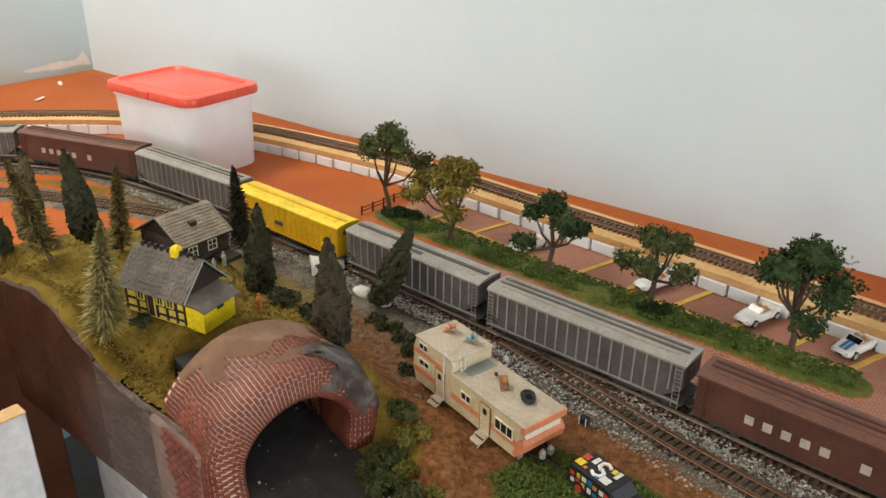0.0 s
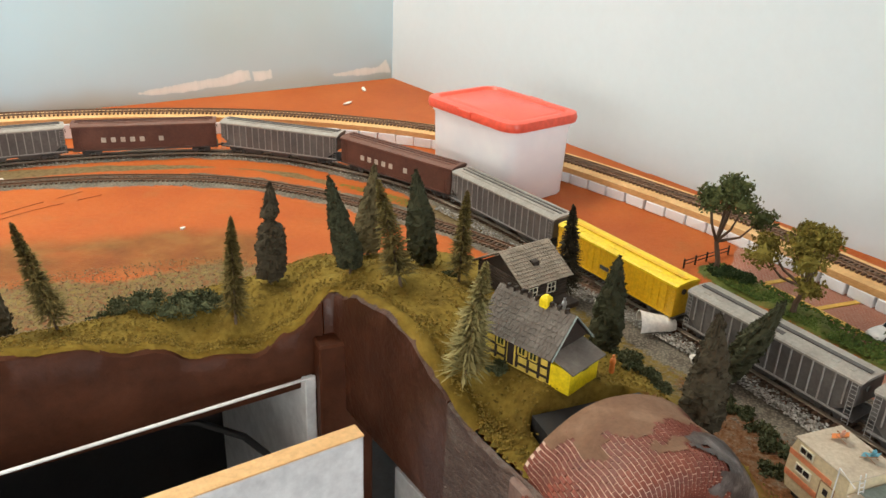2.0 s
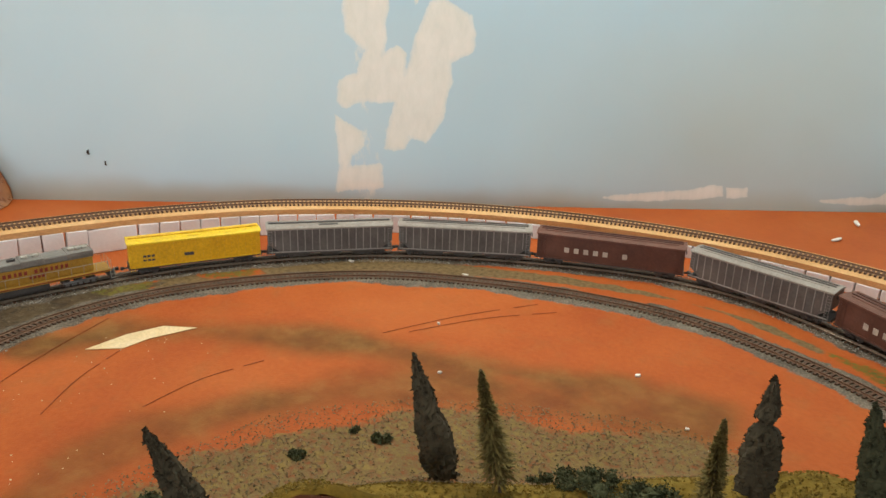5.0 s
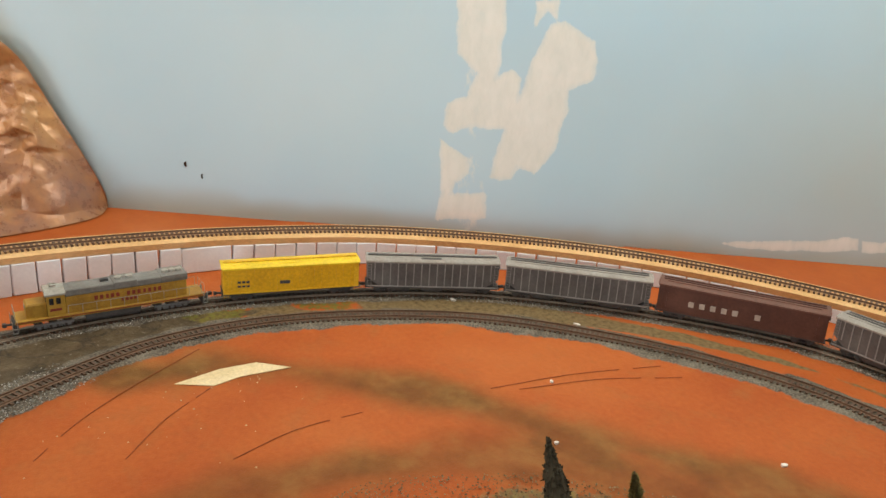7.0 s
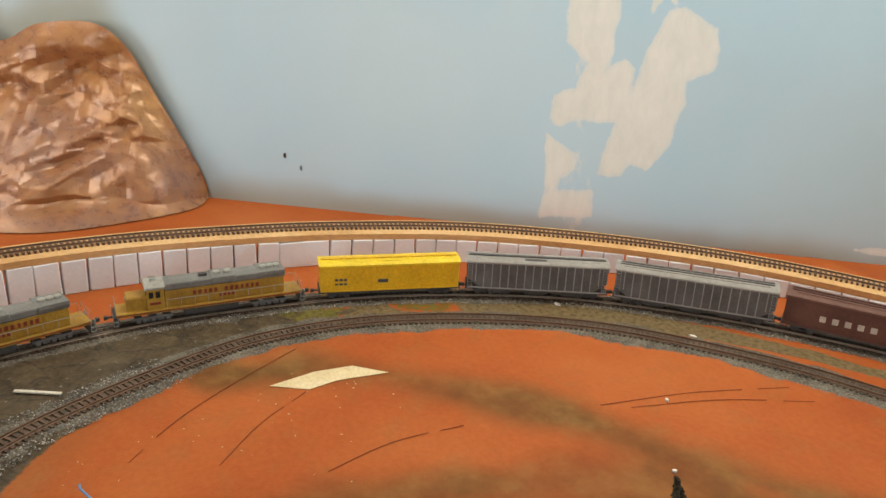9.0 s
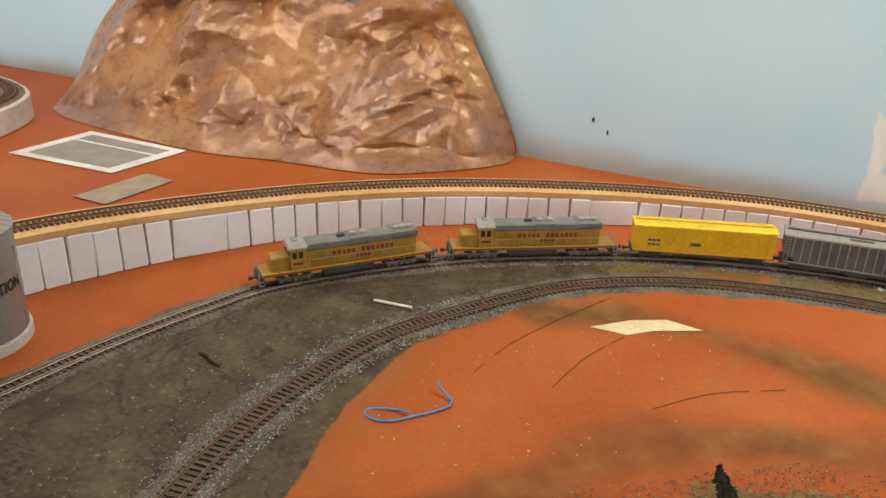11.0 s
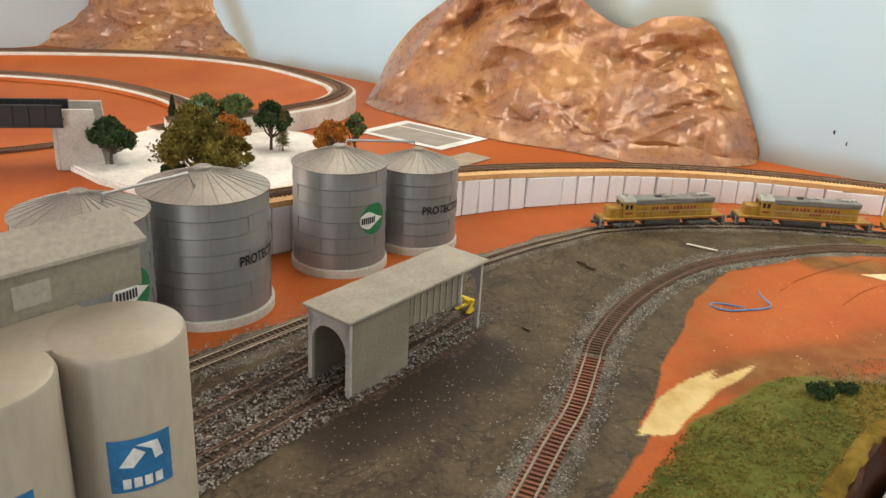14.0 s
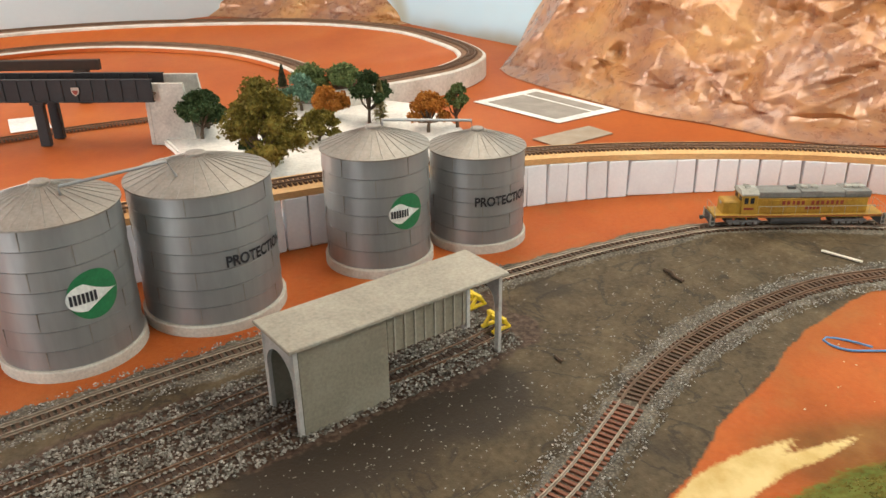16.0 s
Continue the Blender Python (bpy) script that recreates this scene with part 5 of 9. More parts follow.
def rounded(w, d, r, n=6):
    pts = []
    for cx, cy, a0 in ((w / 2 - r, d / 2 - r, 0), (-w / 2 + r, d / 2 - r, 90), (-w / 2 + r, -d / 2 + r, 180), (w / 2 - r, -d / 2 + r, 270)):
        for k in range(n + 1):
            a = radians(a0 + 90 * k / n)
            pts.append((cx + r * math.cos(a), cy + r * math.sin(a)))
    return pts


def loft(rings):
    """Rings of equal count: list of (outline, z)."""
    bm = bmesh.new()
    rows = [[bm.verts.new((x, y, z)) for x, y in o] for o, z in rings]
    for a, b in zip(rows, rows[1:]):
        for i in range(len(a)):
            j = (i + 1) % len(a)
            bm.faces.new((a[i], a[j], b[j], b[i]))
    bm.faces.new(rows[0][::-1]), bm.faces.new(rows[-1])
    bmesh.ops.recalc_face_normals(bm, faces=bm.faces)
    return bm


def storage_tub():
    root = thing("storage_tub", pose(-0.404, 1.266, 0, 0, 0, -35), "milky white plastic storage tub with a red lid", "storage tub")
    w, d, h = 0.200, 0.138, 0.129
    body = part("tub", loft([(rounded(w * 0.91, d * 0.91, 0.018), 0.0), (rounded(w * 0.93, d * 0.93, 0.02), 0.003), (rounded(w * 0.97, d * 0.97, 0.022), h * 0.86), (rounded(w, d, 0.022), h * 0.87), (rounded(w, d, 0.022), h)]), M["tub"], root)
    smooth(body, 35)
    part("label_tab", boxes((-0.012, 0.012, -d / 2 * 0.985 - 0.001, -d / 2 * 0.955, h * 0.83, h * 0.88), bevel=0.0006), M["tub"], root)
    lid = part("lid", loft([(rounded(w + 0.012, d + 0.012, 0.026), h - 0.010), (rounded(w + 0.014, d + 0.014, 0.026), h - 0.004), (rounded(w + 0.010, d + 0.010, 0.025), h + 0.003), (rounded(w - 0.004, d - 0.004, 0.022), h + 0.005), (rounded(w - 0.014, d - 0.014, 0.02), h + 0.0045), (rounded(w - 0.020, d - 0.020, 0.018), h + 0.001), (rounded(w - 0.032, d - 0.032, 0.015), h + 0.0008), (rounded(w - 0.038, d - 0.038, 0.014), h + 0.0024)]), M["lid"], root, "glossy red snap-on lid")
    smooth(lid, 35)
    for x, y, ww, dd in ((0, (d + 0.014) / 2, 0.03, 0.004), (0, -(d + 0.014) / 2, 0.03, 0.004)):
        part("tab", boxes((x - ww / 2, x + ww / 2, y - dd / 2, y + dd / 2, h - 0.008, h + 0.003), bevel=0.001), M["lid"], lid)
    return root


storage_tub()


# ---- rolling stock ----
M["loco_yellow"] = surface("loco_yellow", (0.36, 0.20, 0.026), (0.25, 0.13, 0.018), (0.46, 0.27, 0.035), rough=0.5, big=30, small=300)
M["loco_grey"] = surface("loco_grey", (0.19, 0.185, 0.17), (0.13, 0.125, 0.115), (0.27, 0.26, 0.24), rough=0.6, big=30, small=300)
M["loco_pale"] = surface("loco_pale", (0.34, 0.33, 0.29), rough=0.6, big=40, small=300)
M["loco_under"] = surface("loco_under", (0.075, 0.07, 0.068), rough=0.7, big=40, small=300)
M["truck"] = surface("truck", (0.20, 0.19, 0.185), rough=0.6, big=60, small=400)
M["wheel"] = surface("wheel", (0.11, 0.09, 0.08), rough=0.45, metal=0.6, big=60, small=400)
M["red_line"] = surface("red_line", (0.22, 0.035, 0.022), rough=0.5, big=60, small=300)
M["glass_dark"] = surface("glass_dark", (0.02, 0.022, 0.025), rough=0.12, big=60, small=300, relief=0, spec=0.8)
M["box_yellow"] = surface("box_yellow", (0.72, 0.42, 0.012), (0.62, 0.34, 0.01), (0.80, 0.49, 0.02), rough=0.45, big=26, small=260)
M["box_roof"] = surface("box_roof", (0.80, 0.56, 0.02), rough=0.45, big=26, small=260)
# hopper roofs paler than their sides: overhead light put into the colours
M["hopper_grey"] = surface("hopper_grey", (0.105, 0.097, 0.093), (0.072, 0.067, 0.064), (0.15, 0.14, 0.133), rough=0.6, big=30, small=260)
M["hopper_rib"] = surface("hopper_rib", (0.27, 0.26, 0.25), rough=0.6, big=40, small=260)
M["hopper_roof_lit"] = surface("hopper_roof_lit", (0.30, 0.28, 0.25), (0.22, 0.205, 0.185), (0.38, 0.36, 0.33), rough=0.6, big=26, small=260)
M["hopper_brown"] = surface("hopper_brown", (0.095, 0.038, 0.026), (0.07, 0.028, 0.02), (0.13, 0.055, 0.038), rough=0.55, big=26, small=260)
M["hopper_brown_roof_lit"] = surface("hopper_brown_roof_lit", (0.14, 0.062, 0.042), rough=0.55, big=26, small=260)
M["mark_pale"] = surface("mark_pale", (0.45, 0.40, 0.34), rough=0.6, big=60, small=300)


def on_track(line, s_mid, z=0.0072):
    """Pose of a vehicle whose middle is at s_mid; local +x looks to the line's end."""
    a, b = line.at(s_mid - 0.07), line.at(s_mid + 0.07)
    d = b - a
    p = (a + b) / 2 * 0.62 + line.at(s_mid)[:] * 0.38
    return Matrix.Translation((p[0], p[1], z)) @ Matrix.Rotation(math.atan2(d[1], d[0]), 4, "Z")


def wheelset(parent, x):
    bm = bmesh.new()
    for y in (-0.0082, 0.0082):
        s_ = 1 if y > 0 else -1
        m = Matrix.Translation((x, y, 0.0055)) @ Matrix.Rotation(radians(90), 4, "X")
        lathe([(0.0055, -0.001), (0.0055, 0.0010), (0.0040, 0.0014), (0.0010, 0.0014)], 16, bm)
        for v in bm.verts:
            if not v.tag:
                v.co, v.tag = m @ v.co, True
    for v in bm.verts:
        v.tag = True
    tube([(x, -0.008, 0.0055), (x, 0.008, 0.0055)], 0.001, 6, bm)
    return part("wheelset", bm, M["wheel"], parent)


def bogie(parent, x, axles, pitch, mat, dz=0.0):
    bm = bmesh.new()
    half = pitch * (axles - 1) / 2
    for y in (-0.0125, 0.0105):
        add_box(bm, x - half - 0.006, x + half + 0.006, y, y + 0.002, 0.0058, 0.0088, bevel=0.0004)
        for k in range(axles):
            ax = x - half + k * pitch
            add_box(bm, ax - 0.0022, ax + 0.0022, y - 0.0006, y + 0.0026, 0.0035, 0.0080)
            if k < axles - 1:
                for q in range(3):
                    cx = ax + pitch / 2 + (q - 1) * 0.0026
                    add_box(bm, cx - 0.0008, cx + 0.0008, y - 0.0004, y + 0.0024, 0.0030, 0.0062)
    add_box(bm, x - 0.004, x + 0.004, -0.0125, 0.0125, 0.006, 0.009)
    b = part("truck", bm, mat, parent)
    for k in range(axles):
        wheelset(b, x - half + k * pitch)
    return b


def coupler(parent, x, way):
    part("coupler", boxes(tuple(sorted((x, x + way * 0.009))) + (-0.0012, 0.0012, 0.0085, 0.0105), tuple(sorted((x + way * 0.007, x + way * 0.0115))) + (-0.0024, 0.0022, 0.0075, 0.0115)), M["loco_under"], parent)


def railing(points, parent, mat, h=0.0105, every=0.016):
    bm = bmesh.new()
    for (x0, y0, z0), (x1, y1, z1) in zip(points, points[1:]):
        n = max(1, round(math.hypot(x1 - x0, y1 - y0) / every))
        for k in range(n + 1):
            t = k / n
            x, y, z = x0 + (x1 - x0) * t, y0 + (y1 - y0) * t, z0 + (z1 - z0) * t
            tube([(x, y, z), (x, y, z + h)], 0.0003, 4, bm)
        tube([(x0, y0, z0 + h), (x1, y1, z1 + h)], 0.0003, 4, bm)
    return part("handrail", bm, mat, parent)


def diesel(m, label):
    """A six-axle hood diesel; its nose looks to +x."""
    root = thing("diesel_locomotive", m, label, "locomotive", "diesels at the head of the train")
    y, g, u = M["loco_yellow"], M["loco_grey"], M["loco_under"]
    part("frame", boxes((-0.116, 0.116, -0.0175, 0.0175, 0.0135, 0.0175), bevel=0.0005), y, root)
    part("sill_stripe", boxes((-0.1155, 0.1155, -0.0179, 0.0179, 0.0150, 0.0160)), M["red_line"], root)
    part("pilot", boxes((0.113, 0.1185, -0.0165, 0.0165, 0.003, 0.0145), bevel=0.0006), u, root)
    part("pilot", boxes((-0.1185, -0.113, -0.0165, 0.0165, 0.003, 0.0145), bevel=0.0006), u, root)
    part("fuel_tank", loft([([(-0.030, -0.012), (0.034, -0.012), (0.034, 0.012), (-0.030, 0.012)], 0.0035), ([(-0.032, -0.0155), (0.036, -0.0155), (0.036, 0.0155), (-0.032, 0.0155)], 0.0075), ([(-0.032, -0.0155), (0.036, -0.0155), (0.036, 0.0155), (-0.032, 0.0155)], 0.0132)]), u, root)
    hood = part("long_hood", boxes((-0.093, 0.058, -0.0135, 0.0135, 0.0176, 0.0372), bevel=0.0006), y, root)
    part("hood_top", boxes((-0.0935, 0.058, -0.0138, 0.0138, 0.0373, 0.0455), bevel=0.0012), g, root, "weathered dark grey hood top")
    part("radiator_flare", loft([([(-0.094, -0.0138), (-0.060, -0.0138), (-0.060, 0.0138), (-0.094, 0.0138)], 0.0375), ([(-0.094, -0.0162), (-0.060, -0.0162), (-0.060, 0.0162), (-0.094, 0.0162)], 0.0425), ([(-0.094, -0.0162), (-0.060, -0.0162), (-0.060, 0.0162), (-0.094, 0.0162)], 0.0462)]), g, root)
    for x in (-0.086, -0.077, -0.068, -0.022, -0.008):
        part("roof_fan", lathe([(0.0048, 0.0455), (0.0048, 0.0482), (0.0040, 0.0490), (0.001, 0.0490)], 18), M["loco_pale"], root).location = (x, 0, 0.0003)
    part("exhaust", boxes((0.004, 0.014, -0.003, 0.003, 0.0456, 0.0485)), u, root)
    part("dynamic_brake", boxes((-0.030, 0.0, -0.0146, 0.0146, 0.0385, 0.0464), bevel=0.0006), g, root)
    for k in range(11):
        x = -0.088 + k * 0.0128
        part("door", boxes((x, x + 0.0112, -0.01395, -0.0134, 0.0195, 0.0345)), y, hood)
        part("door", boxes((x, x + 0.0112, 0.0134, 0.01395, 0.0195, 0.0345)), y, hood)
    cab = part("cab", boxes((0.0585, 0.0795, -0.0162, 0.0162, 0.0176, 0.0415), bevel=0.0006), y, root)
    part("cab_roof", loft([([(0.0572, -0.0168), (0.0812, -0.0168), (0.0812, 0.0168), (0.0572, 0.0168)], 0.0416), ([(0.0572, -0.0165), (0.0812, -0.0165), (0.0812, 0.0165), (0.0572, 0.0165)], 0.0435), ([(0.0575, -0.008), (0.0808, -0.008), (0.0808, 0.008), (0.0575, 0.008)], 0.0478)]), M["loco_pale"], root)
    for s_ in (-1, 1):
        for x in (0.0635, 0.0715):
            part("window", boxes((x, x + 0.0052, *sorted((s_ * 0.0158, s_ * 0.0166)), 0.0315, 0.0388)), M["glass_dark"], cab)
        part("number_bar", boxes((0.063, 0.0765, *sorted((s_ * 0.0159, s_ * 0.0165)), 0.0235, 0.0265)), M["red_line"], cab)
        part("window", boxes((0.0793, 0.0800, *sorted((s_ * 0.004, s_ * 0.0125)), 0.0340, 0.0392)), M["glass_dark"], cab)
        for k, w in enumerate((0.005, 0.005, 0.004, 0.005, 0.005, 0, 0.005, 0.005, 0.005, 0.004, 0.0045, 0.004, 0.005)):
            if w:
                x = 0.020 - k * 0.0066
                part("mark", boxes((x, x + w * 0.8, *sorted((s_ * 0.01335, s_ * 0.0144)), 0.0290, 0.0340)), M["red_line"], hood)
        for k in range(4):
            x = -0.012 - k * 0.0052
            part("mark", boxes((x, x + 0.0036, *sorted((s_ * 0.01335, s_ * 0.0144)), 0.0228, 0.0262)), M["red_line"], hood)
        railing([(-0.112, s_ * 0.0172, 0.0175), (0.056, s_ * 0.0172, 0.0175)], root, M["loco_pale"])
        for x in (0.117, -0.117):
            part("step", boxes((x - 0.003, x + 0.003, *sorted((s_ * 0.0125, s_ * 0.018)), 0.004, 0.0048), (x - 0.003, x + 0.003, *sorted((s_ * 0.0125, s_ * 0.018)), 0.0088, 0.0096), (x - 0.003, x - 0.0024, *sorted((s_ * 0.0125, s_ * 0.018)), 0.004, 0.0176), (x + 0.0024, x + 0.003, *sorted((s_ * 0.0125, s_ * 0.018)), 0.004, 0.0176)), M["loco_pale"], root)
    nose = part("short_hood", loft([([(0.080, -0.0122), (0.1035, -0.0122), (0.1035, 0.0122), (0.080, 0.0122)], 0.0176), ([(0.080, -0.0122), (0.1032, -0.0122), (0.1032, 0.0122), (0.080, 0.0122)], 0.0318), ([(0.080, -0.0105), (0.1015, -0.0105), (0.1015, 0.0105), (0.080, 0.0105)], 0.0335)]), y, root)
    part("headlight", boxes((0.1032, 0.1042, -0.003, 0.003, 0.0275, 0.0305)), M["loco_pale"], nose)
    for x in (0.116, -0.116):
        railing([(x, -0.0165, 0.0175), (x, 0.0165, 0.0175)], root, M["loco_pale"])
    bogie(root, 0.073, 3, 0.0175, M["truck"]), bogie(root, -0.073, 3, 0.0175, M["truck"])
    coupler(root, 0.1185, 1), coupler(root, -0.1185, -1)
    for s_ in (-1, 1):
        part("horn", tube([(0.066, s_ * 0.004, 0.0495), (0.074, s_ * 0.004, 0.0498)], 0.0006, 6, None, 0.0013), M["loco_pale"], root)
    return root


def ladder(parent, x, y, z0, z1, mat, along="x", w=0.006):
    bm = bmesh.new()
    for s_ in (-1, 1):
        a = (x + s_ * w / 2, y) if along == "x" else (x, y + s_ * w / 2)
        tube([(*a, z0), (*a, z1)], 0.0003, 4, bm)
    n = int((z1 - z0) / 0.0042)
    for k in range(n):
        z = z0 + 0.002 + k * 0.0042
        p, q = ((x - w / 2, y, z), (x + w / 2, y, z)) if along == "x" else ((x, y - w / 2, z), (x, y + w / 2, z))
        tube([p, q], 0.0003, 4, bm)
    return part("ladder", bm, mat, parent)


def covered_car(m, L, W, H, floor, mats, label, ribs, name, hatch="row", slope=0.0, walk_rows=2):
    """A closed freight car: ribbed sides, roof with hatches or a walkway, ladders at its corners."""
    side_m, rib_m, roof_m = mats
    root = thing(name, m, label, "freight car", "cars of the train")
    h = L / 2
    part("frame", boxes((-h, h, -0.010, 0.010, floor - 0.004, floor), (-h, h, -W / 2, W / 2, floor - 0.0008, floor + 0.0012)), M["loco_under"], root)
    if slope:
        body = bmesh.new()
        prof = [(-h + 0.002, H), (-h + 0.002, floor + 0.016), (-h + 0.022, floor + 0.001), (h - 0.022, floor + 0.001), (h - 0.002, floor + 0.016), (h - 0.002, H)]
        lo = [body.verts.new((x, -W / 2, z)) for x, z in prof]
        hi = [body.verts.new((x, W / 2, z)) for x, z in prof]
        body.faces.new(lo), body.faces.new(hi[::-1])
        for i in range(6):
            j = (i + 1) % 6
            body.faces.new((lo[j], lo[i], hi[i], hi[j]))
        bmesh.ops.recalc_face_normals(body, faces=body.faces)
        b = part("body", body, side_m, root)
        for k in range(3):
            x = -0.05 + k * 0.05
            part("hopper_chute", loft([(rounded(0.026, 0.022, 0.002, 2), floor - 0.009), (rounded(0.042, W - 0.004, 0.002, 2), floor + 0.0005)]), side_m, root).location.x = x
    else:
        b = part("body", boxes((-h + 0.002, h - 0.002, -W / 2, W / 2, floor + 0.0012, H), bevel=0.0005), side_m, root)
    for s_ in (-1, 1):
        part("top_chord", boxes((-h + 0.001, h - 0.001, *sorted((s_ * (W / 2 - 0.0006), s_ * (W / 2 + 0.0010))), H - 0.0022, H)), roof_m, b)
        part("side_sill", boxes((-h + 0.004, h - 0.004, *sorted((s_ * (W / 2 - 0.0006), s_ * (W / 2 + 0.0010))), floor + 0.0012, floor + 0.0030)), rib_m, b)
        for k in range(ribs):
            x = -h + 0.014 + k * (L - 0.028) / (ribs - 1)
            lo_ = floor + 0.003 if not slope or abs(x) < h - 0.024 else floor + 0.012
            part("rib", boxes((x - 0.0007, x + 0.0007, *sorted((s_ * (W / 2 - 0.0003), s_ * (W / 2 + 0.0009))), lo_, H - 0.002)), rib_m, b)
        for x in (-h + 0.006, h - 0.006):
            ladder(root, x, s_ * (W / 2 + 0.0016), floor - 0.004, H - 0.002, rib_m)
    # roof: a low arch
    n = 8
    arch = [(W / 2 * 1.02 * math.cos(math.pi * k / n), 0.0032 * math.sin(math.pi * k / n)) for k in range(n + 1)]
    bm = bmesh.new()
    lo = [bm.verts.new((-h, y, H + z)) for y, z in arch]
    hi = [bm.verts.new((h, y, H + z)) for y, z in arch]
    bm.faces.new(lo[::-1]), bm.faces.new(hi)
    for i in range(n + 1):
        j = (i + 1) % (n + 1)
        bm.faces.new((lo[i], hi[i], hi[j], lo[j]))
    bmesh.ops.recalc_face_normals(bm, faces=bm.faces)
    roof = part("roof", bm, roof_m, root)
    if hatch == "row":
        part("roof_walk", boxes((-h + 0.004, h - 0.004, -0.0026, 0.0026, H + 0.0036, H + 0.0046)), M["loco_under"] if slope else M["box_yellow"], roof)
        for x in (-h + 0.018, -h + 0.034, h - 0.034, h - 0.018):
            part("hatch", boxes((x - 0.004, x + 0.004, 0.005, 0.0115, H + 0.0018, H + 0.0034), bevel=0.0008), roof_m, roof)
        part("roof_panel", boxes((-0.012, 0.018, 0.004, 0.012, H + 0.0018, H + 0.0030)), M["loco_under"] if slope else roof_m, roof)
    elif hatch == "trough":
        for y in (-0.0075, 0.0005):
            part("roof_walk", boxes((-h + 0.006, h - 0.006, y, y + 0.0028, H + 0.0028, H + 0.0044)), side_m, roof)
        part("hatch_trough", boxes((-h + 0.012, h - 0.012, 0.0062, 0.0102, H + 0.0018, H + 0.0040), bevel=0.0006), roof_m, roof)
    elif hatch == "walk":
        part("roof_walk", boxes((-h + 0.004, h - 0.004, -0.0022, 0.0022, H + 0.0036, H + 0.0045)), roof_m, roof)
        for k in range(13):
            x = -h + 0.012 + k * (L - 0.024) / 12
            part("seam", boxes((x - 0.0004, x + 0.0004, -W / 2 * 0.9, W / 2 * 0.9, H + 0.0012, H + 0.0034)), roof_m, roof)
    bogie(root, h - 0.028, 2, 0.019, M["loco_under"]), bogie(root, -h + 0.028, 2, 0.019, M["loco_under"])
    coupler(root, h - 0.001, 1), coupler(root, -h + 0.001, -1)
    part("brake_wheel", tube([(-h + 0.0005, 0.007, H - 0.008), (-h - 0.0008, 0.007, H - 0.008)], 0.0032, 12), M["loco_under"], root)
    return root, b


def train(front):
    """Two diesels and their cars, from the leading nose backwards."""
    s = front
    for place in ("leading the train", "second in the train"):
        diesel(on_track(MAIN, s - 0.1225) @ Matrix.Diagonal((1, 1, 1.13, 1)), "yellow and grey six-axle diesel locomotive, weathered, " + place)
        s -= 0.264
    grey = (M["hopper_grey"], M["hopper_rib"], M["hopper_roof_lit"])
    yellow, b = covered_car(on_track(MAIN, s - 0.099), 0.196, 0.036, 0.0515, 0.0125, (M["box_yellow"], M["box_yellow"], M["box_roof"]), "bright yellow ribbed covered freight car", 17, "boxcar", "row")
    for s_ in (-1, 1):
        part("placard", boxes((0.004, 0.018, *sorted((s_ * 0.0178, s_ * 0.0192)), 0.0255, 0.0300)), M["loco_under"], b)
        for k in range(3):
            part("mark", boxes((0.060 + k * 0.006, 0.0645 + k * 0.006, *sorted((s_ * 0.0178, s_ * 0.0192)), 0.0295, 0.0325), (0.060 + k * 0.006, 0.0645 + k * 0.006, *sorted((s_ * 0.0178, s_ * 0.0192)), 0.0235, 0.0260)), M["loco_under"], b)
    s -= 0.208
    short, b = covered_car(on_track(MAIN, s - 0.100), 0.200, 0.0370, 0.0525, 0.0120, grey, "weathered grey ribbed covered hopper with roof hatches", 16, "covered_hopper", "row", 1)
    s -= 0.211
    long, b = covered_car(on_track(MAIN, s - 0.1075), 0.215, 0.0370, 0.0530, 0.0120, grey, "long dark grey ribbed covered hopper with roof troughs", 17, "covered_hopper", "trough", 1)
    s -= 0.225
    brown, b = covered_car(on_track(MAIN, s - 0.115), 0.230, 0.0370, 0.0530, 0.0120, (M["hopper_brown"], M["hopper_brown"], M["hopper_brown_roof_lit"]), "long brown covered freight car with pale markings", 2, "covered_hopper", "trough", 0)
    for s_ in (-1, 1):
        for k in range(7):
            x = 0.062 - k * 0.0150
            if k != 5:
                part("mark", boxes((x, x + 0.0075, *sorted((s_ * 0.0182, s_ * 0.0191)), 0.0255, 0.0335)), M["mark_pale"], b)
    s -= 0.241
    # the rest of the long train, of the same kinds of car
    for car_, step in ((long, 0.225), (brown, 0.241), (long, 0.225), (yellow, 0.208), (short, 0.211), (long, 0.225), (brown, 0.241)):
        copy_thing(car_, on_track(MAIN, s - step / 2 + 0.005))
        s -= step


train(4.86)

# ---- trees ----
def leaf_material(name, dark, mid, light, rough=0.85):
    m, nt, b = material(name, rough, 0, 0.2)
    vec = coords(nt)
    geo = nt.nodes.new("ShaderNodeNewGeometry")
    col = ramp(nt, geo.outputs["Random Per Island"], (0.0, dark), (0.5, mid), (1.0, light))
    col = mix(nt, 0.45, col, ramp(nt, noise_tex(nt, vec, 90, 3), (0.3, dark), (0.7, light)))
    nt.links.new(col, b.inputs["Base Color"])
    return m


M["bark"] = surface("bark", (0.11, 0.075, 0.05), rough=0.85, big=60, small=400, relief=0.6)
M["leaf_green"] = leaf_material("leaf_green", (0.012, 0.027, 0.010), (0.032, 0.060, 0.021), (0.066, 0.10, 0.036))
M["leaf_sage"] = leaf_material("leaf_sage", (0.026, 0.038, 0.014), (0.065, 0.082, 0.028), (0.13, 0.145, 0.052))
M["leaf_olive"] = leaf_material("leaf_olive", (0.06, 0.05, 0.01), (0.15, 0.125, 0.02), (0.25, 0.20, 0.04))
M["leaf_lime"] = leaf_material("leaf_lime", (0.06, 0.062, 0.012), (0.17, 0.165, 0.030), (0.33, 0.30, 0.07))
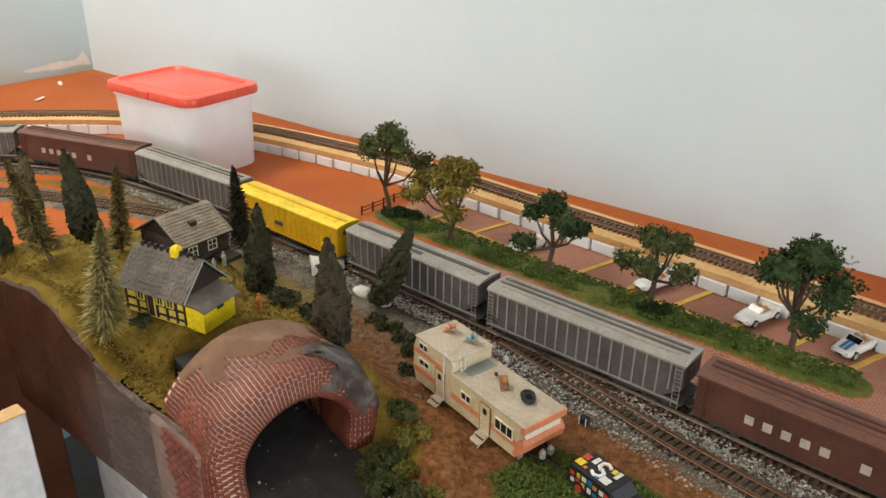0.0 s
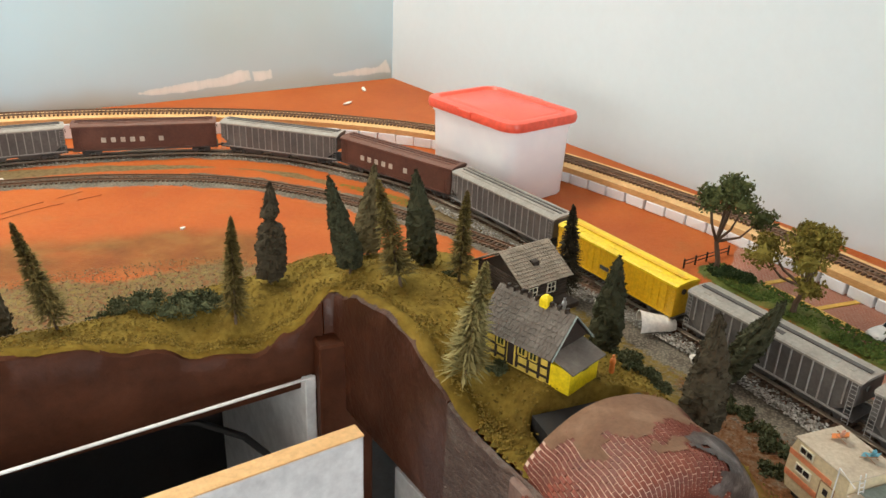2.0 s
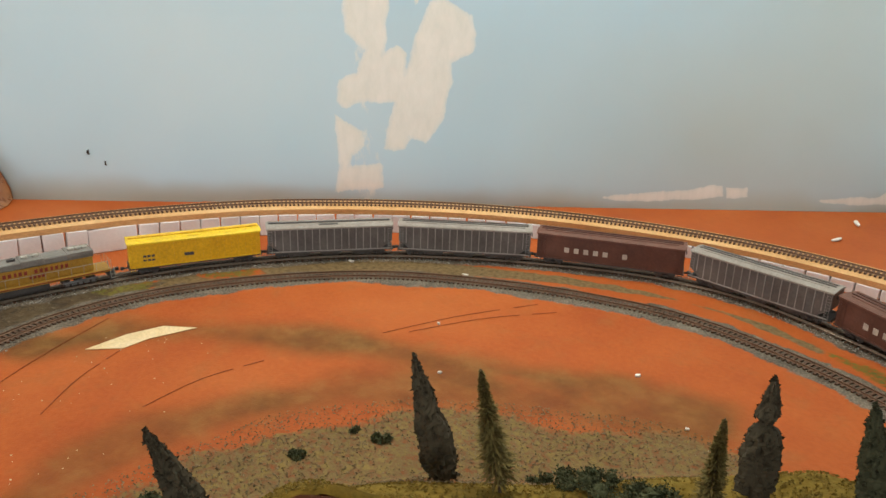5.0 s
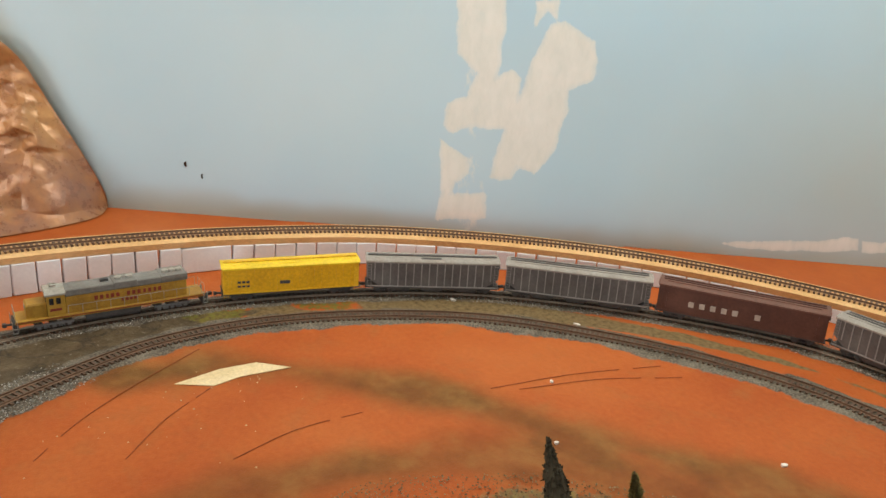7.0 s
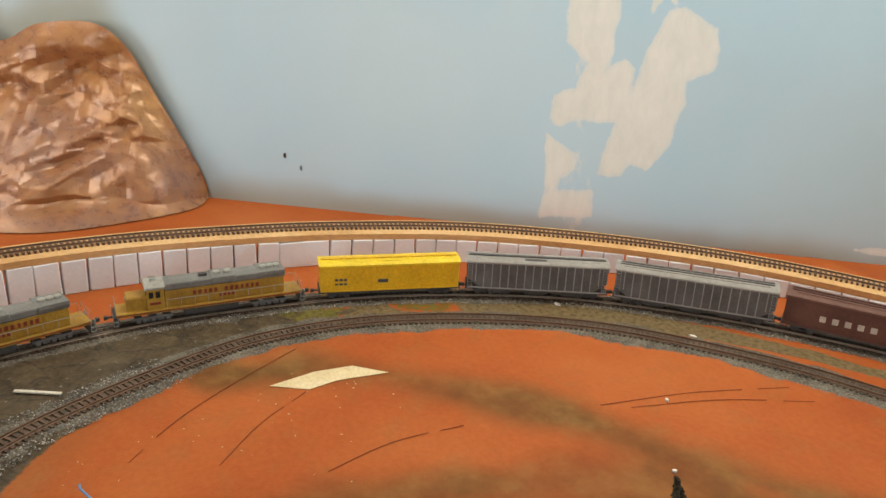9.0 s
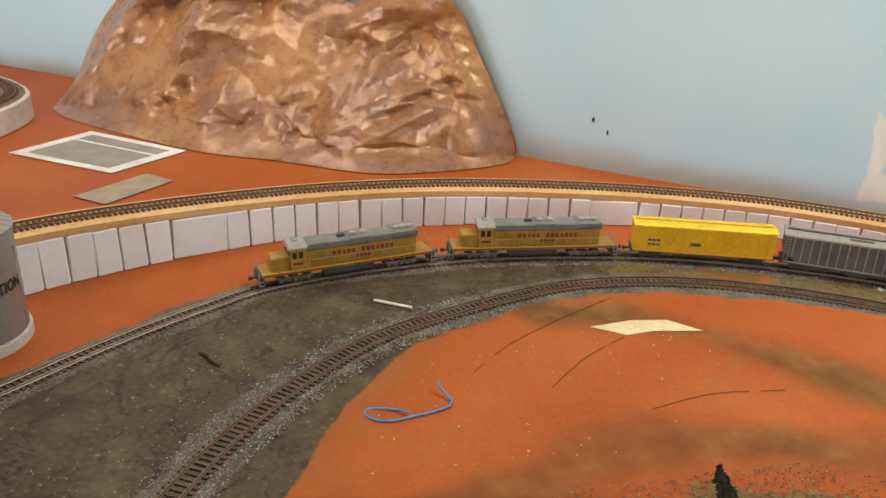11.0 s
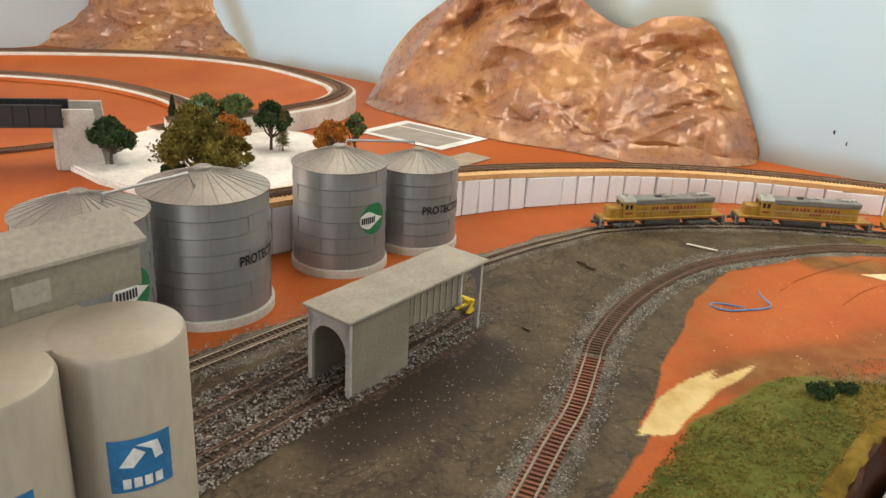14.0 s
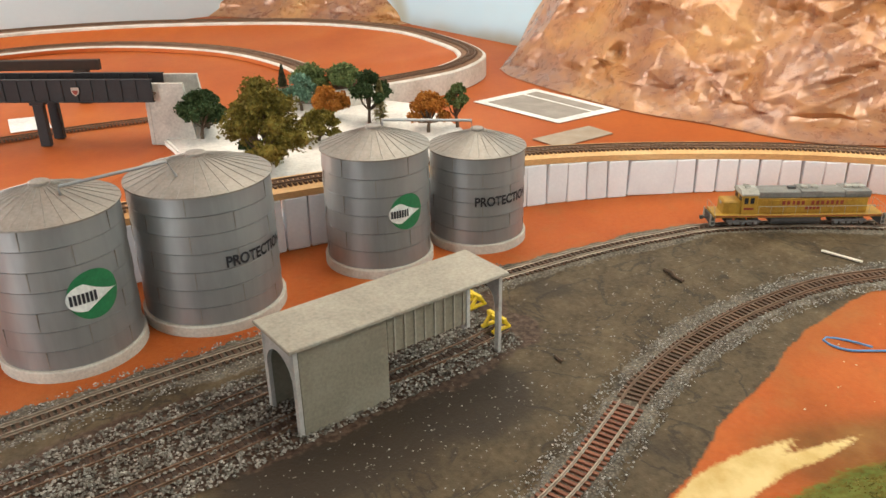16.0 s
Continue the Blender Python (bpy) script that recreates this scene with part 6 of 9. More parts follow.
M["leaf_dark"] = leaf_material("leaf_dark", (0.028, 0.034, 0.016), (0.062, 0.072, 0.032), (0.11, 0.12, 0.058))
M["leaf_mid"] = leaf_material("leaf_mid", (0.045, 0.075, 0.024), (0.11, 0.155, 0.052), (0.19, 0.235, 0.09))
M["leaf_orange"] = leaf_material("leaf_orange", (0.20, 0.06, 0.01), (0.42, 0.15, 0.02), (0.55, 0.25, 0.05))
M["leaf_teal"] = leaf_material("leaf_teal", (0.05, 0.10, 0.065), (0.12, 0.23, 0.155), (0.21, 0.34, 0.25))
M["needle_olive"] = leaf_material("needle_olive", (0.06, 0.045, 0.012), (0.14, 0.108, 0.032), (0.24, 0.19, 0.065))
M["needle_pale"] = leaf_material("needle_pale", (0.12, 0.10, 0.03), (0.25, 0.21, 0.075), (0.40, 0.35, 0.16))
M["needle_brown"] = leaf_material("needle_brown", (0.03, 0.024, 0.012), (0.07, 0.055, 0.026), (0.13, 0.11, 0.055))
M["foam_dark"] = leaf_material("foam_dark", (0.014, 0.011, 0.006), (0.032, 0.026, 0.015), (0.066, 0.054, 0.033))
M["foam_green"] = leaf_material("foam_green", (0.012, 0.013, 0.006), (0.028, 0.030, 0.014), (0.055, 0.057, 0.030))


def leaf(bm, p, size, rng):
    """A small crumb of foliage: two crossed triangles."""
    for _ in range(2):
        d = Vector((rng.gauss(0, 1), rng.gauss(0, 1), rng.gauss(0, 1))).normalized()
        e = d.cross(Vector((rng.gauss(0, 1), rng.gauss(0, 1), rng.gauss(0, 1)))).normalized()
        bm.faces.new((bm.verts.new(p - e * size * 0.5), bm.verts.new(p + e * size * 0.5), bm.verts.new(p + d * size)))


def clump(bm, c, r, rng, count, size, flat=0.75):
    core = bmesh.ops.create_icosphere(bm, subdivisions=2, radius=1.0)["verts"]
    seed = Vector((rng.random() * 9, rng.random() * 9, 3))
    for v in core:
        n = v.co.normalized()
        k = r * (0.50 + 0.40 * noise.noise(n * 1.9 + seed) + 0.2 * noise.noise(n * 5 + seed))
        v.co = c + Vector((n.x * k, n.y * k, n.z * k * flat))
    for _ in range(count):
        d = Vector((rng.gauss(0, 1), rng.gauss(0, 1), rng.gauss(0, 1))).normalized()
        k = r * (0.50 + 0.45 * noise.noise(d * 1.9 + seed) + rng.random() * 0.42)
        leaf(bm, c + Vector((d.x * k, d.y * k, d.z * k * flat)), size * rng.uniform(0.6, 1.3), rng)


def broadleaf(x, y, z, h, spread, mat, label, seed, clumps=9, size=0.0042, trunk=0.0040, low=0.35, group="", lush=0.55, drop=0.42):
    rng = random.Random(seed)
    root = thing("model_tree", Matrix.Translation((x, y, z)), label, "model tree", group)
    fork = Vector((rng.uniform(-0.15, 0.15) * spread, rng.uniform(-0.15, 0.15) * spread, h * low))
    bm = tube([(0, 0, -0.003), (0.001, 0, h * low * 0.4), fork], trunk, 7, None, trunk * 0.7)
    crown = bmesh.new()
    for k in range(clumps):
        a = 2 * math.pi * k / clumps * 1.0 + rng.uniform(-0.4, 0.4)
        out = spread * (rng.uniform(0.45, 1.0) if k % 3 else rng.uniform(0.0, 0.35))
        c = Vector((math.cos(a) * out, math.sin(a) * out, h * (0.88 - drop * (out / spread) ** 1.4 * rng.uniform(0.5, 1.2))))
        mid = fork.lerp(c, 0.55) + Vector((0, 0, -0.08 * h))
        tube([fork, mid, c], trunk * 0.55, 5, bm, trunk * 0.2)
        clump(crown, c, spread * lush * rng.uniform(0.8, 1.2), rng, 230, size)
    part("trunk", bm, M["bark"], root)
    part("crown", crown, mat, root)
    return root


def brush_tree(x, y, z, h, r, mat, label, seed, lean=(0, 0), group="conifers on the hill"):
    """A bristle conifer: whorls of drooping bristles on a wire stem."""
    rng = random.Random(seed)
    root = thing("model_conifer", Matrix.Translation((x, y, z)), label, "model tree", group)
    top = Vector((lean[0], lean[1], h))
    part("stem", tube([(0, 0, -0.004), top * 0.5, top], 0.0016, 6, None, 0.0004), M["bark"], root)
    bm = bmesh.new()
    n = int(1500 * h / 0.12)
    for k in range(n):
        t = rng.random() ** 0.85
        rad = r * (1 - t) ** 0.85 * rng.uniform(0.55, 1.08) + 0.0022
        a = rng.uniform(0, 2 * math.pi)
        p = top * (0.09 + 0.89 * t)
        tip = p + Vector((math.cos(a) * rad, math.sin(a) * rad, rad * rng.uniform(-0.25, 0.55)))
        w = Vector((-math.sin(a), math.cos(a), rng.uniform(-0.5, 0.5))) * (0.0005 + 0.0009 * rng.random())
        m1 = p.lerp(tip, 0.6) + Vector((0, 0, rad * 0.12))
        bm.faces.new([bm.verts.new(q) for q in (p - w * 0.4, m1 - w, tip, m1 + w)])
    part("bristles", bm, mat, root)
    return root


def foam_tree(x, y, z, h, r, mat, label, seed, lean=(0, 0), notch=0.0, group="conifers on the hill"):
    """A dense column of dyed foam, pitted with holes, narrow at its top."""
    rng = random.Random(seed)
    root = thing("model_conifer", Matrix.Translation((x, y, z)), label, "model tree", group)
    part("stem", tube([(0, 0, -0.004), (0, 0, h * 0.14)], 0.0018, 6), M["bark"], root)
    bm = bmesh.new()
    rows, cols, rings = 44, 26, []
    for i in range(rows + 1):
        t = i / rows
        w = (math.sin(math.pi * min(1, 0.20 + t * 0.75)) ** 0.7) * (1 - 0.62 * t) * 1.18
        if notch:
            w *= 1 - 0.55 * math.exp(-((t - notch) / 0.04) ** 2)
        if t > 0.94:
            w *= (1 - t) / 0.06 * 0.8 + 0.2
        ring = []
        for j in range(cols):
            a = 2 * math.pi * j / cols
            q = Vector((math.cos(a) * 2.2, math.sin(a) * 2.2, t * h / r * 0.9)) + Vector((seed, seed, 0))
            k = r * w * (1 + 0.30 * noise.noise(q) + 0.34 * min(0, noise.noise(q * 3.1) + 0.06) * 2.2 + 0.10 * noise.noise(q * 7))
            ring.append(bm.verts.new((lean[0] * t + math.cos(a) * k, lean[1] * t + math.sin(a) * k, h * (0.07 + 0.93 * t))))
        rings.append(ring)
    for a_, b_ in zip(rings, rings[1:]):
        for j in range(cols):
            bm.faces.new((a_[j], a_[(j + 1) % cols], b_[(j + 1) % cols], b_[j]))
    bm.faces.new(rings[0][::-1]), bm.faces.new(rings[-1])
    base = [v.co.copy() for v in bm.verts]
    for c in rng.sample(base, 420):
        leaf(bm, c, 0.0026 * rng.uniform(0.6, 1.4), rng)
    part("foam_crown", bm, mat, root)
    return root


def on_hill(x, y):
    return ground_z(x, y) + 0.001


HILL_TREES = [
    ("foam", -0.752, 0.589, 0.113, 0.0165, "foam_dark", (-0.044, 0.0), 0, "dark brown foam cypress leaning on the hill rim"),
    ("brush", -0.689, 0.598, 0.113, 0.0205, "needle_olive", (-0.024, -0.008), 0, "olive bristle conifer on the hill rim"),
    ("brush", -0.542, 0.678, 0.115, 0.0185, "needle_olive", (-0.002, 0.009), 0, "olive bristle conifer beside bushes"),
    ("foam", -0.534, 0.742, 0.104, 0.0165, "foam_dark", (-0.010, 0.026), 0.60, "dark foam cypress with a notched waist"),
    ("foam", -0.439, 0.735, 0.106, 0.0145, "foam_green", (-0.015, -0.016), 0, "dark green foam cypress at the hilltop"),
    ("foam", -0.462, 0.841, 0.108, 0.0165, "needle_brown", (0.006, 0.006), 0, "brown pitted foam cypress behind the hilltop"),
    ("brush", -0.372, 0.701, 0.103, 0.0205, "needle_olive", (-0.029, 0.010), 0, "tan bristle conifer on the hilltop"),
    ("foam", -0.387, 0.820, 0.106, 0.0175, "foam_green", (-0.015, 0.009), 0, "dark green foam cypress near the inner track"),
    ("brush", -0.335, 0.777, 0.094, 0.0175, "needle_olive", (-0.002, 0.026), 0, "tan bristle conifer near the log house"),
    ("brush", -0.280, 0.587, 0.116, 0.0250, "needle_pale", (0.014, 0.0), 0, "pale olive bushy conifer beside the yellow house"),
    ("brush", -0.236, 0.900, 0.126, 0.0240, "foam_dark", (0.0, -0.014), 0, "dark bristle conifer behind the log house"),
    ("foam", -0.177, 0.724, 0.098, 0.0155, "foam_green", (0.003, 0.004), 0, "dark green foam cypress in front of the train"),
    ("foam", -0.090, 0.621, 0.110, 0.0185, "foam_dark", (-0.001, 0.0), 0, "dark brown pitted foam cypress behind the tunnel"),
    ("foam", -0.059, 0.780, 0.108, 0.0170, "foam_green", (0.036, -0.018), 0, "dark green foam cypress leaning over the track"),
    ("foam", -0.809, 0.382, 0.101, 0.0150, "foam_dark", (-0.017, -0.031), 0, "dark brown foam cypress leaning at the hill's end"),
]
for n_, (sort, x, y, h, r, mat, lean, notch, label) in enumerate(HILL_TREES):
    if sort == "foam":
        foam_tree(x, y, on_hill(x, y), h, r, M[mat], label, 3 + n_ * 1.7, lean, notch)
    else:
        brush_tree(x, y, on_hill(x, y), h, r, M[mat], label, 3 + n_, lean)

LOT_TREES = [(-0.064, 1.032, 0.136, 0.050, "leaf_sage", 8, "open-crowned sage-green tree beside the parking lot"), (0.021, 0.950, 0.116, 0.052, "leaf_olive", 10, "olive broad-crowned tree beside the parking lot"),
             (0.137, 0.857, 0.104, 0.042, "leaf_green", 9, "dark green tree in the grass strip"), (0.242, 0.780, 0.096, 0.044, "leaf_sage", 8, "wide sparse green tree in the grass strip"), (0.365, 0.692, 0.122, 0.050, "leaf_green", 12, "full dark green tree in the grass strip")]
for n_, (x, y, h, r, mat, c, label) in enumerate(LOT_TREES):
    broadleaf(x, y, 0.006, h, r, M[mat], label, 21 + n_, c, size=0.0036, group="trees along the parking lot", lush=0.40 if n_ < 4 else 0.46, low=0.30)

FAR_TREES = [(-1.646, -0.848, 0.090, 0.046, "leaf_green", 14, "dark green tree on the plaster slab"), (-1.715, -0.872, 0.078, 0.030, "leaf_green", 9, "smaller dark green tree on the plaster slab"),
             (-1.477, -0.640, 0.165, 0.064, "leaf_olive", 26, "large olive tree on the plaster slab"), (-1.544, -0.698, 0.038, 0.020, "leaf_green", 6, "low dark green bush-like tree on the plaster slab"),
             (-1.673, -0.622, 0.060, 0.034, "leaf_olive", 12, "low olive rounded tree on the plaster slab"), (-1.877, -0.739, 0.078, 0.036, "leaf_teal", 13, "teal-green tree on the plaster slab"),
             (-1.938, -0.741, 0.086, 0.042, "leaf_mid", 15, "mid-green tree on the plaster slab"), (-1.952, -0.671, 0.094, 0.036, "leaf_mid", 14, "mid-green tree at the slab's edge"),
             (-1.808, -0.654, 0.068, 0.036, "leaf_orange", 15, "orange autumn tree on the plaster slab"), (-1.764, -0.433, 0.080, 0.038, "leaf_orange", 16, "round orange autumn tree at the slab's edge"),
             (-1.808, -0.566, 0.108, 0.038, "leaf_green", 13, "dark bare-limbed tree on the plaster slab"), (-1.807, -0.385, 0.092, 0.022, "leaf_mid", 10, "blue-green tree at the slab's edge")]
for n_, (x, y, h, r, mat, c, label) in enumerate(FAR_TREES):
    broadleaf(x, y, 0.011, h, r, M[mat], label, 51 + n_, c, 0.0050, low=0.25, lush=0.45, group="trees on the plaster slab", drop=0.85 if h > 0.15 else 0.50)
brush_tree(-1.800, -0.540, 0.011, 0.094, 0.020, M["needle_pale"], "grey-olive bristle conifer on the plaster slab", 77, group="trees on the plaster slab")
foam_tree(-1.960, -0.815, 0.011, 0.080, 0.011, M["foam_green"], "thin dark green cypress on the plaster slab", 78.0, group="trees on the plaster slab")
slab = prism([(-1.64, -0.93), (-1.55, -0.84), (-1.45, -0.68), (-1.43, -0.60), (-1.46, -0.52), (-1.55, -0.42), (-1.68, -0.36), (-1.80, -0.37), (-1.90, -0.44), (-1.98, -0.52), (-2.01, -0.64), (-2.01, -0.80), (-1.92, -0.88), (-1.76, -0.94)], -0.001, 0.012)
bmesh.ops.bevel(slab, geom=[e for e in slab.edges if all(v.co.z > 0 for v in e.verts) and len(e.link_faces) == 2 and any(abs(f.normal.z) < 0.5 for f in e.link_faces)], offset=0.004, segments=2, affect="EDGES")
tagged(part("plaster_slab", slab, M["plaster"]), "white plaster slab that holds the trees", "plaster slab")


def shrub(x, y, z, r, mat, label, seed, flat=0.7):
    rng = random.Random(seed)
    bm = bmesh.new()
    for k in range(5):
        a = rng.uniform(0, 6.3)
        clump(bm, Vector((math.cos(a) * r * 0.55, math.sin(a) * r * 0.55, r * flat * rng.uniform(0.3, 0.6))), r * rng.uniform(0.45, 0.7), rng, 170, 0.0024, flat)
    ob = part("shrub", bm, mat)
    ob.location = (x, y, z - 0.001)
    return tagged(ob, label, "shrub", "shrubs on the layout")


SHRUBS = [(-0.178, 0.775, 0.014, "leaf_dark"), (-0.155, 0.765, 0.016, "leaf_dark"), (-0.132, 0.755, 0.013, "leaf_dark"), (-0.062, 0.745, 0.012, "leaf_dark"), (-0.045, 0.725, 0.014, "leaf_dark"), (-0.030, 0.700, 0.015, "leaf_dark"), (-0.018, 0.675, 0.015, "leaf_dark"), (-0.022, 0.650, 0.012, "leaf_dark"),
          (-0.030, 0.552, 0.018, "leaf_sage"), (-0.016, 0.534, 0.015, "leaf_lime"), (-0.034, 0.524, 0.018, "leaf_sage"), (-0.046, 0.505, 0.016, "leaf_sage"), (-0.020, 0.506, 0.012, "leaf_lime"), (-0.034, 0.484, 0.016, "leaf_sage"), (0.003, 0.476, 0.012, "leaf_lime"), (-0.012, 0.474, 0.014, "leaf_sage"), (-0.018, 0.450, 0.014, "leaf_sage"), (0.012, 0.448, 0.013, "leaf_olive"),
          (-0.700, 0.664, 0.013, "leaf_dark"), (-0.656, 0.658, 0.018, "leaf_dark"), (-0.632, 0.664, 0.021, "leaf_dark"), (-0.600, 0.668, 0.024, "leaf_dark"), (-0.580, 0.684, 0.020, "leaf_dark"), (-0.855, 0.600, 0.011, "leaf_dark"), (-0.886, 0.518, 0.008, "leaf_dark"), (-0.900, 0.375, 0.017, "leaf_dark"), (-0.892, 0.352, 0.014, "leaf_dark"), (-0.887, 0.587, 0.006, "leaf_dark"), (-0.843, 0.181, 0.015, "leaf_green"), (-0.853, 0.214, 0.012, "leaf_green"), (-0.848, 0.340, 0.015, "leaf_green"), (-0.256, 0.607, 0.009, "leaf_dark"), (-0.147, 0.690, 0.015, "leaf_dark"), (-0.125, 0.680, 0.014, "leaf_dark"), (-0.318, 0.845, 0.012, "leaf_dark"), (-0.350, 0.795, 0.010, "leaf_dark")]
for n_, (x, y, r, mat) in enumerate(SHRUBS):
    shrub(x, y, on_hill(x, y), r, M[mat], "low clump of %s model foliage" % {"leaf_dark": "dark green", "leaf_green": "mid-green", "leaf_sage": "sage-green", "leaf_olive": "yellow-olive", "leaf_lime": "bright yellow-green"}[mat], 300 + n_)
for n_, (x, y, r) in enumerate([(-0.058, 1.030, 0.016), (-0.036, 1.018, 0.018), (0.238, 0.772, 0.014), (0.252, 0.768, 0.012)]):
    shrub(x, y, 0.006, r, M["leaf_green"], "low clump of mid-green model foliage", 360 + n_)


# ---- hedge strip and stone: loose stuff ----
def scatter_stones(name, count, place, size, mat, label, seed):
    rng = random.Random(seed)
    verts, faces = [], []
    for _ in range(count):
        x, y, z = place(rng)
        r = size * rng.uniform(0.5, 1.35)
        b0 = len(verts)
        a0 = rng.uniform(0, 6.3)
        for k in range(4):
            a = a0 + k * math.pi / 2 + rng.uniform(-0.4, 0.4)
            q = r * rng.uniform(0.7, 1.1)
            verts.append((x + q * math.cos(a), y + q * math.sin(a), z + r * rng.uniform(-0.1, 0.35)))
        verts.append((x + rng.uniform(-0.4, 0.4) * r, y + rng.uniform(-0.4, 0.4) * r, z + r * rng.uniform(0.6, 1.1)))
        faces += [(b0, b0 + 1, b0 + 4), (b0 + 1, b0 + 2, b0 + 4), (b0 + 2, b0 + 3, b0 + 4), (b0 + 3, b0, b0 + 4)]
    me = bpy.data.meshes.new(name)
    me.from_pydata(verts, [], faces)
    me.materials.append(mat)
    return tagged(new(name, me), label, name.replace("_", " "), kind="stuff")


M["stone"] = leaf_material("stone", (0.040, 0.036, 0.032), (0.19, 0.175, 0.15), (0.55, 0.53, 0.485))
M["stone_dark"] = leaf_material("stone_dark", (0.028, 0.022, 0.016), (0.080, 0.066, 0.050), (0.46, 0.44, 0.39))
M["turf"] = leaf_material("turf", (0.070, 0.048, 0.008), (0.175, 0.118, 0.018), (0.29, 0.20, 0.04))
M["turf_green"] = leaf_material("turf_green", (0.022, 0.044, 0.008), (0.058, 0.098, 0.016), (0.115, 0.155, 0.032))


def beside(line, s0, s1, inner, outer, z=0.0042, both=True):
    def f(rng):
        s = rng.uniform(s0, s1)
        o = rng.uniform(inner, outer) * (rng.choice((-1, 1)) if both else 1)
        p = side(line, s, o, z)
        return p.x, p.y, z - 0.0012 + (0.0006 if abs(o) < 0.015 else 0)
    return f


scatter_stones("ballast_stones", 9000, beside(MAIN, MAIN.near(0.75, 0.18), MAIN.near(-0.45, 1.14), 0.023, 0.038), 0.0017, M["stone"], "loose pale grey ballast stones beside the tracks", 1)
scatter_stones("ballast_stones", 10000, beside(INNER, INNER.near(0.75, 0.09), INNER.near(-0.3, 0.96), 0.013, 0.038), 0.0017, M["stone"], "loose pale grey ballast stones beside the tracks", 2)
scatter_stones("ballast_stones", 3200, beside(INNER, INNER.near(-1.32, 0.36), INNER.near(-0.70, -0.15), 0.014, 0.036), 0.0012, M["stone"], "loose grey ballast stones along the inner track", 3)
scatter_stones("yard_stones", 5200, beside(SIDING_NEAR, 0.0, 0.62, 0.004, 0.036), 0.0019, M["stone_dark"], "coarse dark and pale stones around the sidings", 4)
scatter_stones("yard_stones", 5200, beside(SIDING_FAR, 0.0, 0.62, 0.004, 0.036), 0.0019, M["stone_dark"], "coarse dark and pale stones around the sidings", 5)
scatter_stones("ballast_stones", 2600, beside(MAIN, MAIN.near(-1.2, -0.19), MAIN.length - 0.1, 0.014, 0.034), 0.0013, M["stone"], "loose grey ballast stones along the main line", 6)
scatter_stones("ballast_stones", 5000, beside(MAIN, MAIN.near(-0.5, 1.18), MAIN.near(-1.44, 0.35), 0.014, 0.03), 0.0010, M["stone"], "fine pale ballast stones along the curve", 7)


def in_outline(poly, zf, margin=0.0, south=-9.0):
    xs, ys = [p[0] for p in poly], [p[1] for p in poly]
    pool = np.random.RandomState(5).uniform((min(xs), min(ys)), (max(xs), max(ys)), (60000, 2))
    ok = near_poly(poly, pool[:, 0], pool[:, 1]) > margin
    ok &= pool[:, 1] > south + 0.04 * np.sin(pool[:, 0] * 70)
    ok &= inside(BOARD, pool[:, 0], pool[:, 1])
    lx = -0.786 * (pool[:, 0] + 0.1035) - 0.618 * (pool[:, 1] - 0.5065)
    ly = -0.618 * (pool[:, 0] + 0.1035) + 0.786 * (pool[:, 1] - 0.5065)
    ok &= ~((np.abs(lx) < 0.086) & (ly > -0.2) & (ly < 0.085))
    pool = pool[ok]
    zs = zf(pool[:, 0], pool[:, 1])

    def f(rng):
        k = rng.randrange(len(pool))
        return pool[k, 0], pool[k, 1], zs[k]
    return f


def hill_z(X, Y):
    return hill_height(X, Y) + 0.0005


scatter_stones("gravel_stones", 9000, in_outline(GRAVEL, lambda X, Y: hill_height(X, Y) + 0.0022, -0.018), 0.0011, leaf_material("gravel_crumb", (0.05, 0.036, 0.018), (0.175, 0.125, 0.062), (0.34, 0.27, 0.165)), "loose pale gravel at the foot of the hill", 8)
scatter_stones("turf_tufts", 26000, in_outline(HILL, hill_z, 0.008, 0.30), 0.0014, M["turf"], "crumbly olive turf on the hill", 9)
RIM_LINE = Line([(x, y) for x, y in RIM[:14]], 0.01)
scatter_stones("turf_tufts", 2600, lambda rng: (lambda p: (p.x, p.y, ground_z(p.x, p.y) + 0.0030))(side(RIM_LINE, rng.uniform(0.03, RIM_LINE.length - 0.02), -rng.uniform(0.002, 0.020), 0)), 0.0015, M["turf"], "crumbly olive turf along the hill's rim", 19)
scatter_stones("grass_tufts", 6500, in_outline([(-0.91, 0.26), (-0.91, 0.17), (-0.80, 0.02), (-0.69, -0.065), (-0.52, -0.10), (-0.6, 0.12), (-0.7, 0.3), (-0.80, 0.34)], hill_z, 0.004), 0.0016, leaf_material("turf_mixed", (0.055, 0.052, 0.009), (0.14, 0.122, 0.020), (0.23, 0.185, 0.042)), "green turf on the end of the hill", 10)
scatter_stones("grass_tufts", 7500, in_outline([(-0.052, 1.065), (-0.078, 1.030), (-0.038, 0.988), (0.071, 0.887), (0.153, 0.818), (0.252, 0.736), (0.337, 0.660), (0.395, 0.622), (0.419, 0.650), (0.369, 0.690), (0.284, 0.768), (0.185, 0.850), (0.103, 0.919), (0.034, 0.984)], lambda X, Y: X * 0 + 0.0064), 0.0022, M["turf_green"], "green turf strip along the parking lot", 11)
scatter_stones("grass_tufts", 4200, in_outline([(0.045, 0.50), (0.10, 0.535), (0.15, 0.51), (0.21, 0.44), (0.17, 0.38), (0.06, 0.43)], lambda X, Y: X * 0 + 0.0052), 0.0018, M["turf_green"], "green turf beside the caravan", 12)
scatter_stones("soil_crumbs", 5200, in_outline(CAMP, lambda X, Y: hill_height(X, Y) + 0.0042), 0.0010, leaf_material("soil_crumb", (0.08, 0.032, 0.010), (0.19, 0.082, 0.030), (0.33, 0.17, 0.08)), "crumbly red-brown soil around the caravan", 13)

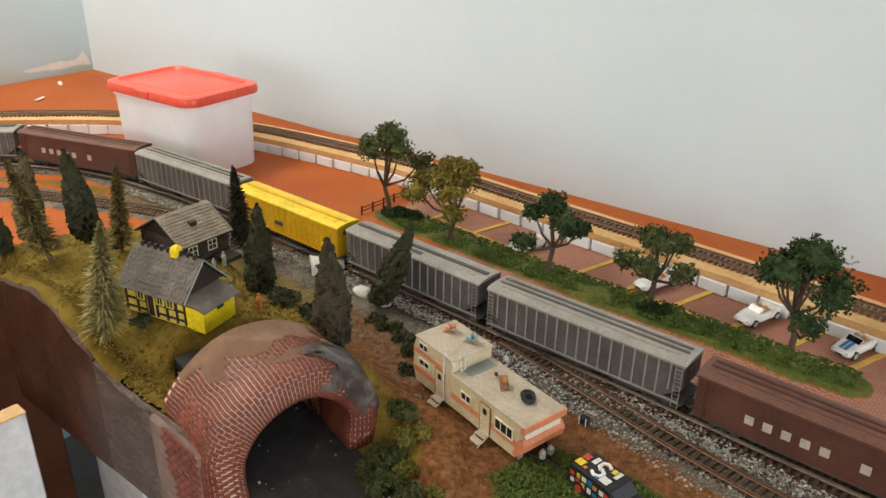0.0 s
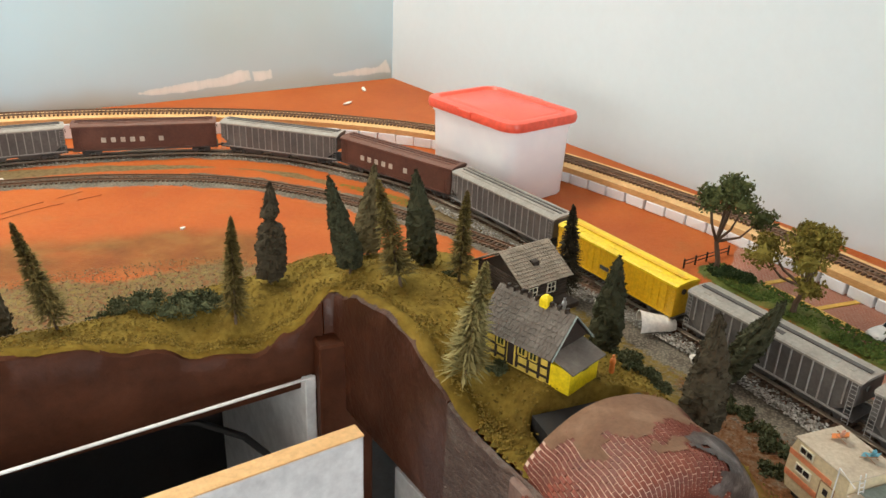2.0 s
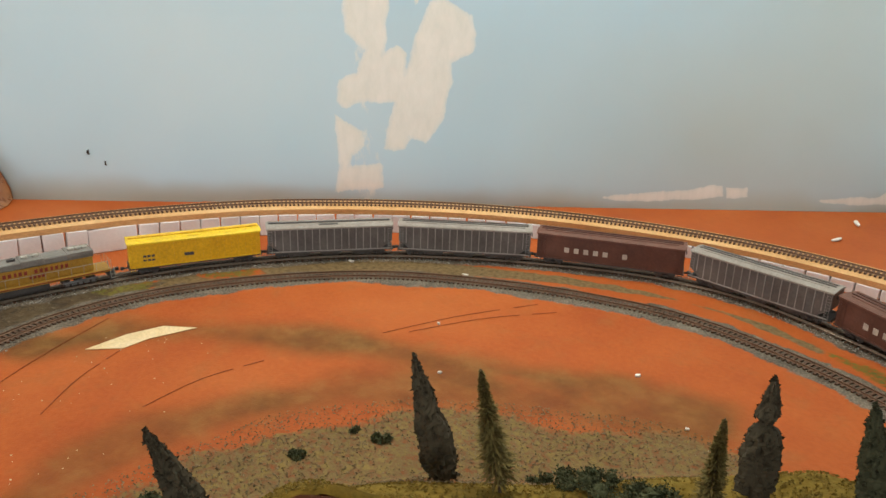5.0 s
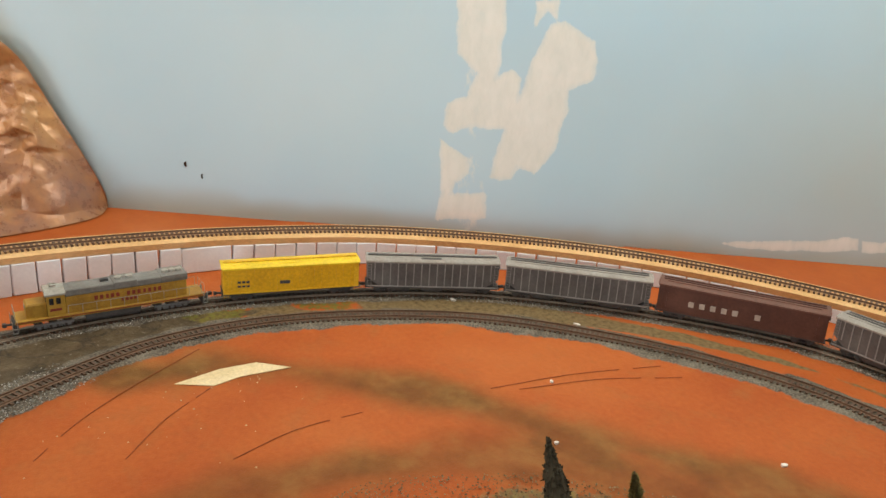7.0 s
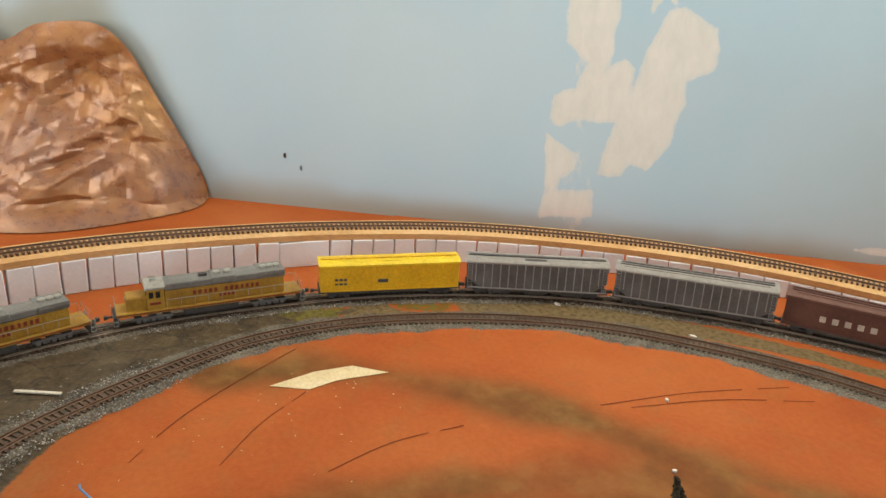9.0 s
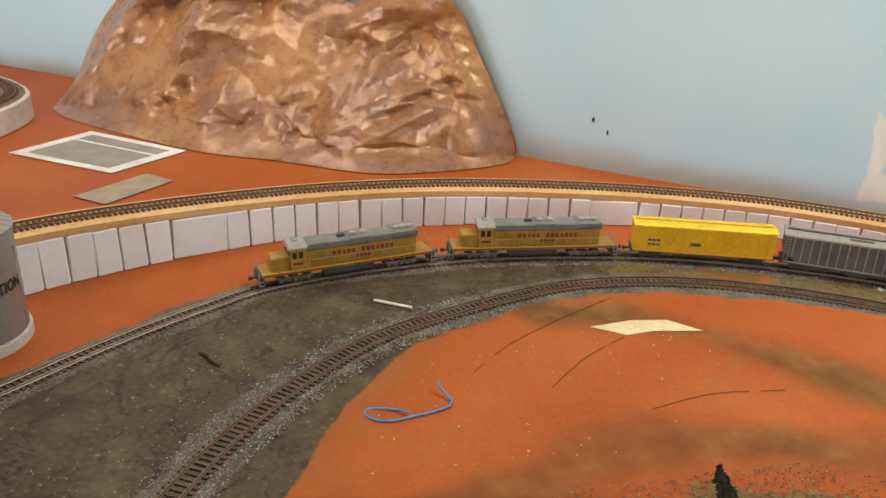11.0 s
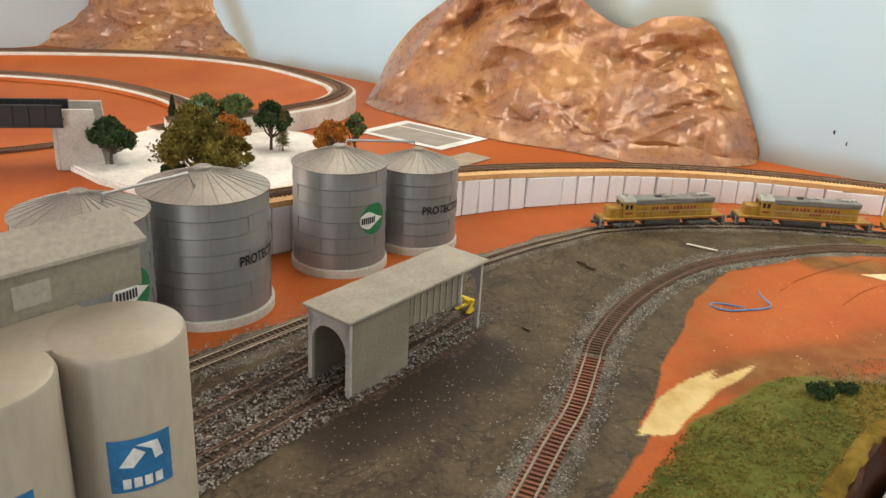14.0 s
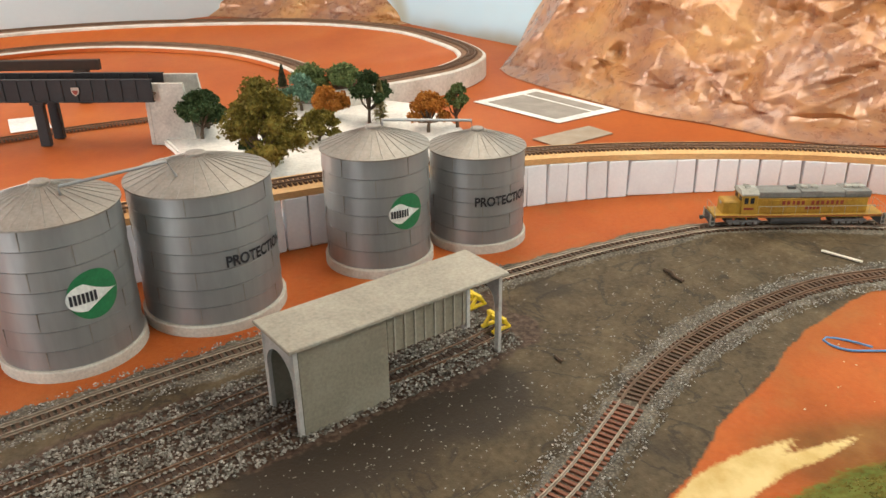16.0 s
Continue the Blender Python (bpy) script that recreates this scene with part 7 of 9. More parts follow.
scatter_stones("yard_specks", 900, in_outline([(-1.30, 0.10), (-1.05, 0.0), (-0.80, -0.12), (-0.45, -0.28), (-0.55, -0.45), (-0.80, -0.34), (-1.0, -0.18), (-1.2, -0.05)], lambda X, Y: X * 0 + 0.0014), 0.0010, M["stone"], "tiny pale specks scattered over the yard", 14)

M["fleck"] = leaf_material("fleck", (0.45, 0.32, 0.16), (0.62, 0.48, 0.28), (0.75, 0.66, 0.48))
scatter_stones("paint_flecks", 75, in_outline([(-0.87, 0.03), (-1.0, 0.10), (-1.12, 0.17), (-1.25, 0.30), (-1.28, 0.50), (-1.10, 0.60), (-1.0, 0.35), (-0.93, 0.2)], lambda X, Y: X * 0 + 0.0002), 0.0011, M["fleck"], "tiny cream flecks of chipped paint on red board", 15)


# ---- brick tunnel mouth ----
M["brick"] = surface("brick", (0.20, 0.052, 0.032), (0.12, 0.030, 0.021), (0.29, 0.085, 0.050), rough=0.55, big=60, small=500, by_object=0.3)
M["mortar"] = surface("mortar", (0.66, 0.48, 0.37), (0.42, 0.25, 0.17), (0.80, 0.68, 0.58), rough=0.75, big=30, small=300, blotch=0.9)
M["asphalt"] = surface("asphalt", (0.035, 0.034, 0.034), (0.022, 0.021, 0.021), (0.06, 0.058, 0.055), rough=0.8, big=40, small=260, relief=0.6)
M["dust"] = surface("dust", (0.19, 0.105, 0.062), (0.13, 0.068, 0.042), (0.27, 0.165, 0.105), rough=0.9, big=30, small=300, relief=0.5)
M["soot"] = surface("soot", (0.065, 0.052, 0.048), (0.028, 0.022, 0.020), (0.24, 0.21, 0.20), rough=0.34, big=55, small=260, relief=0.6, blotch=0.7)


def tunnel_mouth():
    """Local x runs across the opening, local y into the hill."""
    m = Matrix(((-0.786, -0.618, 0, -0.1035), (-0.618, 0.786, 0, 0.5065), (0, 0, 1, 0), (0, 0, 0, 1)))
    root = thing("tunnel_mouth", m, "red brick tunnel mouth with pale joints and sooty crown", "tunnel portal")
    iw, leg, top = 0.046, 0.030, 0.068

    def arch(t, grow):
        """Walk round the opening from foot to foot, t in 0..1; grow widens it."""
        w, h = iw + grow, top - leg + grow * 0.85
        ln = [leg + 0.02, 0.5 * math.pi * (w + h) * 0.98, leg + 0.02]
        s = t * sum(ln)
        if s < ln[0]:
            return Vector((w, 0, s - 0.02))
        if s < ln[0] + ln[1]:
            a = (s - ln[0]) / ln[1] * math.pi
            return Vector((w * math.cos(a), 0, leg + h * math.sin(a)))
        return Vector((-w, 0, leg - (s - ln[0] - ln[1])))

    # section: grow and depth, from the hill side over the crown and the face to the inside
    section = [(0.034, 0.085), (0.034, 0.060), (0.034, 0.036), (0.033, 0.014), (0.030, 0.004), (0.025, 0.0), (0.012, -0.002), (0.003, -0.0015), (0.0, 0.002), (0.0, 0.018), (0.001, 0.05), (0.001, 0.085)]
    sec = Line([(g, d) for g, d in section], 0.002)

    def skin(t, s, lift=0.0):
        g, d = sec.at(s)
        w = sec.way(s)
        n = Vector((w[1], -w[0]))  # outwards from the section
        if n.y * 1.0 > 0.6 and d > 0.01 and g > 0.02:
            n = -n
        p = arch(t, g)
        p.y = d
        p.x += 0.0022 * noise.noise(Vector((t * 7, s * 45, 1.5)))
        p.z += (0.0030 * noise.noise(Vector((t * 6, s * 40, 7.5)))) * (1 if p.z > 0.01 else 0)
        return p

    nt_, ns = 96, 56
    bm = bmesh.new()
    rows = [[bm.verts.new(skin(i / nt_, j / ns * sec.length)) for j in range(ns + 1)] for i in range(nt_ + 1)]
    for a, b in zip(rows, rows[1:]):
        for j in range(ns):
            bm.faces.new((a[j], a[j + 1], b[j + 1], b[j]))
    bmesh.ops.recalc_face_normals(bm, faces=bm.faces)
    shell = smooth(part("shell", bm, M["mortar"], root, "pale mortar bed of the brickwork"), 60)
    # bricks: courses stacked along the arch, bricks lying across it
    rest, singles = bmesh.new(), 0
    bl, bh = 0.0078, 0.0037
    rng = random.Random(4)
    s_in = sec.near(0.0, 0.03)
    plain = bpy.data.meshes.new("brick")
    bm1 = boxes((-bh * 0.41, bh * 0.41, -bl * 0.455, bl * 0.455, -0.0006, 0.0009))
    bm1.to_mesh(plain)
    bm1.free()
    plain.materials.append(M["brick"])

    def seat(t, s):
        """Place and axes on the skin: along the arch, across it, and outwards."""
        p = skin(t, s)
        ea = (skin(min(t + 0.012, 1), s) - skin(max(t - 0.012, 0), s)).normalized()
        es = (skin(t, min(s + 0.002, sec.length)) - skin(t, max(s - 0.002, 0))).normalized()
        n = ea.cross(es).normalized()
        g, d = sec.at(s)
        mid = Vector((0, p.y, 0.02))
        outwards = (p - mid) if d > 0.003 and g > 0.02 else (Vector((0, -1, 0)) if d < 0.004 else mid - p)
        return p, ea, n if n.dot(outwards) > 0 else -n

    courses = int(0.33 / bh)
    for i in range(courses):
        t = (i + 0.5) / courses
        for j in range(int((s_in + 0.02) / bl)):
            s = (j + 0.5 + 0.5 * (i % 2)) * bl
            if skin(t, s).z < -0.012:
                continue
            girth = (skin(min(t + 0.006, 1), s) - skin(max(t - 0.006, 0), s)).length / 0.012
            h = 0.41 * bh * girth / 0.33
            ends = [seat(t, s + k * bl * 0.455) for k in (-1, -0.5, 0, 0.5, 1)]
            if ends[0][2].dot(ends[4][2]) > 0.985 and sec.at(s)[1] < 0.05 and singles < 290:
                p, ea, n = ends[2]
                ey = n.cross(ea)
                k = Matrix.Identity(4)
                for r in range(3):
                    k[r][0], k[r][1], k[r][2], k[r][3] = ea[r] * girth / 0.33, ey[r], n[r], p[r]
                ob = new("brick", plain)
                ob.parent = shell
                ob.matrix_basis = k
                singles += 1
                continue
            ring = [[rest.verts.new(p + ea * (a * h) + n * z) for a, z in ((-1, -0.0006), (-1, 0.0005), (1, 0.0005), (1, -0.0006))] for p, ea, n in ends]
            for q0, q1 in zip(ring, ring[1:]):
                for c in range(3):
                    rest.faces.new((q0[c], q0[c + 1], q1[c + 1], q1[c]))
            rest.faces.new(ring[0])
            rest.faces.new(ring[4][::-1])
    bmesh.ops.recalc_face_normals(rest, faces=rest.faces)
    tagged(part("brickwork", rest, M["brick"], root), kind="stuff")
    # a worn skin of dust on the crown's back and a black smear of plaster over one shoulder
    def cover(name, mat, keep, lift, label):
        bm = bmesh.new()
        n1, n2 = 120, 70
        grid = {}
        for i in range(n1 + 1):
            for j in range(n2 + 1):
                t, s = i / n1, j / n2 * sec.length * 0.72
                p = skin(t, s)
                if keep(p, noise.noise(Vector((p.x * 55, p.y * 55, p.z * 55))) + 0.5 * noise.noise(p * 150)):
                    mid = Vector((0, max(p.y, 0.02), 0.02))
                    grid[i, j] = bm.verts.new(p + (p - mid).normalized() * lift * (1 + 0.5 * noise.noise(p * 200)))
        for (i, j) in list(grid):
            q = [(i, j), (i + 1, j), (i + 1, j + 1), (i, j + 1)]
            if all(k in grid for k in q):
                bm.faces.new([grid[k] for k in q])
        for v in [v for v in bm.verts if not v.link_faces]:
            bm.verts.remove(v)
        bmesh.ops.recalc_face_normals(bm, faces=bm.faces)
        return smooth(part(name, bm, mat, root, label), 60)

    cover("dust_skin", M["dust"], lambda p, n: p.z > 0.070 and p.y > 0.016 and 0.9 * n > 0.05 - (p.y - 0.034) * 22 - (p.z - 0.088) * 34, 0.0008, "brown dust over the crown")
    cover("plaster_smear", M["soot"], lambda p, n: p.x < -0.018 and p.z > 0.030 and p.y < 0.040 and n > -0.95 + abs(p.x + 0.058) * 13 + abs(p.z - 0.062) * 11, 0.0016, "grey-black plaster smear")
    bm = boxes((-iw - 0.004, iw + 0.004, -0.075, 0.118, -0.0012, 0.0012))
    part("road", bm, M["asphalt"], root, "black gritty asphalt roadway")
    # black sheets stand in for the darkness inside the tunnel
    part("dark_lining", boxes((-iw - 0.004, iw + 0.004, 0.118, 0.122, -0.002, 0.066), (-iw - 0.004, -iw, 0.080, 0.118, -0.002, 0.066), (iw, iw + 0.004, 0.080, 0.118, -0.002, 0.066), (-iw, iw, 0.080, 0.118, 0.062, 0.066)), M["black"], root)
    rubble = bmesh.new()
    for _ in range(48):
        x, y = rng.uniform(-iw, iw) * 0.9, rng.uniform(-0.10, 0.09)
        r = rng.uniform(0.0004, 0.0012) * (1.4 if abs(x) > 0.03 else 0.8)
        bmesh.ops.create_icosphere(rubble, subdivisions=1, radius=r, matrix=Matrix.Translation((x, y, 0.0012 + r * 0.4)))
    tagged(part("rubble", rubble, M["stone"], root), kind="stuff")
    return root


tunnel_mouth()

M["flank"] = surface("flank", (0.20, 0.125, 0.10), (0.13, 0.07, 0.052), (0.30, 0.215, 0.18), rough=0.6, big=40, small=240, relief=0.5)
# the brick flank that faces the aisle, running on down past the board
def flank_wall():
    a, b = Vector((-0.2215, 0.5185)), Vector((-0.1685, 0.4665))
    d = (b - a).normalized()
    m = Matrix.Translation((a.x, a.y, 0)) @ Matrix.Rotation(math.atan2(d.y, d.x), 4, "Z")
    L = (b - a).length
    root = thing("brick_flank", m, "worn red brick wall below the tunnel's crown", "brick wall", kind="structure")
    bm = boxes((0.0, L, -0.0042, 0.004, -0.06, 0.050), bevel=0.003)
    bed = part("mortar_bed", bm, M["flank"], root)
    rng = random.Random(8)
    plain = bpy.data.meshes.new("brick")
    bm1 = boxes((-0.0034, 0.0034, -0.0006, 0.0008, -0.0015, 0.0015))
    bm1.to_mesh(plain)
    bm1.free()
    plain.materials.append(M["brick"])
    for i in range(29):
        z = -0.057 + i * 0.0038
        for j in range(13):
            x = 0.004 + j * 0.0078 + 0.0039 * (i % 2)
            worn = noise.noise(Vector((x * 30, z * 30, 3))) > (x - 0.030) * 16
            if x > L - 0.001 or worn or rng.random() < 0.02:
                continue
            ob = new("brick", plain)
            ob.parent = bed
            ob.location = (x, -0.0046, z)
    return root


flank_wall()


# ---- houses ----
M["shingle"] = surface("shingle", (0.115, 0.10, 0.085), (0.07, 0.06, 0.05), (0.18, 0.16, 0.14), rough=0.85, big=60, small=420, by_object=0.35)
M["shingle_pale"] = surface("shingle_pale", (0.21, 0.175, 0.135), (0.13, 0.11, 0.085), (0.30, 0.26, 0.20), rough=0.85, big=60, small=420, by_object=0.25)
M["yellow_wall"] = surface("yellow_wall", (0.66, 0.50, 0.09), rough=0.6, big=50, small=400)
M["yellow_bright"] = surface("yellow_bright", (0.80, 0.60, 0.01), rough=0.5, big=50, small=400)
M["timber"] = surface("timber", (0.028, 0.018, 0.013), rough=0.7, big=80, small=500)
M["log"] = surface("log", (0.045, 0.030, 0.022), (0.03, 0.02, 0.014), (0.07, 0.048, 0.035), rough=0.75, big=60, small=500)
M["cream"] = surface("cream", (0.70, 0.66, 0.52), rough=0.55, big=60, small=400)
M["teal_trim"] = surface("teal_trim", (0.22, 0.27, 0.25), rough=0.6, big=60, small=400)
M["green_glass"] = surface("green_glass", (0.02, 0.035, 0.018), rough=0.2, big=60, small=300, relief=0)


def shingles(parent, u0, u1, e, r, mat, rows, over, seed):
    """Shingle courses on one roof slope: u along the ridge, from eave e to ridge r, both (y, z)."""
    rng = random.Random(seed)
    base = Vector((0, e[0], e[1]))
    up = Vector((0, r[0] - e[0], r[1] - e[1]))
    ln = up.length
    up.normalize()
    n = Vector((0, -up.z, up.y)) if up.y > 0 else Vector((0, up.z, -up.y))
    if n.z < 0:
        n = -n
    bm = bmesh.new()
    h = ln / rows
    for k in range(rows):
        u = u0 - over
        while u < u1 + over:
            w = rng.uniform(0.0024, 0.0042)
            w = min(w, u1 + over - u)
            lo = base + up * (k * h - 0.0006 - rng.uniform(0, 0.0006)) + n * (0.0009 + rng.uniform(0, 0.0004))
            hi = base + up * ((k + 1) * h + 0.0004) + n * 0.0003
            q = [lo + Vector((u, 0, 0)), lo + Vector((u + w * 0.93, 0, 0)), hi + Vector((u + w * 0.93, 0, 0)), hi + Vector((u, 0, 0))]
            top = [bm.verts.new(v + n * 0.0003) for v in q]
            bot = [bm.verts.new(v - n * 0.0004) for v in q]
            bm.faces.new(top)
            for i in range(4):
                bm.faces.new((bot[i], bot[(i + 1) % 4], top[(i + 1) % 4], top[i]))
            u += w
    bmesh.ops.recalc_face_normals(bm, faces=bm.faces)
    return tagged(part("shingles", bm, mat, parent), kind="stuff")


def gable_shell(L, D, eave, ridge):
    """Walls with gables: x along the ridge, y depth."""
    bm = bmesh.new()
    prof = [(0, -0.006), (D, -0.006), (D, eave), (D / 2, ridge), (0, eave)]
    lo = [bm.verts.new((0, y, z)) for y, z in prof]
    hi = [bm.verts.new((L, y, z)) for y, z in prof]
    bm.faces.new(lo[::-1]), bm.faces.new(hi)
    for i in range(5):
        bm.faces.new((lo[i], lo[(i + 1) % 5], hi[(i + 1) % 5], hi[i]))
    bmesh.ops.recalc_face_normals(bm, faces=bm.faces)
    return bm


def roof_slab(L, e, r, over, t=0.0012):
    bm = bmesh.new()
    pts = [(-over, *e), (L + over, *e), (L + over, *r), (-over, *r)]
    top = [bm.verts.new((x, y, z + t)) for x, y, z in pts]
    bot = [bm.verts.new((x, y, z)) for x, y, z in pts]
    bm.faces.new(top), bm.faces.new(bot[::-1])
    for i in range(4):
        bm.faces.new((bot[i], bot[(i + 1) % 4], top[(i + 1) % 4], top[i]))
    bmesh.ops.recalc_face_normals(bm, faces=bm.faces)
    return bm


def framed_window(root, x0, x1, z0, z1, y=-0.0004, frame=None, glass=None, bars_=1):
    """A window in the front wall: frame, glass and glazing bars."""
    f, t = frame or M["cream"], 0.0009
    fr = part("window", boxes((x0, x1, y - 0.0012, y, z0, z0 + t), (x0, x1, y - 0.0012, y, z1 - t, z1), (x0, x0 + t, y - 0.00115, y, z0 + t, z1 - t), (x1 - t, x1, y - 0.00115, y, z0 + t, z1 - t)), f, root)
    part("pane", boxes((x0 + t, x1 - t, y - 0.0004, y + 0.0002, z0 + t, z1 - t)), glass or M["glass_dark"], fr)
    for k in range(bars_):
        x = x0 + (x1 - x0) * (k + 1) / (bars_ + 1)
        part("glazing_bar", boxes((x - 0.0003, x + 0.0003, y - 0.0009, y - 0.0003, z0 + t, z1 - t)), f, fr)
    return fr


def yellow_house():
    a = Vector((0.89, -0.455, 0))
    m = Matrix.Translation((-0.273, 0.627, 0.087)) @ Matrix.Rotation(math.atan2(a.y, a.x), 4, "Z")
    root = thing("half_timbered_house", m, "yellow half-timbered model house with grey shingle roof", "model house")
    L, D, E, R = 0.070, 0.046, 0.0235, 0.047
    part("wall", gable_shell(L, D, E, R), M["yellow_wall"], root, "yellow rendered wall panels")
    part("gable", prism([(0, 0), (D + 0.002, 0), (D / 2 + 0.001, R - E)], 0, 0.001), M["timber"], root, "dark boarded gable").matrix_basis = Matrix(((0, 0, 1, L + 0.0003), (1, 0, 0, -0.001), (0, 1, 0, E), (0, 0, 0, 1)))
    for x in (0.0, 0.0135, 0.0245, 0.036, 0.0475, 0.0585, L - 0.002):
        part("timber_post", boxes((x, x + 0.0019, -0.0013, -0.0001, -0.004, E - 0.0002)), M["timber"], root)
    for z in (-0.001, 0.0075, E - 0.0024):
        part("timber_rail", boxes((0.0, L, -0.0011, -0.00015, z, z + 0.0018)), M["timber"], root)
    for x in (0.0158, 0.0383, 0.0497):
        framed_window(root, x, x + 0.0082, 0.0098, 0.0208, -0.0013, M["yellow_wall"], M["green_glass"], 1)
    door = part("door", boxes((0.0267, 0.0355, -0.0016, -0.0003, -0.003, 0.0205)), M["yellow_wall"], root, "dark door in a pale frame")
    part("leaf", boxes((0.0279, 0.0343, -0.0020, -0.0014, -0.003, 0.0194)), M["timber"], door)
    for sgn, e in ((0, (-0.006, E - 0.004)), (1, (D + 0.006, E - 0.004))):
        slope = part("roof_slope", roof_slab(L, e, (D / 2, R + 0.0015), 0.004), M["timber"], root, "grey shingled roof slope")
        shingles(slope, 0, L, (e[0], e[1] + 0.0012), (D / 2, R + 0.0027), M["shingle"], 9, 0.004, 5 + sgn)
    for k in range(9):
        part("ridge_peg", boxes((0.004 + k * 0.0075, 0.0062 + k * 0.0075, D / 2 - 0.002, D / 2 + 0.002, R + 0.001, R + 0.0062)), M["timber"], root)
    barge = part("bargeboard", tube([(L + 0.0045, -0.006, E - 0.0035), (L + 0.0045, D / 2, R + 0.003), (L + 0.0045, D + 0.006, E - 0.0035)], 0.0009, 4), M["teal_trim"], root, "grey-green verge board")
    ch = part("chimney", loft([(rounded(0.0085, 0.0085, 0.001, 2), R - 0.005), (rounded(0.0085, 0.0085, 0.001, 2), R + 0.006), (rounded(0.0072, 0.0072, 0.001, 2), R + 0.0085), (rounded(0.0032, 0.0032, 0.001, 2), R + 0.0105)]), M["yellow_bright"], root, "bright yellow chimney")
    ch.location = (0.044, D / 2, 0)
    # lean-to on the gable end
    ann = part("lean_to", loft([([(L + 0.0006, -0.001), (L + 0.020, -0.001), (L + 0.020, 0.038), (L + 0.0006, 0.038)], -0.006), ([(L + 0.0006, -0.001), (L + 0.020, -0.001), (L + 0.020, 0.038), (L + 0.0006, 0.038)], 0.0155)]), M["yellow_bright"], root, "bright yellow lean-to extension")
    bm = bmesh.new()
    for z in (0.0, 0.0012):
        for x, y, zz in ((L + 0.0006, -0.004, 0.022), (L + 0.024, -0.004, 0.0150), (L + 0.024, 0.042, 0.0150), (L + 0.0006, 0.042, 0.022)):
            bm.verts.new((x, y, zz + z))
    bm.verts.ensure_lookup_table()
    v = bm.verts
    for q in ((3, 2, 1, 0), (4, 5, 6, 7), (0, 1, 5, 4), (1, 2, 6, 5), (2, 3, 7, 6), (3, 0, 4, 7)):
        bm.faces.new([v[i] for i in q])
    part("lean_to_roof", bm, M["shingle"], ann)
    part("small_window", boxes((L + 0.0198, L + 0.0205, 0.016, 0.024, 0.0095, 0.0135)), M["green_glass"], ann)
    return root


yellow_house()


def log_house():
    d = Vector((0.61, 0.79, 0)).normalized()
    w = Vector((d.y, -d.x, 0))
    # local x along the right-hand wall, local y away to the other side
    m = Matrix.Translation((-0.264, 0.757, 0.058)) @ Matrix.Rotation(math.atan2(d.y, d.x), 4, "Z")
    root = thing("log_house", m, "dark log cabin with a weathered shingle roof", "model house")
    L, D, E, R = 0.056, 0.066, 0.026, 0.046
    part("wall", gable_shell(L, D, E, R), M["timber"], root)
    for side_y in (-0.0012,):
        for k in range(8):
            part("log", tube([(-0.003, side_y + 0.0005, 0.001 + k * 0.0033), (L + 0.003, side_y + 0.0005, 0.001 + k * 0.0033)], 0.0018, 6), M["log"], root)
    for k in range(8):
        part("log", tube([(-0.0005, -0.003, 0.0025 + k * 0.0033), (-0.0005, D + 0.003, 0.0025 + k * 0.0033)], 0.0018, 6), M["log"], root)
    for x in (0.006, 0.031):
        framed_window(root, x, x + 0.0115, 0.0085, 0.0205, -0.0026, M["cream"], None, 1)
        part("cross_bar", boxes((x, x + 0.0115, -0.0036, -0.0029, 0.0142, 0.0149)), M["cream"], root)
    for sgn, e in ((0, (-0.007, E - 0.003)), (1, (D + 0.007, E - 0.003))):
        slope = part("roof_slope", roof_slab(L, e, (D / 2, R + 0.0015), 0.006), M["timber"], root, "pale weathered shingle slope")
        shingles(slope, 0, L, (e[0], e[1] + 0.0012), (D / 2, R + 0.0027), M["shingle_pale"], 11, 0.006, 15 + sgn)
    part("roof_hatch", boxes((0.022, 0.030, 0.010, 0.017, 0.032, 0.0405), bevel=0.0004), M["timber"], root, "small dark roof hatch")
    part("step", boxes((0.036, 0.058, -0.024, -0.003, -0.004, 0.002), bevel=0.0006), M["log"], root, "low wooden step")
    return root


log_house()


def doll(x, y, z, h, mat, label, seated=0.0, turn=0.0):
    """A plain toy figure, one lump with a head."""
    bm = lathe([(h * 0.12, 0), (h * 0.14, h * 0.1), (h * 0.12, h * 0.45), (h * 0.16, h * 0.6), (h * 0.13, h * 0.78), (h * 0.05, h * 0.82), (h * 0.085, h * 0.9), (h * 0.06, h * 0.99), (0.0002, h)], 8)
    ob = part("toy_figure", bm, mat)
    ob.matrix_world = Matrix.Translation((x, y, z)) @ Matrix.Rotation(turn, 4, "Z") @ Matrix.Rotation(seated, 4, "X")
    smooth(ob, 60)
    return tagged(ob, label, "toy figure", "toy figures")


M["toy_blue"] = surface("toy_blue", (0.10, 0.32, 0.42), rough=0.5, big=80, small=400)
M["toy_red"] = surface("toy_red", (0.50, 0.06, 0.03), rough=0.5, big=80, small=400)
M["toy_orange"] = surface("toy_orange", (0.62, 0.20, 0.05), rough=0.5, big=80, small=400)
M["toy_pink"] = surface("toy_pink", (0.55, 0.28, 0.20), rough=0.5, big=80, small=400)
M["toy_grey"] = surface("toy_grey", (0.35, 0.36, 0.37), rough=0.5, big=80, small=400)
doll(-0.172, 0.606, on_hill(-0.172, 0.606), 0.020, M["toy_red"], "tiny red toy figure beside the lean-to")
doll(-0.165, 0.665, on_hill(-0.165, 0.665), 0.018, M["toy_orange"], "tiny orange toy figure on the path")
doll(-0.187, 0.655, on_hill(-0.187, 0.655) + 0.006, 0.019, M["toy_blue"], "tiny blue toy figure behind the house")
doll(-0.222, 0.762, on_hill(-0.222, 0.762), 0.017, M["toy_grey"], "tiny grey toy figure beside the cabin")
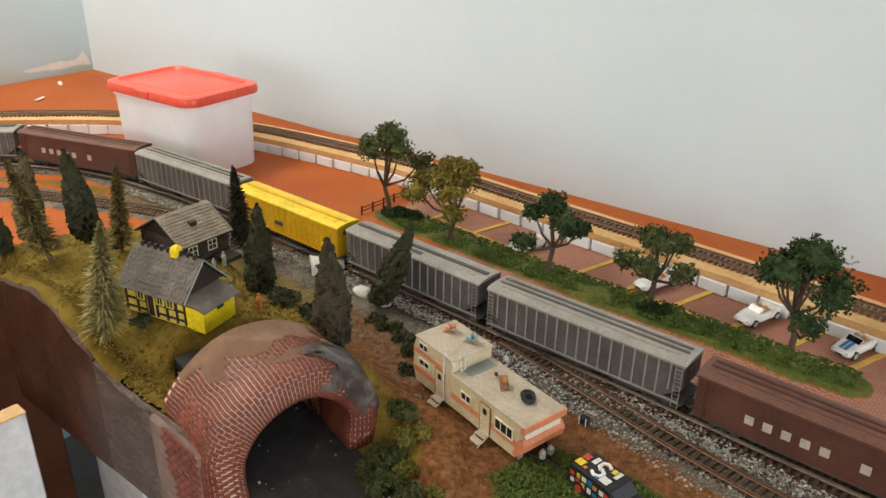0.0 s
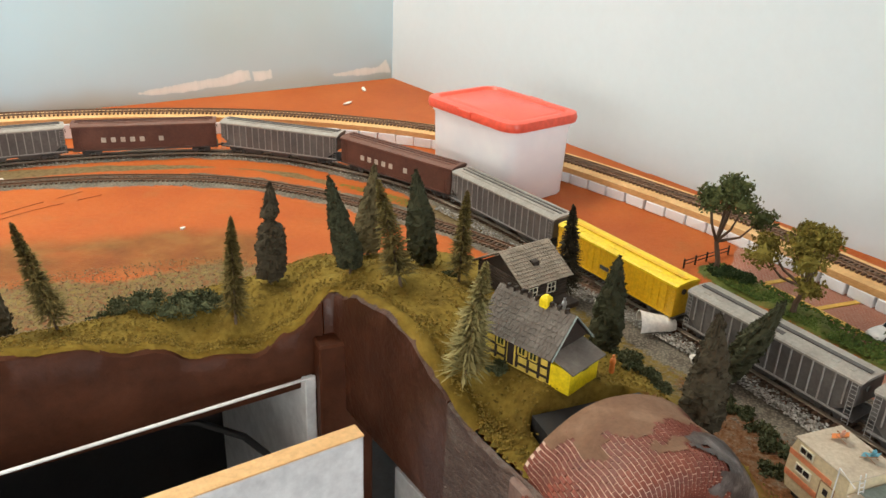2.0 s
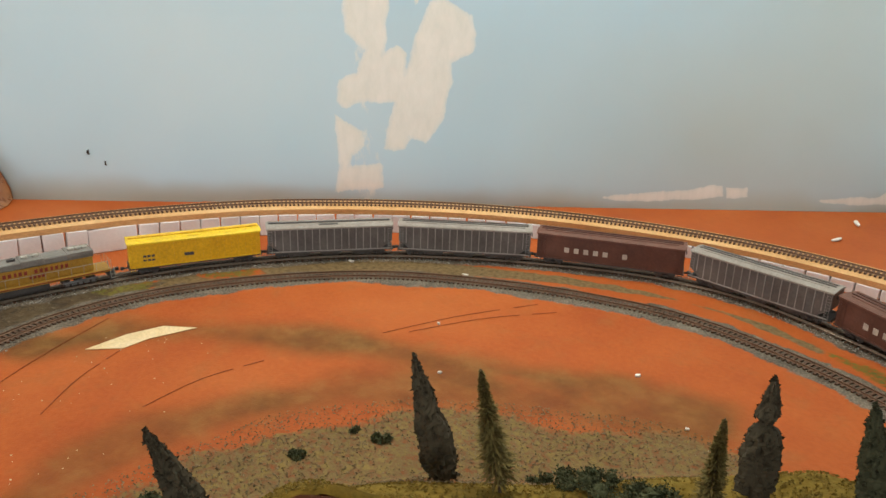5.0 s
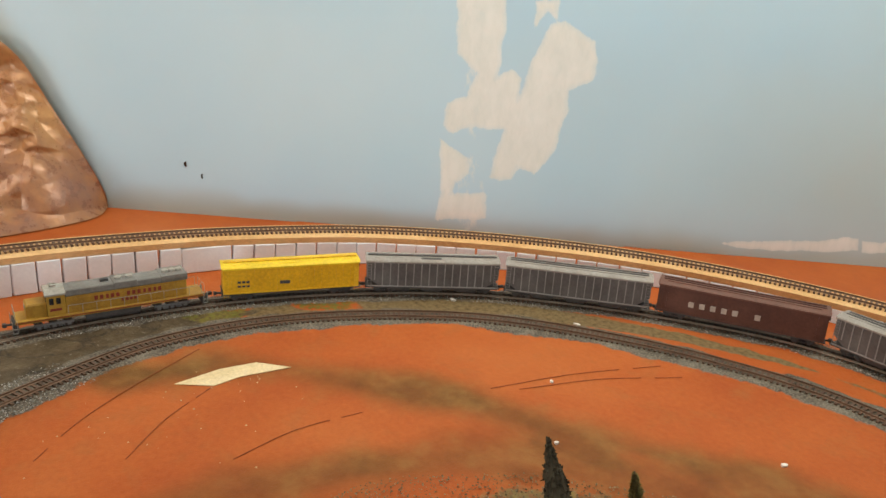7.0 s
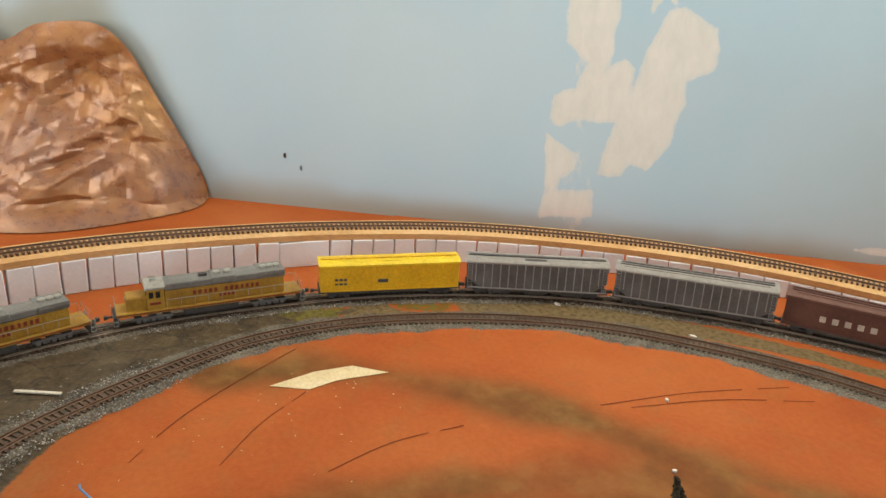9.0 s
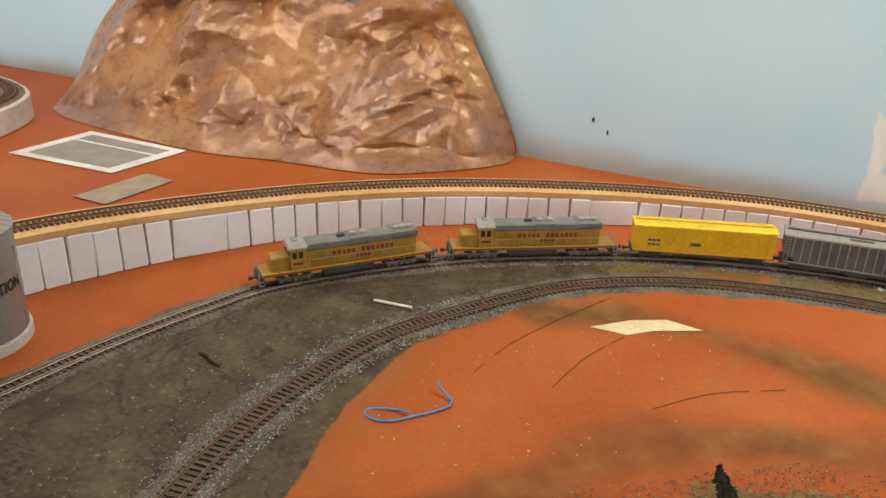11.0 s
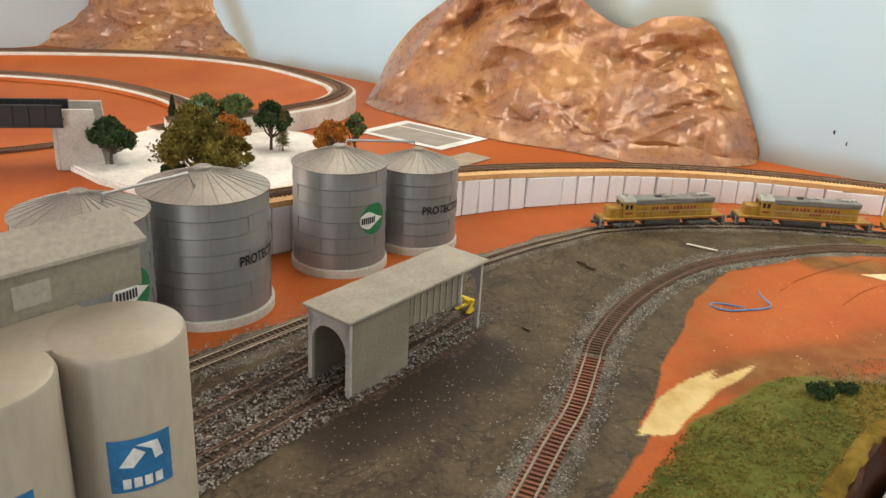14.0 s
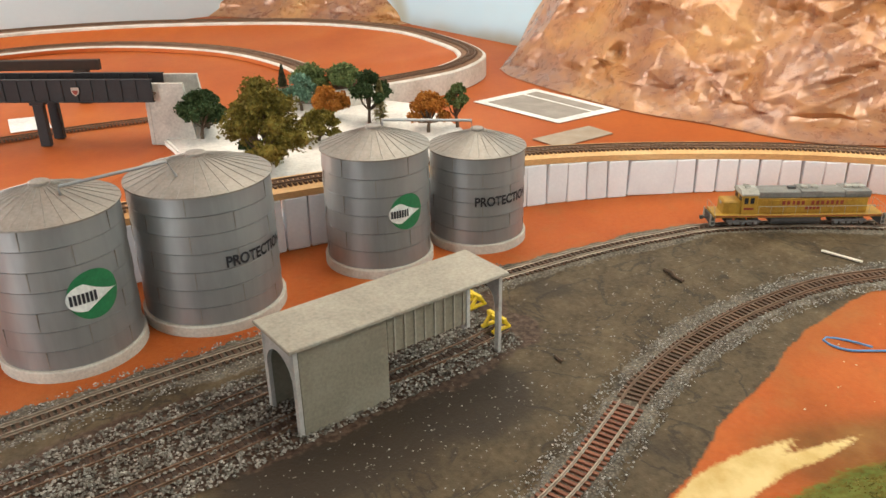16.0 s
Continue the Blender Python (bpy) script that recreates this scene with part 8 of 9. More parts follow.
doll(-0.229, 0.748, on_hill(-0.229, 0.748), 0.014, M["toy_grey"], "tiny grey toy figure beside the cabin")


# ---- caravan with a roof terrace ----
M["caravan_cream"] = surface("caravan_cream", (0.62, 0.53, 0.34), (0.54, 0.45, 0.28), (0.68, 0.60, 0.41), rough=0.45, big=40, small=300)
M["caravan_orange"] = surface("caravan_orange", (0.66, 0.24, 0.12), rough=0.45, big=40, small=300)
M["caravan_roof"] = surface("caravan_roof", (0.44, 0.37, 0.28), (0.34, 0.28, 0.21), (0.52, 0.45, 0.35), rough=0.6, big=40, small=300)
M["rubber"] = surface("rubber", (0.02, 0.02, 0.02), rough=0.7, big=80, small=400)
M["rail_white"] = surface("rail_white", (0.70, 0.72, 0.72), rough=0.4, big=80, small=400)
M["teak"] = surface("teak", (0.26, 0.14, 0.07), rough=0.6, big=80, small=400)


def slab_x(prof, y0, y1):
    """A profile of (x, z) drawn out across y."""
    bm = bmesh.new()
    lo = [bm.verts.new((x, y0, z)) for x, z in prof]
    hi = [bm.verts.new((x, y1, z)) for x, z in prof]
    fl = [bm.faces.new(lo), bm.faces.new(hi[::-1])]
    for i in range(len(prof)):
        j = (i + 1) % len(prof)
        bm.faces.new((lo[i], hi[i], hi[j], lo[j]))
    bmesh.ops.triangulate(bm, faces=fl)
    bmesh.ops.recalc_face_normals(bm, faces=bm.faces)
    return bm


def lounge(parent_m, x, y, z, turn, cloth, label):
    m = parent_m @ Matrix.Translation((x, y, z)) @ Matrix.Rotation(turn, 4, "Z")
    root = thing("deck_chair", m, label, "deck chair", "deck chairs on the caravan roof")
    for yy in (-0.0035, 0.0035):
        part("rail", tube([(-0.006, yy, 0.0005), (0.006, yy, 0.0075)], 0.0004, 4), M["teak"], root)
        part("strut", tube([(0.0055, yy, 0.0005), (-0.003, yy, 0.0055)], 0.0004, 4), M["teak"], root)
    bm = slab_x([(-0.0055, 0.0018), (0.0, 0.0032), (0.0058, 0.0076), (0.0058, 0.0082), (0.0, 0.0038), (-0.0055, 0.0024)], -0.0032, 0.0032)
    part("sling", bm, M[cloth], root)
    return root


def caravan():
    ax = Vector((0.6, -0.8, 0))
    m = Matrix.Translation((0.046, 0.584, 0.0)) @ Matrix.Rotation(math.atan2(ax.y, ax.x), 4, "Z")
    # x to the hitch, y to the far (track) side; the near side is -y
    root = thing("caravan", m, "cream caravan with orange bands and a raised rear deck", "caravan")
    W, x0, x1, xs, zb, zl, zh = 0.0225, -0.076, 0.076, -0.018, 0.0085, 0.0425, 0.0555
    body = [(x0 + 0.004, zb), (x1 - 0.010, zb), (x1 - 0.002, zb + 0.008), (x1, zb + 0.016), (x1 - 0.006, zb + 0.028), (x1 - 0.003, zl - 0.003), (x1 - 0.003, zl), (xs, zl), (xs, zh), (x0 + 0.005, zh), (x0 + 0.001, zh - 0.012), (x0, zb + 0.014)]
    part("body", slab_x(body, -W, W), M["caravan_cream"], root)
    part("low_roof", boxes((xs + 0.0005, x1, -W - 0.001, W + 0.001, zl, zl + 0.0014), bevel=0.0005), M["caravan_roof"], root, "worn tan roof deck")
    part("high_roof", boxes((x0 + 0.003, xs + 0.002, -W - 0.001, W + 0.001, zh, zh + 0.0014), bevel=0.0005), M["caravan_roof"], root, "worn tan roof deck")
    part("front_valance", slab_x([(x1 - 0.003, zl - 0.005), (x1 + 0.001, zl - 0.005), (x1 + 0.0012, zl + 0.0012), (x1 - 0.003, zl + 0.0012)], -W - 0.0012, W + 0.0012), M["caravan_orange"], root, "orange roof edge")
    part("front_apron", slab_x([(x1 - 0.0095, zb + 0.0004), (x1 - 0.0012, zb + 0.0086), (x1 + 0.0008, zb + 0.0162), (x1 - 0.0024, zb + 0.0225), (x1 - 0.006, zb + 0.02), (x1 - 0.012, zb + 0.004)], -W - 0.0008, W + 0.0008), M["caravan_orange"], root, "orange front panel")
    fw = part("front_window", slab_x([(x1 - 0.0055, zb + 0.0285), (x1 - 0.0008, zb + 0.0215), (x1 - 0.004, zb + 0.021), (x1 - 0.009, zb + 0.0285)], -W + 0.003, W - 0.003), M["cream"], root, "pale curtained front window")
    for y, w_ in ((-W - 0.0005, 0.0006), (W - 0.0001, 0.0006)):
        for xa, xb, za, zc in ((x0 + 0.0008, xs - 0.014, 0.0395, 0.0440), (x0 + 0.0006, xs - 0.014, 0.0190, 0.0245), (xs, 0.0205, 0.0190, 0.0245), (0.036, x1 - 0.004, 0.0190, 0.0245)):
            part("band", boxes((xa, xb, y, y + w_, za, zc)), M["caravan_orange"], root, "orange painted band")
    for xa, xb, za, zc in ((-0.066, -0.052, 0.0462, 0.0535), (-0.066, -0.050, 0.0290, 0.0365), (-0.004, 0.010, 0.0265, 0.0350), (0.041, 0.064, 0.0235, 0.0350)):
        framed_window(root, xa, xb, za, zc, -W - 0.0004, M["cream"], None, 2 if xb - xa > 0.02 else 1)
    for xa in (-0.0405, 0.0225):
        dr = part("door", boxes((xa, xa + 0.0125, -W - 0.0011, -W - 0.0001, zb + 0.0015, 0.0385), bevel=0.0003), M["caravan_cream"], root)
        for q in (boxes((xa - 0.0005, xa, -W - 0.0013, -W, zb + 0.001, 0.039)), boxes((xa + 0.0125, xa + 0.013, -W - 0.0013, -W, zb + 0.001, 0.039)), boxes((xa, xa + 0.0125, -W - 0.0013, -W, 0.0385, 0.039))):
            part("door_trim", q, M["teak"], dr)
        part("door_light", boxes((xa + 0.004, xa + 0.0085, -W - 0.0014, -W - 0.0010, 0.029, 0.0345)), M["glass_dark"], dr)
        part("handle", boxes((xa + 0.0016, xa + 0.0028, -W - 0.0018, -W - 0.0010, 0.0225, 0.0232)), M["rail_white"], dr)
    for xs_, cl in ((-0.048, 0.0), (0.030, 0.0)):
        part("wheel", lathe([(0.002, -0.002), (0.0062, -0.002), (0.0066, -0.001), (0.0066, 0.001), (0.0062, 0.002), (0.002, 0.002)], 18), M["rubber"], root).matrix_basis = Matrix.Translation((xs_ - 0.012, -W + 0.004, 0.0066)) @ Matrix.Rotation(radians(90), 4, "X")
        part("wheel", lathe([(0.002, -0.002), (0.0062, -0.002), (0.0066, -0.001), (0.0066, 0.001), (0.0062, 0.002), (0.002, 0.002)], 18), M["rubber"], root).matrix_basis = Matrix.Translation((xs_ - 0.012, W - 0.004, 0.0066)) @ Matrix.Rotation(radians(90), 4, "X")
    part("hitch", tube([(x1 - 0.012, -0.012, zb), (x1 + 0.020, 0, zb), (x1 - 0.012, 0.012, zb)], 0.0011, 5), M["black"], root, "black A-frame drawbar")
    part("jack_leg", boxes((x1 - 0.012, x1 - 0.008, -0.018, -0.014, 0.0005, zb)), M["toy_grey"], root)
    part("jack_leg", boxes((x0 + 0.010, x0 + 0.014, -0.018, -0.014, 0.0005, zb)), M["toy_grey"], root)
    for y in (-0.005, 0.004):
        part("gas_bottle", lathe([(0.0026, 0), (0.003, 0.001), (0.003, 0.0055), (0.002, 0.007), (0.0008, 0.0074), (0.0008, 0.0085)], 12), M["toy_grey"], root).location = (x1 + 0.005, y, zb + 0.001)
    # railing and ladder at the raised part
    part("railing", tube([(xs - 0.010, -W - 0.0012, 0.012), (xs - 0.010, -W - 0.0012, zh + 0.005), (xs + 0.006, -W - 0.0012, zh - 0.001)], 0.0006, 5), M["rail_white"], root, "thin white guard rail")
    for yy in (-0.0145, -0.0095):
        part("ladder_rail", tube([(xs + 0.003, yy, zl + 0.0014), (xs + 0.0008, yy, zh + 0.0045)], 0.0005, 5), M["rail_white"], root)
    for k in range(4):
        part("ladder_rung", tube([(xs + 0.0027 - k * 0.0005, -0.0145, zl + 0.003 + k * 0.0036), (xs + 0.0027 - k * 0.0005, -0.0095, zl + 0.003 + k * 0.0036)], 0.0004, 4), M["rail_white"], root)
    part("deck_patch", boxes((xs + 0.001, xs + 0.014, -0.012, 0.018, zl + 0.0013, zl + 0.0018)), M["teal_trim"], root, "grey-green mat by the ladder")
    for xa in (-0.0395, 0.0235):
        st = thing("caravan_steps", m @ Matrix.Translation((xa, -W - 0.0005, 0)) @ Matrix.Diagonal((1.1, 1.5, 1.25, 1)), "small pale wooden steps at the caravan door", "steps", "caravan steps")
        for k in range(3):
            part("tread", boxes((0, 0.011, -0.013 + k * 0.0042, -0.0085 + k * 0.0042, 0.0028 + k * 0.0026, 0.0034 + k * 0.0026)), M["caravan_roof"], st)
        for xx in (0.0, 0.0105):
            part("stringer", tube([(xx + 0.0003, -0.0135, 0.0), (xx + 0.0003, -0.0005, 0.0092)], 0.0006, 4), M["shed_white"], st)
    lounge(m, -0.058, 0.006, zh + 0.0014, 0.7, "toy_orange", "wooden deck chair with orange sling")
    lounge(m, -0.032, 0.010, zh + 0.0014, 0.4, "toy_blue", "wooden deck chair with blue sling")
    lounge(m, 0.024, 0.001, zl + 0.0014, 2.6, "teak", "brown deck chair on the lower roof")
    for px, py, pz, mt, lb in ((-0.057, 0.006, zh + 0.0055, "toy_pink", "tiny pink toy figure in a deck chair"), (-0.031, 0.010, zh + 0.0055, "toy_blue", "tiny blue toy figure in a deck chair"), (0.024, 0.001, zl + 0.005, "toy_orange", "tiny orange toy figure in a deck chair"), (0.004, 0.009, zl + 0.0014, "black", "tiny black toy animal shape on the roof")):
        p = m @ Vector((px, py, pz))
        doll(p.x, p.y, p.z, 0.011, M[mt], lb, 0.5 if mt != "black" else 1.1)
    for px, py, k in ((0.046, 0.008, 0), (0.051, 0.004, 1)):
        t = part("tyre", lathe([(0.0032, -0.0018), (0.0055, -0.0018), (0.0062, -0.0008), (0.0062, 0.0008), (0.0055, 0.0018), (0.0032, 0.0018), (0.0032, -0.0018)], 20, cap=False), M["rubber"])
        t.matrix_world = m @ Matrix.Translation((px, py, zl + 0.0034 + k * 0.0012)) @ Matrix.Rotation(0.25 * k, 4, "Y")
        tagged(smooth(t, 50), "black toy tyre lying on the caravan roof", "tyre", "tyres on the roof")
    umb = thing("roof_aerial", m @ Matrix.Translation((0.006, 0.019, zl + 0.0014)), "grey wire aerial on the caravan roof", "aerial")
    part("mast", tube([(0, 0, 0), (0, 0, 0.016)], 0.0003, 4), M["toy_grey"], umb)
    for k in range(4):
        part("element", tube([(-0.0035 + 0.0005 * k, 0, 0.010 + 0.0016 * k), (0.0035 - 0.0005 * k, 0, 0.010 + 0.0016 * k)], 0.0003, 4), M["rail_white"], umb)
    tub = part("waste_bin", lathe([(0.0042, 0), (0.005, 0.0085), (0.0053, 0.009), (0.0046, 0.009), (0.004, 0.002)], 14), M["toy_grey"])
    tub.location = (-0.015, 0.592, 0.004)
    tagged(tub, "small grey bin beside the caravan steps", "bin")


caravan()


# ---- painted van ----
def van():
    ax = Vector((0.6, -0.8, 0))
    m = Matrix.Translation((0.136, 0.473, 0.0035)) @ Matrix.Rotation(math.atan2(ax.y, ax.x), 4, "Z")
    root = thing("painted_van", m, "black toy van covered with coloured painted panels", "toy van")
    L, W, H = 0.062, 0.0125, 0.0235
    prof = [(-L / 2, 0.005), (L / 2 - 0.002, 0.005), (L / 2, 0.008), (L / 2 - 0.001, 0.0125), (L / 2 - 0.013, 0.0145), (L / 2 - 0.022, H - 0.001), (L / 2 - 0.026, H), (-L / 2 + 0.003, H), (-L / 2 + 0.0005, H - 0.003), (-L / 2, 0.012)]
    bm = slab_x(prof, -W, W)
    bmesh.ops.bevel(bm, geom=[e for e in bm.edges if e.calc_length() > 0.001], offset=0.0010, segments=2, affect="EDGES", clamp_overlap=True)
    part("body", bm, M["black"], root)
    bm = slab_x([(L / 2 - 0.0215, H - 0.002), (L / 2 - 0.0135, 0.0152), (L / 2 - 0.0125, 0.0156), (L / 2 - 0.0205, H - 0.0012)], -W + 0.0015, W - 0.0015)
    part("windscreen", bm, M["glass_dark"], root)
    cols = ["white_sign", "toy_red", "yellow", "white_sign", "blue_sign", "toy_orange"]
    rng = random.Random(6)
    for k, (xa, xb, ya, yb) in enumerate([(-0.029, -0.022, -0.009, -0.002), (-0.029, -0.023, 0.000, 0.006), (-0.0205, -0.0165, 0.001, 0.009), (-0.0205, -0.0175, -0.009, -0.006), (-0.010, -0.004, -0.0105, -0.006), (-0.0035, 0.0045, -0.010, -0.003), (-0.003, 0.001, 0.004, 0.009), (-0.012, -0.008, 0.006, 0.0105), (0.0018, 0.0050, 0.001, 0.0095)]):
        part("roof_panel", boxes((xa, xb, ya, yb, H + 0.0006, H + 0.0010)), M[cols[(k * 5 + 2) % 6]], root)
    pts = [(0.0045 * math.cos(a), 0.0045 * math.sin(a) + (0.004 if i < 5 else -0.004)) for i, a in enumerate([0.6, 1.6, 2.6, 3.6, 4.7, 1.6, 0.5, -0.6, -1.6, -2.6])]
    part("painted_curl", tube([(x * 1.05 - 0.009, y * 1.05, H + 0.0009) for x, y in pts], 0.0017, 5), M["white_sign"], root, "white painted curl")
    for y in (-W - 0.0002, W + 0.0000):
        for k in range(14):
            xa = -0.029 + (k % 7) * 0.0058 + rng.uniform(0, 0.001)
            za = 0.0075 + (k // 7) * 0.0068 + rng.uniform(0, 0.0012)
            part("side_panel", boxes((xa, xa + rng.uniform(0.0028, 0.0048), y, y + 0.0002, za, za + rng.uniform(0.003, 0.0054))), M[cols[k * 7 % 6]], root)
    for x in (-0.019, 0.020):
        for y in (-W + 0.001, W - 0.001):
            w_ = part("wheel", lathe([(0.0022, -0.0018), (0.0058, -0.0018), (0.0062, 0), (0.0058, 0.0018), (0.0022, 0.0018)], 18), M["rubber"], root)
            w_.matrix_basis = Matrix.Translation((x, y, 0.0062)) @ Matrix.Rotation(radians(90), 4, "X")
            part("rim", lathe([(0.0034, -0.0021), (0.0034, 0.0021)], 14), M["toy_red"], w_)
    return root


van()
gen = thing("generator", pose(0.134, 0.569, 0.0035, 0, 0, -40), "small black toy generator in a frame beside the track", "generator")
part("housing", boxes((-0.0045, 0.0045, -0.0035, 0.0035, 0.001, 0.0075), bevel=0.0008), M["black"], gen)
for x in (-0.0035, 0.003):
    part("bar", boxes((x, x + 0.0006, -0.0042, -0.0036, 0, 0.0085)), M["rail_white"], gen)


# ---- parked cars ----
M["car_white"] = surface("car_white", (0.78, 0.77, 0.74), rough=0.22, big=40, small=300, relief=0, grain=0.05)
M["car_inside"] = surface("car_inside", (0.48, 0.30, 0.16), rough=0.5, big=60, small=300)


def car(x, y, ax, label, stripe=None, seats="car_inside"):
    m = Matrix.Translation((x, y, 0.0015)) @ Matrix.Rotation(math.atan2(ax[1], ax[0]), 4, "Z") @ Matrix.Scale(1.18, 4)
    root = thing("convertible", m, label, "toy car", "cars in the parking lot")
    L, W = 0.050, 0.0098
    cols = [(-0.5, 0.70, 0.0050, 0.0088), (-0.46, 0.86, 0.0032, 0.0104), (-0.36, 0.97, 0.0030, 0.0114), (-0.18, 1.0, 0.0030, 0.0112), (0.0, 0.99, 0.0030, 0.0108), (0.12, 1.0, 0.0030, 0.0110), (0.28, 1.0, 0.0030, 0.0102), (0.42, 0.93, 0.0032, 0.0086), (0.485, 0.78, 0.0040, 0.0070), (0.5, 0.6, 0.0048, 0.0060)]
    bm = bmesh.new()
    rows = []
    for u, w, z0, z1 in cols:
        half = W * w
        rows.append([bm.verts.new((u * L, yy * half, zz)) for yy, zz in ((-0.86, z0), (-1.0, z0 + 0.0014), (-1.0, z0 + (z1 - z0) * 0.62), (-0.86, z1 - 0.0004), (-0.5, z1), (0.5, z1), (0.86, z1 - 0.0004), (1.0, z0 + (z1 - z0) * 0.62), (1.0, z0 + 0.0014), (0.86, z0))])
    for a, b in zip(rows, rows[1:]):
        for k in range(10):
            bm.faces.new((a[k], a[(k + 1) % 10], b[(k + 1) % 10], b[k]))
    bm.faces.new(rows[0]), bm.faces.new(rows[-1][::-1])
    bmesh.ops.recalc_face_normals(bm, faces=bm.faces)
    body = smooth(part("body", bm, M["car_white"], root), 50)
    part("cockpit", boxes((-0.0095, 0.0052, -0.0070, 0.0070, 0.0106, 0.0117), bevel=0.0005), M["car_inside"], root, "tan open cockpit")
    for yy in (-0.0035, 0.0035):
        part("seat", boxes((-0.006, -0.0032, yy - 0.0022, yy + 0.0022, 0.0112, 0.0150), bevel=0.0006), M[seats], root)
    part("windscreen", slab_x([(0.0062, 0.0108), (0.0068, 0.0108), (0.0030, 0.0153), (0.0024, 0.0153)], -0.0072, 0.0072), M["rail_white"], root, "raked windscreen frame")
    part("windscreen_glass", slab_x([(0.0063, 0.0114), (0.0073, 0.0110), (0.0034, 0.0149), (0.0026, 0.0149)], -0.0064, 0.0064), M["glass_dark"], root)
    for yy in (-0.0062, 0.0062):
        part("headlight", boxes((0.0222, 0.0240, yy - 0.0012, yy + 0.0012, 0.0062, 0.0075), bevel=0.0004), M["toy_grey"], root)
    part("grille", boxes((0.0244, 0.0252, -0.0030, 0.0030, 0.0046, 0.0058)), M["black"], root)
    for xx in (-0.0155, 0.0150):
        for yy in (-0.0089, 0.0089):
            w_ = part("wheel", lathe([(0.0012, -0.0012), (0.0040, -0.0012), (0.0043, 0), (0.0040, 0.0012), (0.0012, 0.0012)], 16), M["rubber"], root)
            w_.matrix_basis = Matrix.Translation((xx, yy, 0.0042)) @ Matrix.Rotation(radians(90), 4, "X")
            part("rim", lathe([(0.0027, -0.0015), (0.0027, 0.0015)], 12), M["toy_grey"], w_)
    if stripe:
        for yy in (-0.0022, 0.0022):
            part("stripe", slab_x([(0.0075, 0.0112), (0.014, 0.0107), (0.0212, 0.0089), (0.0212, 0.0091), (0.014, 0.0109), (0.0075, 0.0114)], yy - 0.0015, yy + 0.0015), M[stripe], root, "blue bonnet stripe")
    return root


car(0.124, 0.936, (-0.85, -0.53), "small white toy car nosed towards the grass strip")
car(0.262, 0.834, (-0.85, -0.53), "white open toy car with orange seats", None, "toy_orange")
car(0.355, 0.758, (-0.85, -0.53), "white open toy car with tan seats")
car(0.434, 0.697, (-0.85, -0.53), "white open toy car with blue bonnet stripes", "blue_sign")
for a, b in (((0.000, 1.034), (0.052, 1.074)), ((0.052, 0.982), (0.104, 1.020)), ((0.112, 0.926), (0.166, 0.964)), ((0.176, 0.868), (0.232, 0.906)), ((0.226, 0.826), (0.284, 0.864)), ((0.272, 0.788), (0.330, 0.826)), ((0.322, 0.742), (0.380, 0.780)), ((0.366, 0.702), (0.424, 0.738)), ((0.412, 0.662), (0.470, 0.696))):
    d = (Vector(b) - Vector(a))
    n = Vector((-d.y, d.x)).normalized() * 0.0034
    bm = prism([(a[0] + n.x, a[1] + n.y), (a[0] - n.x, a[1] - n.y), (b[0] - n.x, b[1] - n.y), (b[0] + n.x, b[1] + n.y)], 0.0003, 0.0014)
    tagged(part("parking_line", bm, surface("line_yellow", (0.66, 0.40, 0.08), rough=0.7, big=60, small=300) if "line_yellow" not in bpy.data.materials else bpy.data.materials["line_yellow"]), "worn yellow painted parking line", "parking line", "parking lines", kind="structure")
kerb = Line([(-0.005, 1.030), (0.040, 0.990), (0.108, 0.924), (0.178, 0.860), (0.276, 0.778), (0.361, 0.700), (0.412, 0.656)])
tagged(part("lot_edge", strip(kerb, 0, kerb.length, [(0.0035, 0.0002), (0.0035, 0.0022), (-0.0035, 0.0022), (-0.0035, 0.0002)], lambda s: 0.0, 0.01), bpy.data.materials["line_yellow"]), "worn yellow kerb line of the parking lot", "kerb", kind="structure")


# ---- fence beside the lot ----
def fence():
    a, b = Vector((-0.102, 1.042, 0)), Vector((-0.045, 1.109, 0))
    root = thing("rail_fence", Matrix.Translation(a), "low dark wooden rail fence on the red board", "fence")
    n = 5
    for k in range(n):
        p = (b - a) * k / (n - 1)
        part("post", boxes((p.x - 0.0011, p.x + 0.0011, p.y - 0.0011, p.y + 0.0011, -0.0015, 0.0135)), M["timber"], root)
    for z in (0.0055, 0.0105):
        part("rail", tube([(0, 0, z), ((b - a).x, (b - a).y, z)], 0.0008, 4), M["timber"], root)


fence()
def plaster_curl():
    """A sheet of set plaster cloth, rolled into a half tube that widens to one end."""
    bm = bmesh.new()
    rows = []
    for lift in (0.0, 0.0012):
        for i in range(13):
            u = i / 12
            r = (0.009 + 0.0055 * (1 - u) ** 2) * (1 - 0.35 * max(0, u - 0.85) / 0.15) + lift
            rows.append([bm.verts.new((0.040 * u - 0.020 + 0.0015 * noise.noise(Vector((u * 4, k, 2))), r * math.cos(math.pi * (k / 12 * 1.2 - 0.1)), r * 0.95 * math.sin(math.pi * (k / 12 * 1.2 - 0.1)))) for k in range(13)])
    for base, flip in ((0, 1), (13, -1)):
        for a, b in zip(rows[base:base + 13], rows[base + 1:base + 13]):
            for k in range(12):
                bm.faces.new((a[k], a[k + 1], b[k + 1], b[k])[::flip])
    for k in range(12):
        for i, j in ((0, 13), (12, 25)):
            bm.faces.new((rows[i][k], rows[i][k + 1], rows[j][k + 1], rows[j][k]))
    bmesh.ops.recalc_face_normals(bm, faces=bm.faces)
    ob = smooth(part("plaster_curl", bm, M["plaster"]), 50)
    ob.matrix_world = pose(-0.128, 0.862, on_hill(-0.128, 0.862) + 0.008, 0, 0, 14)
    tagged(ob, "curled white sheet of plaster cloth beside the track", "plaster sheet")


plaster_curl()
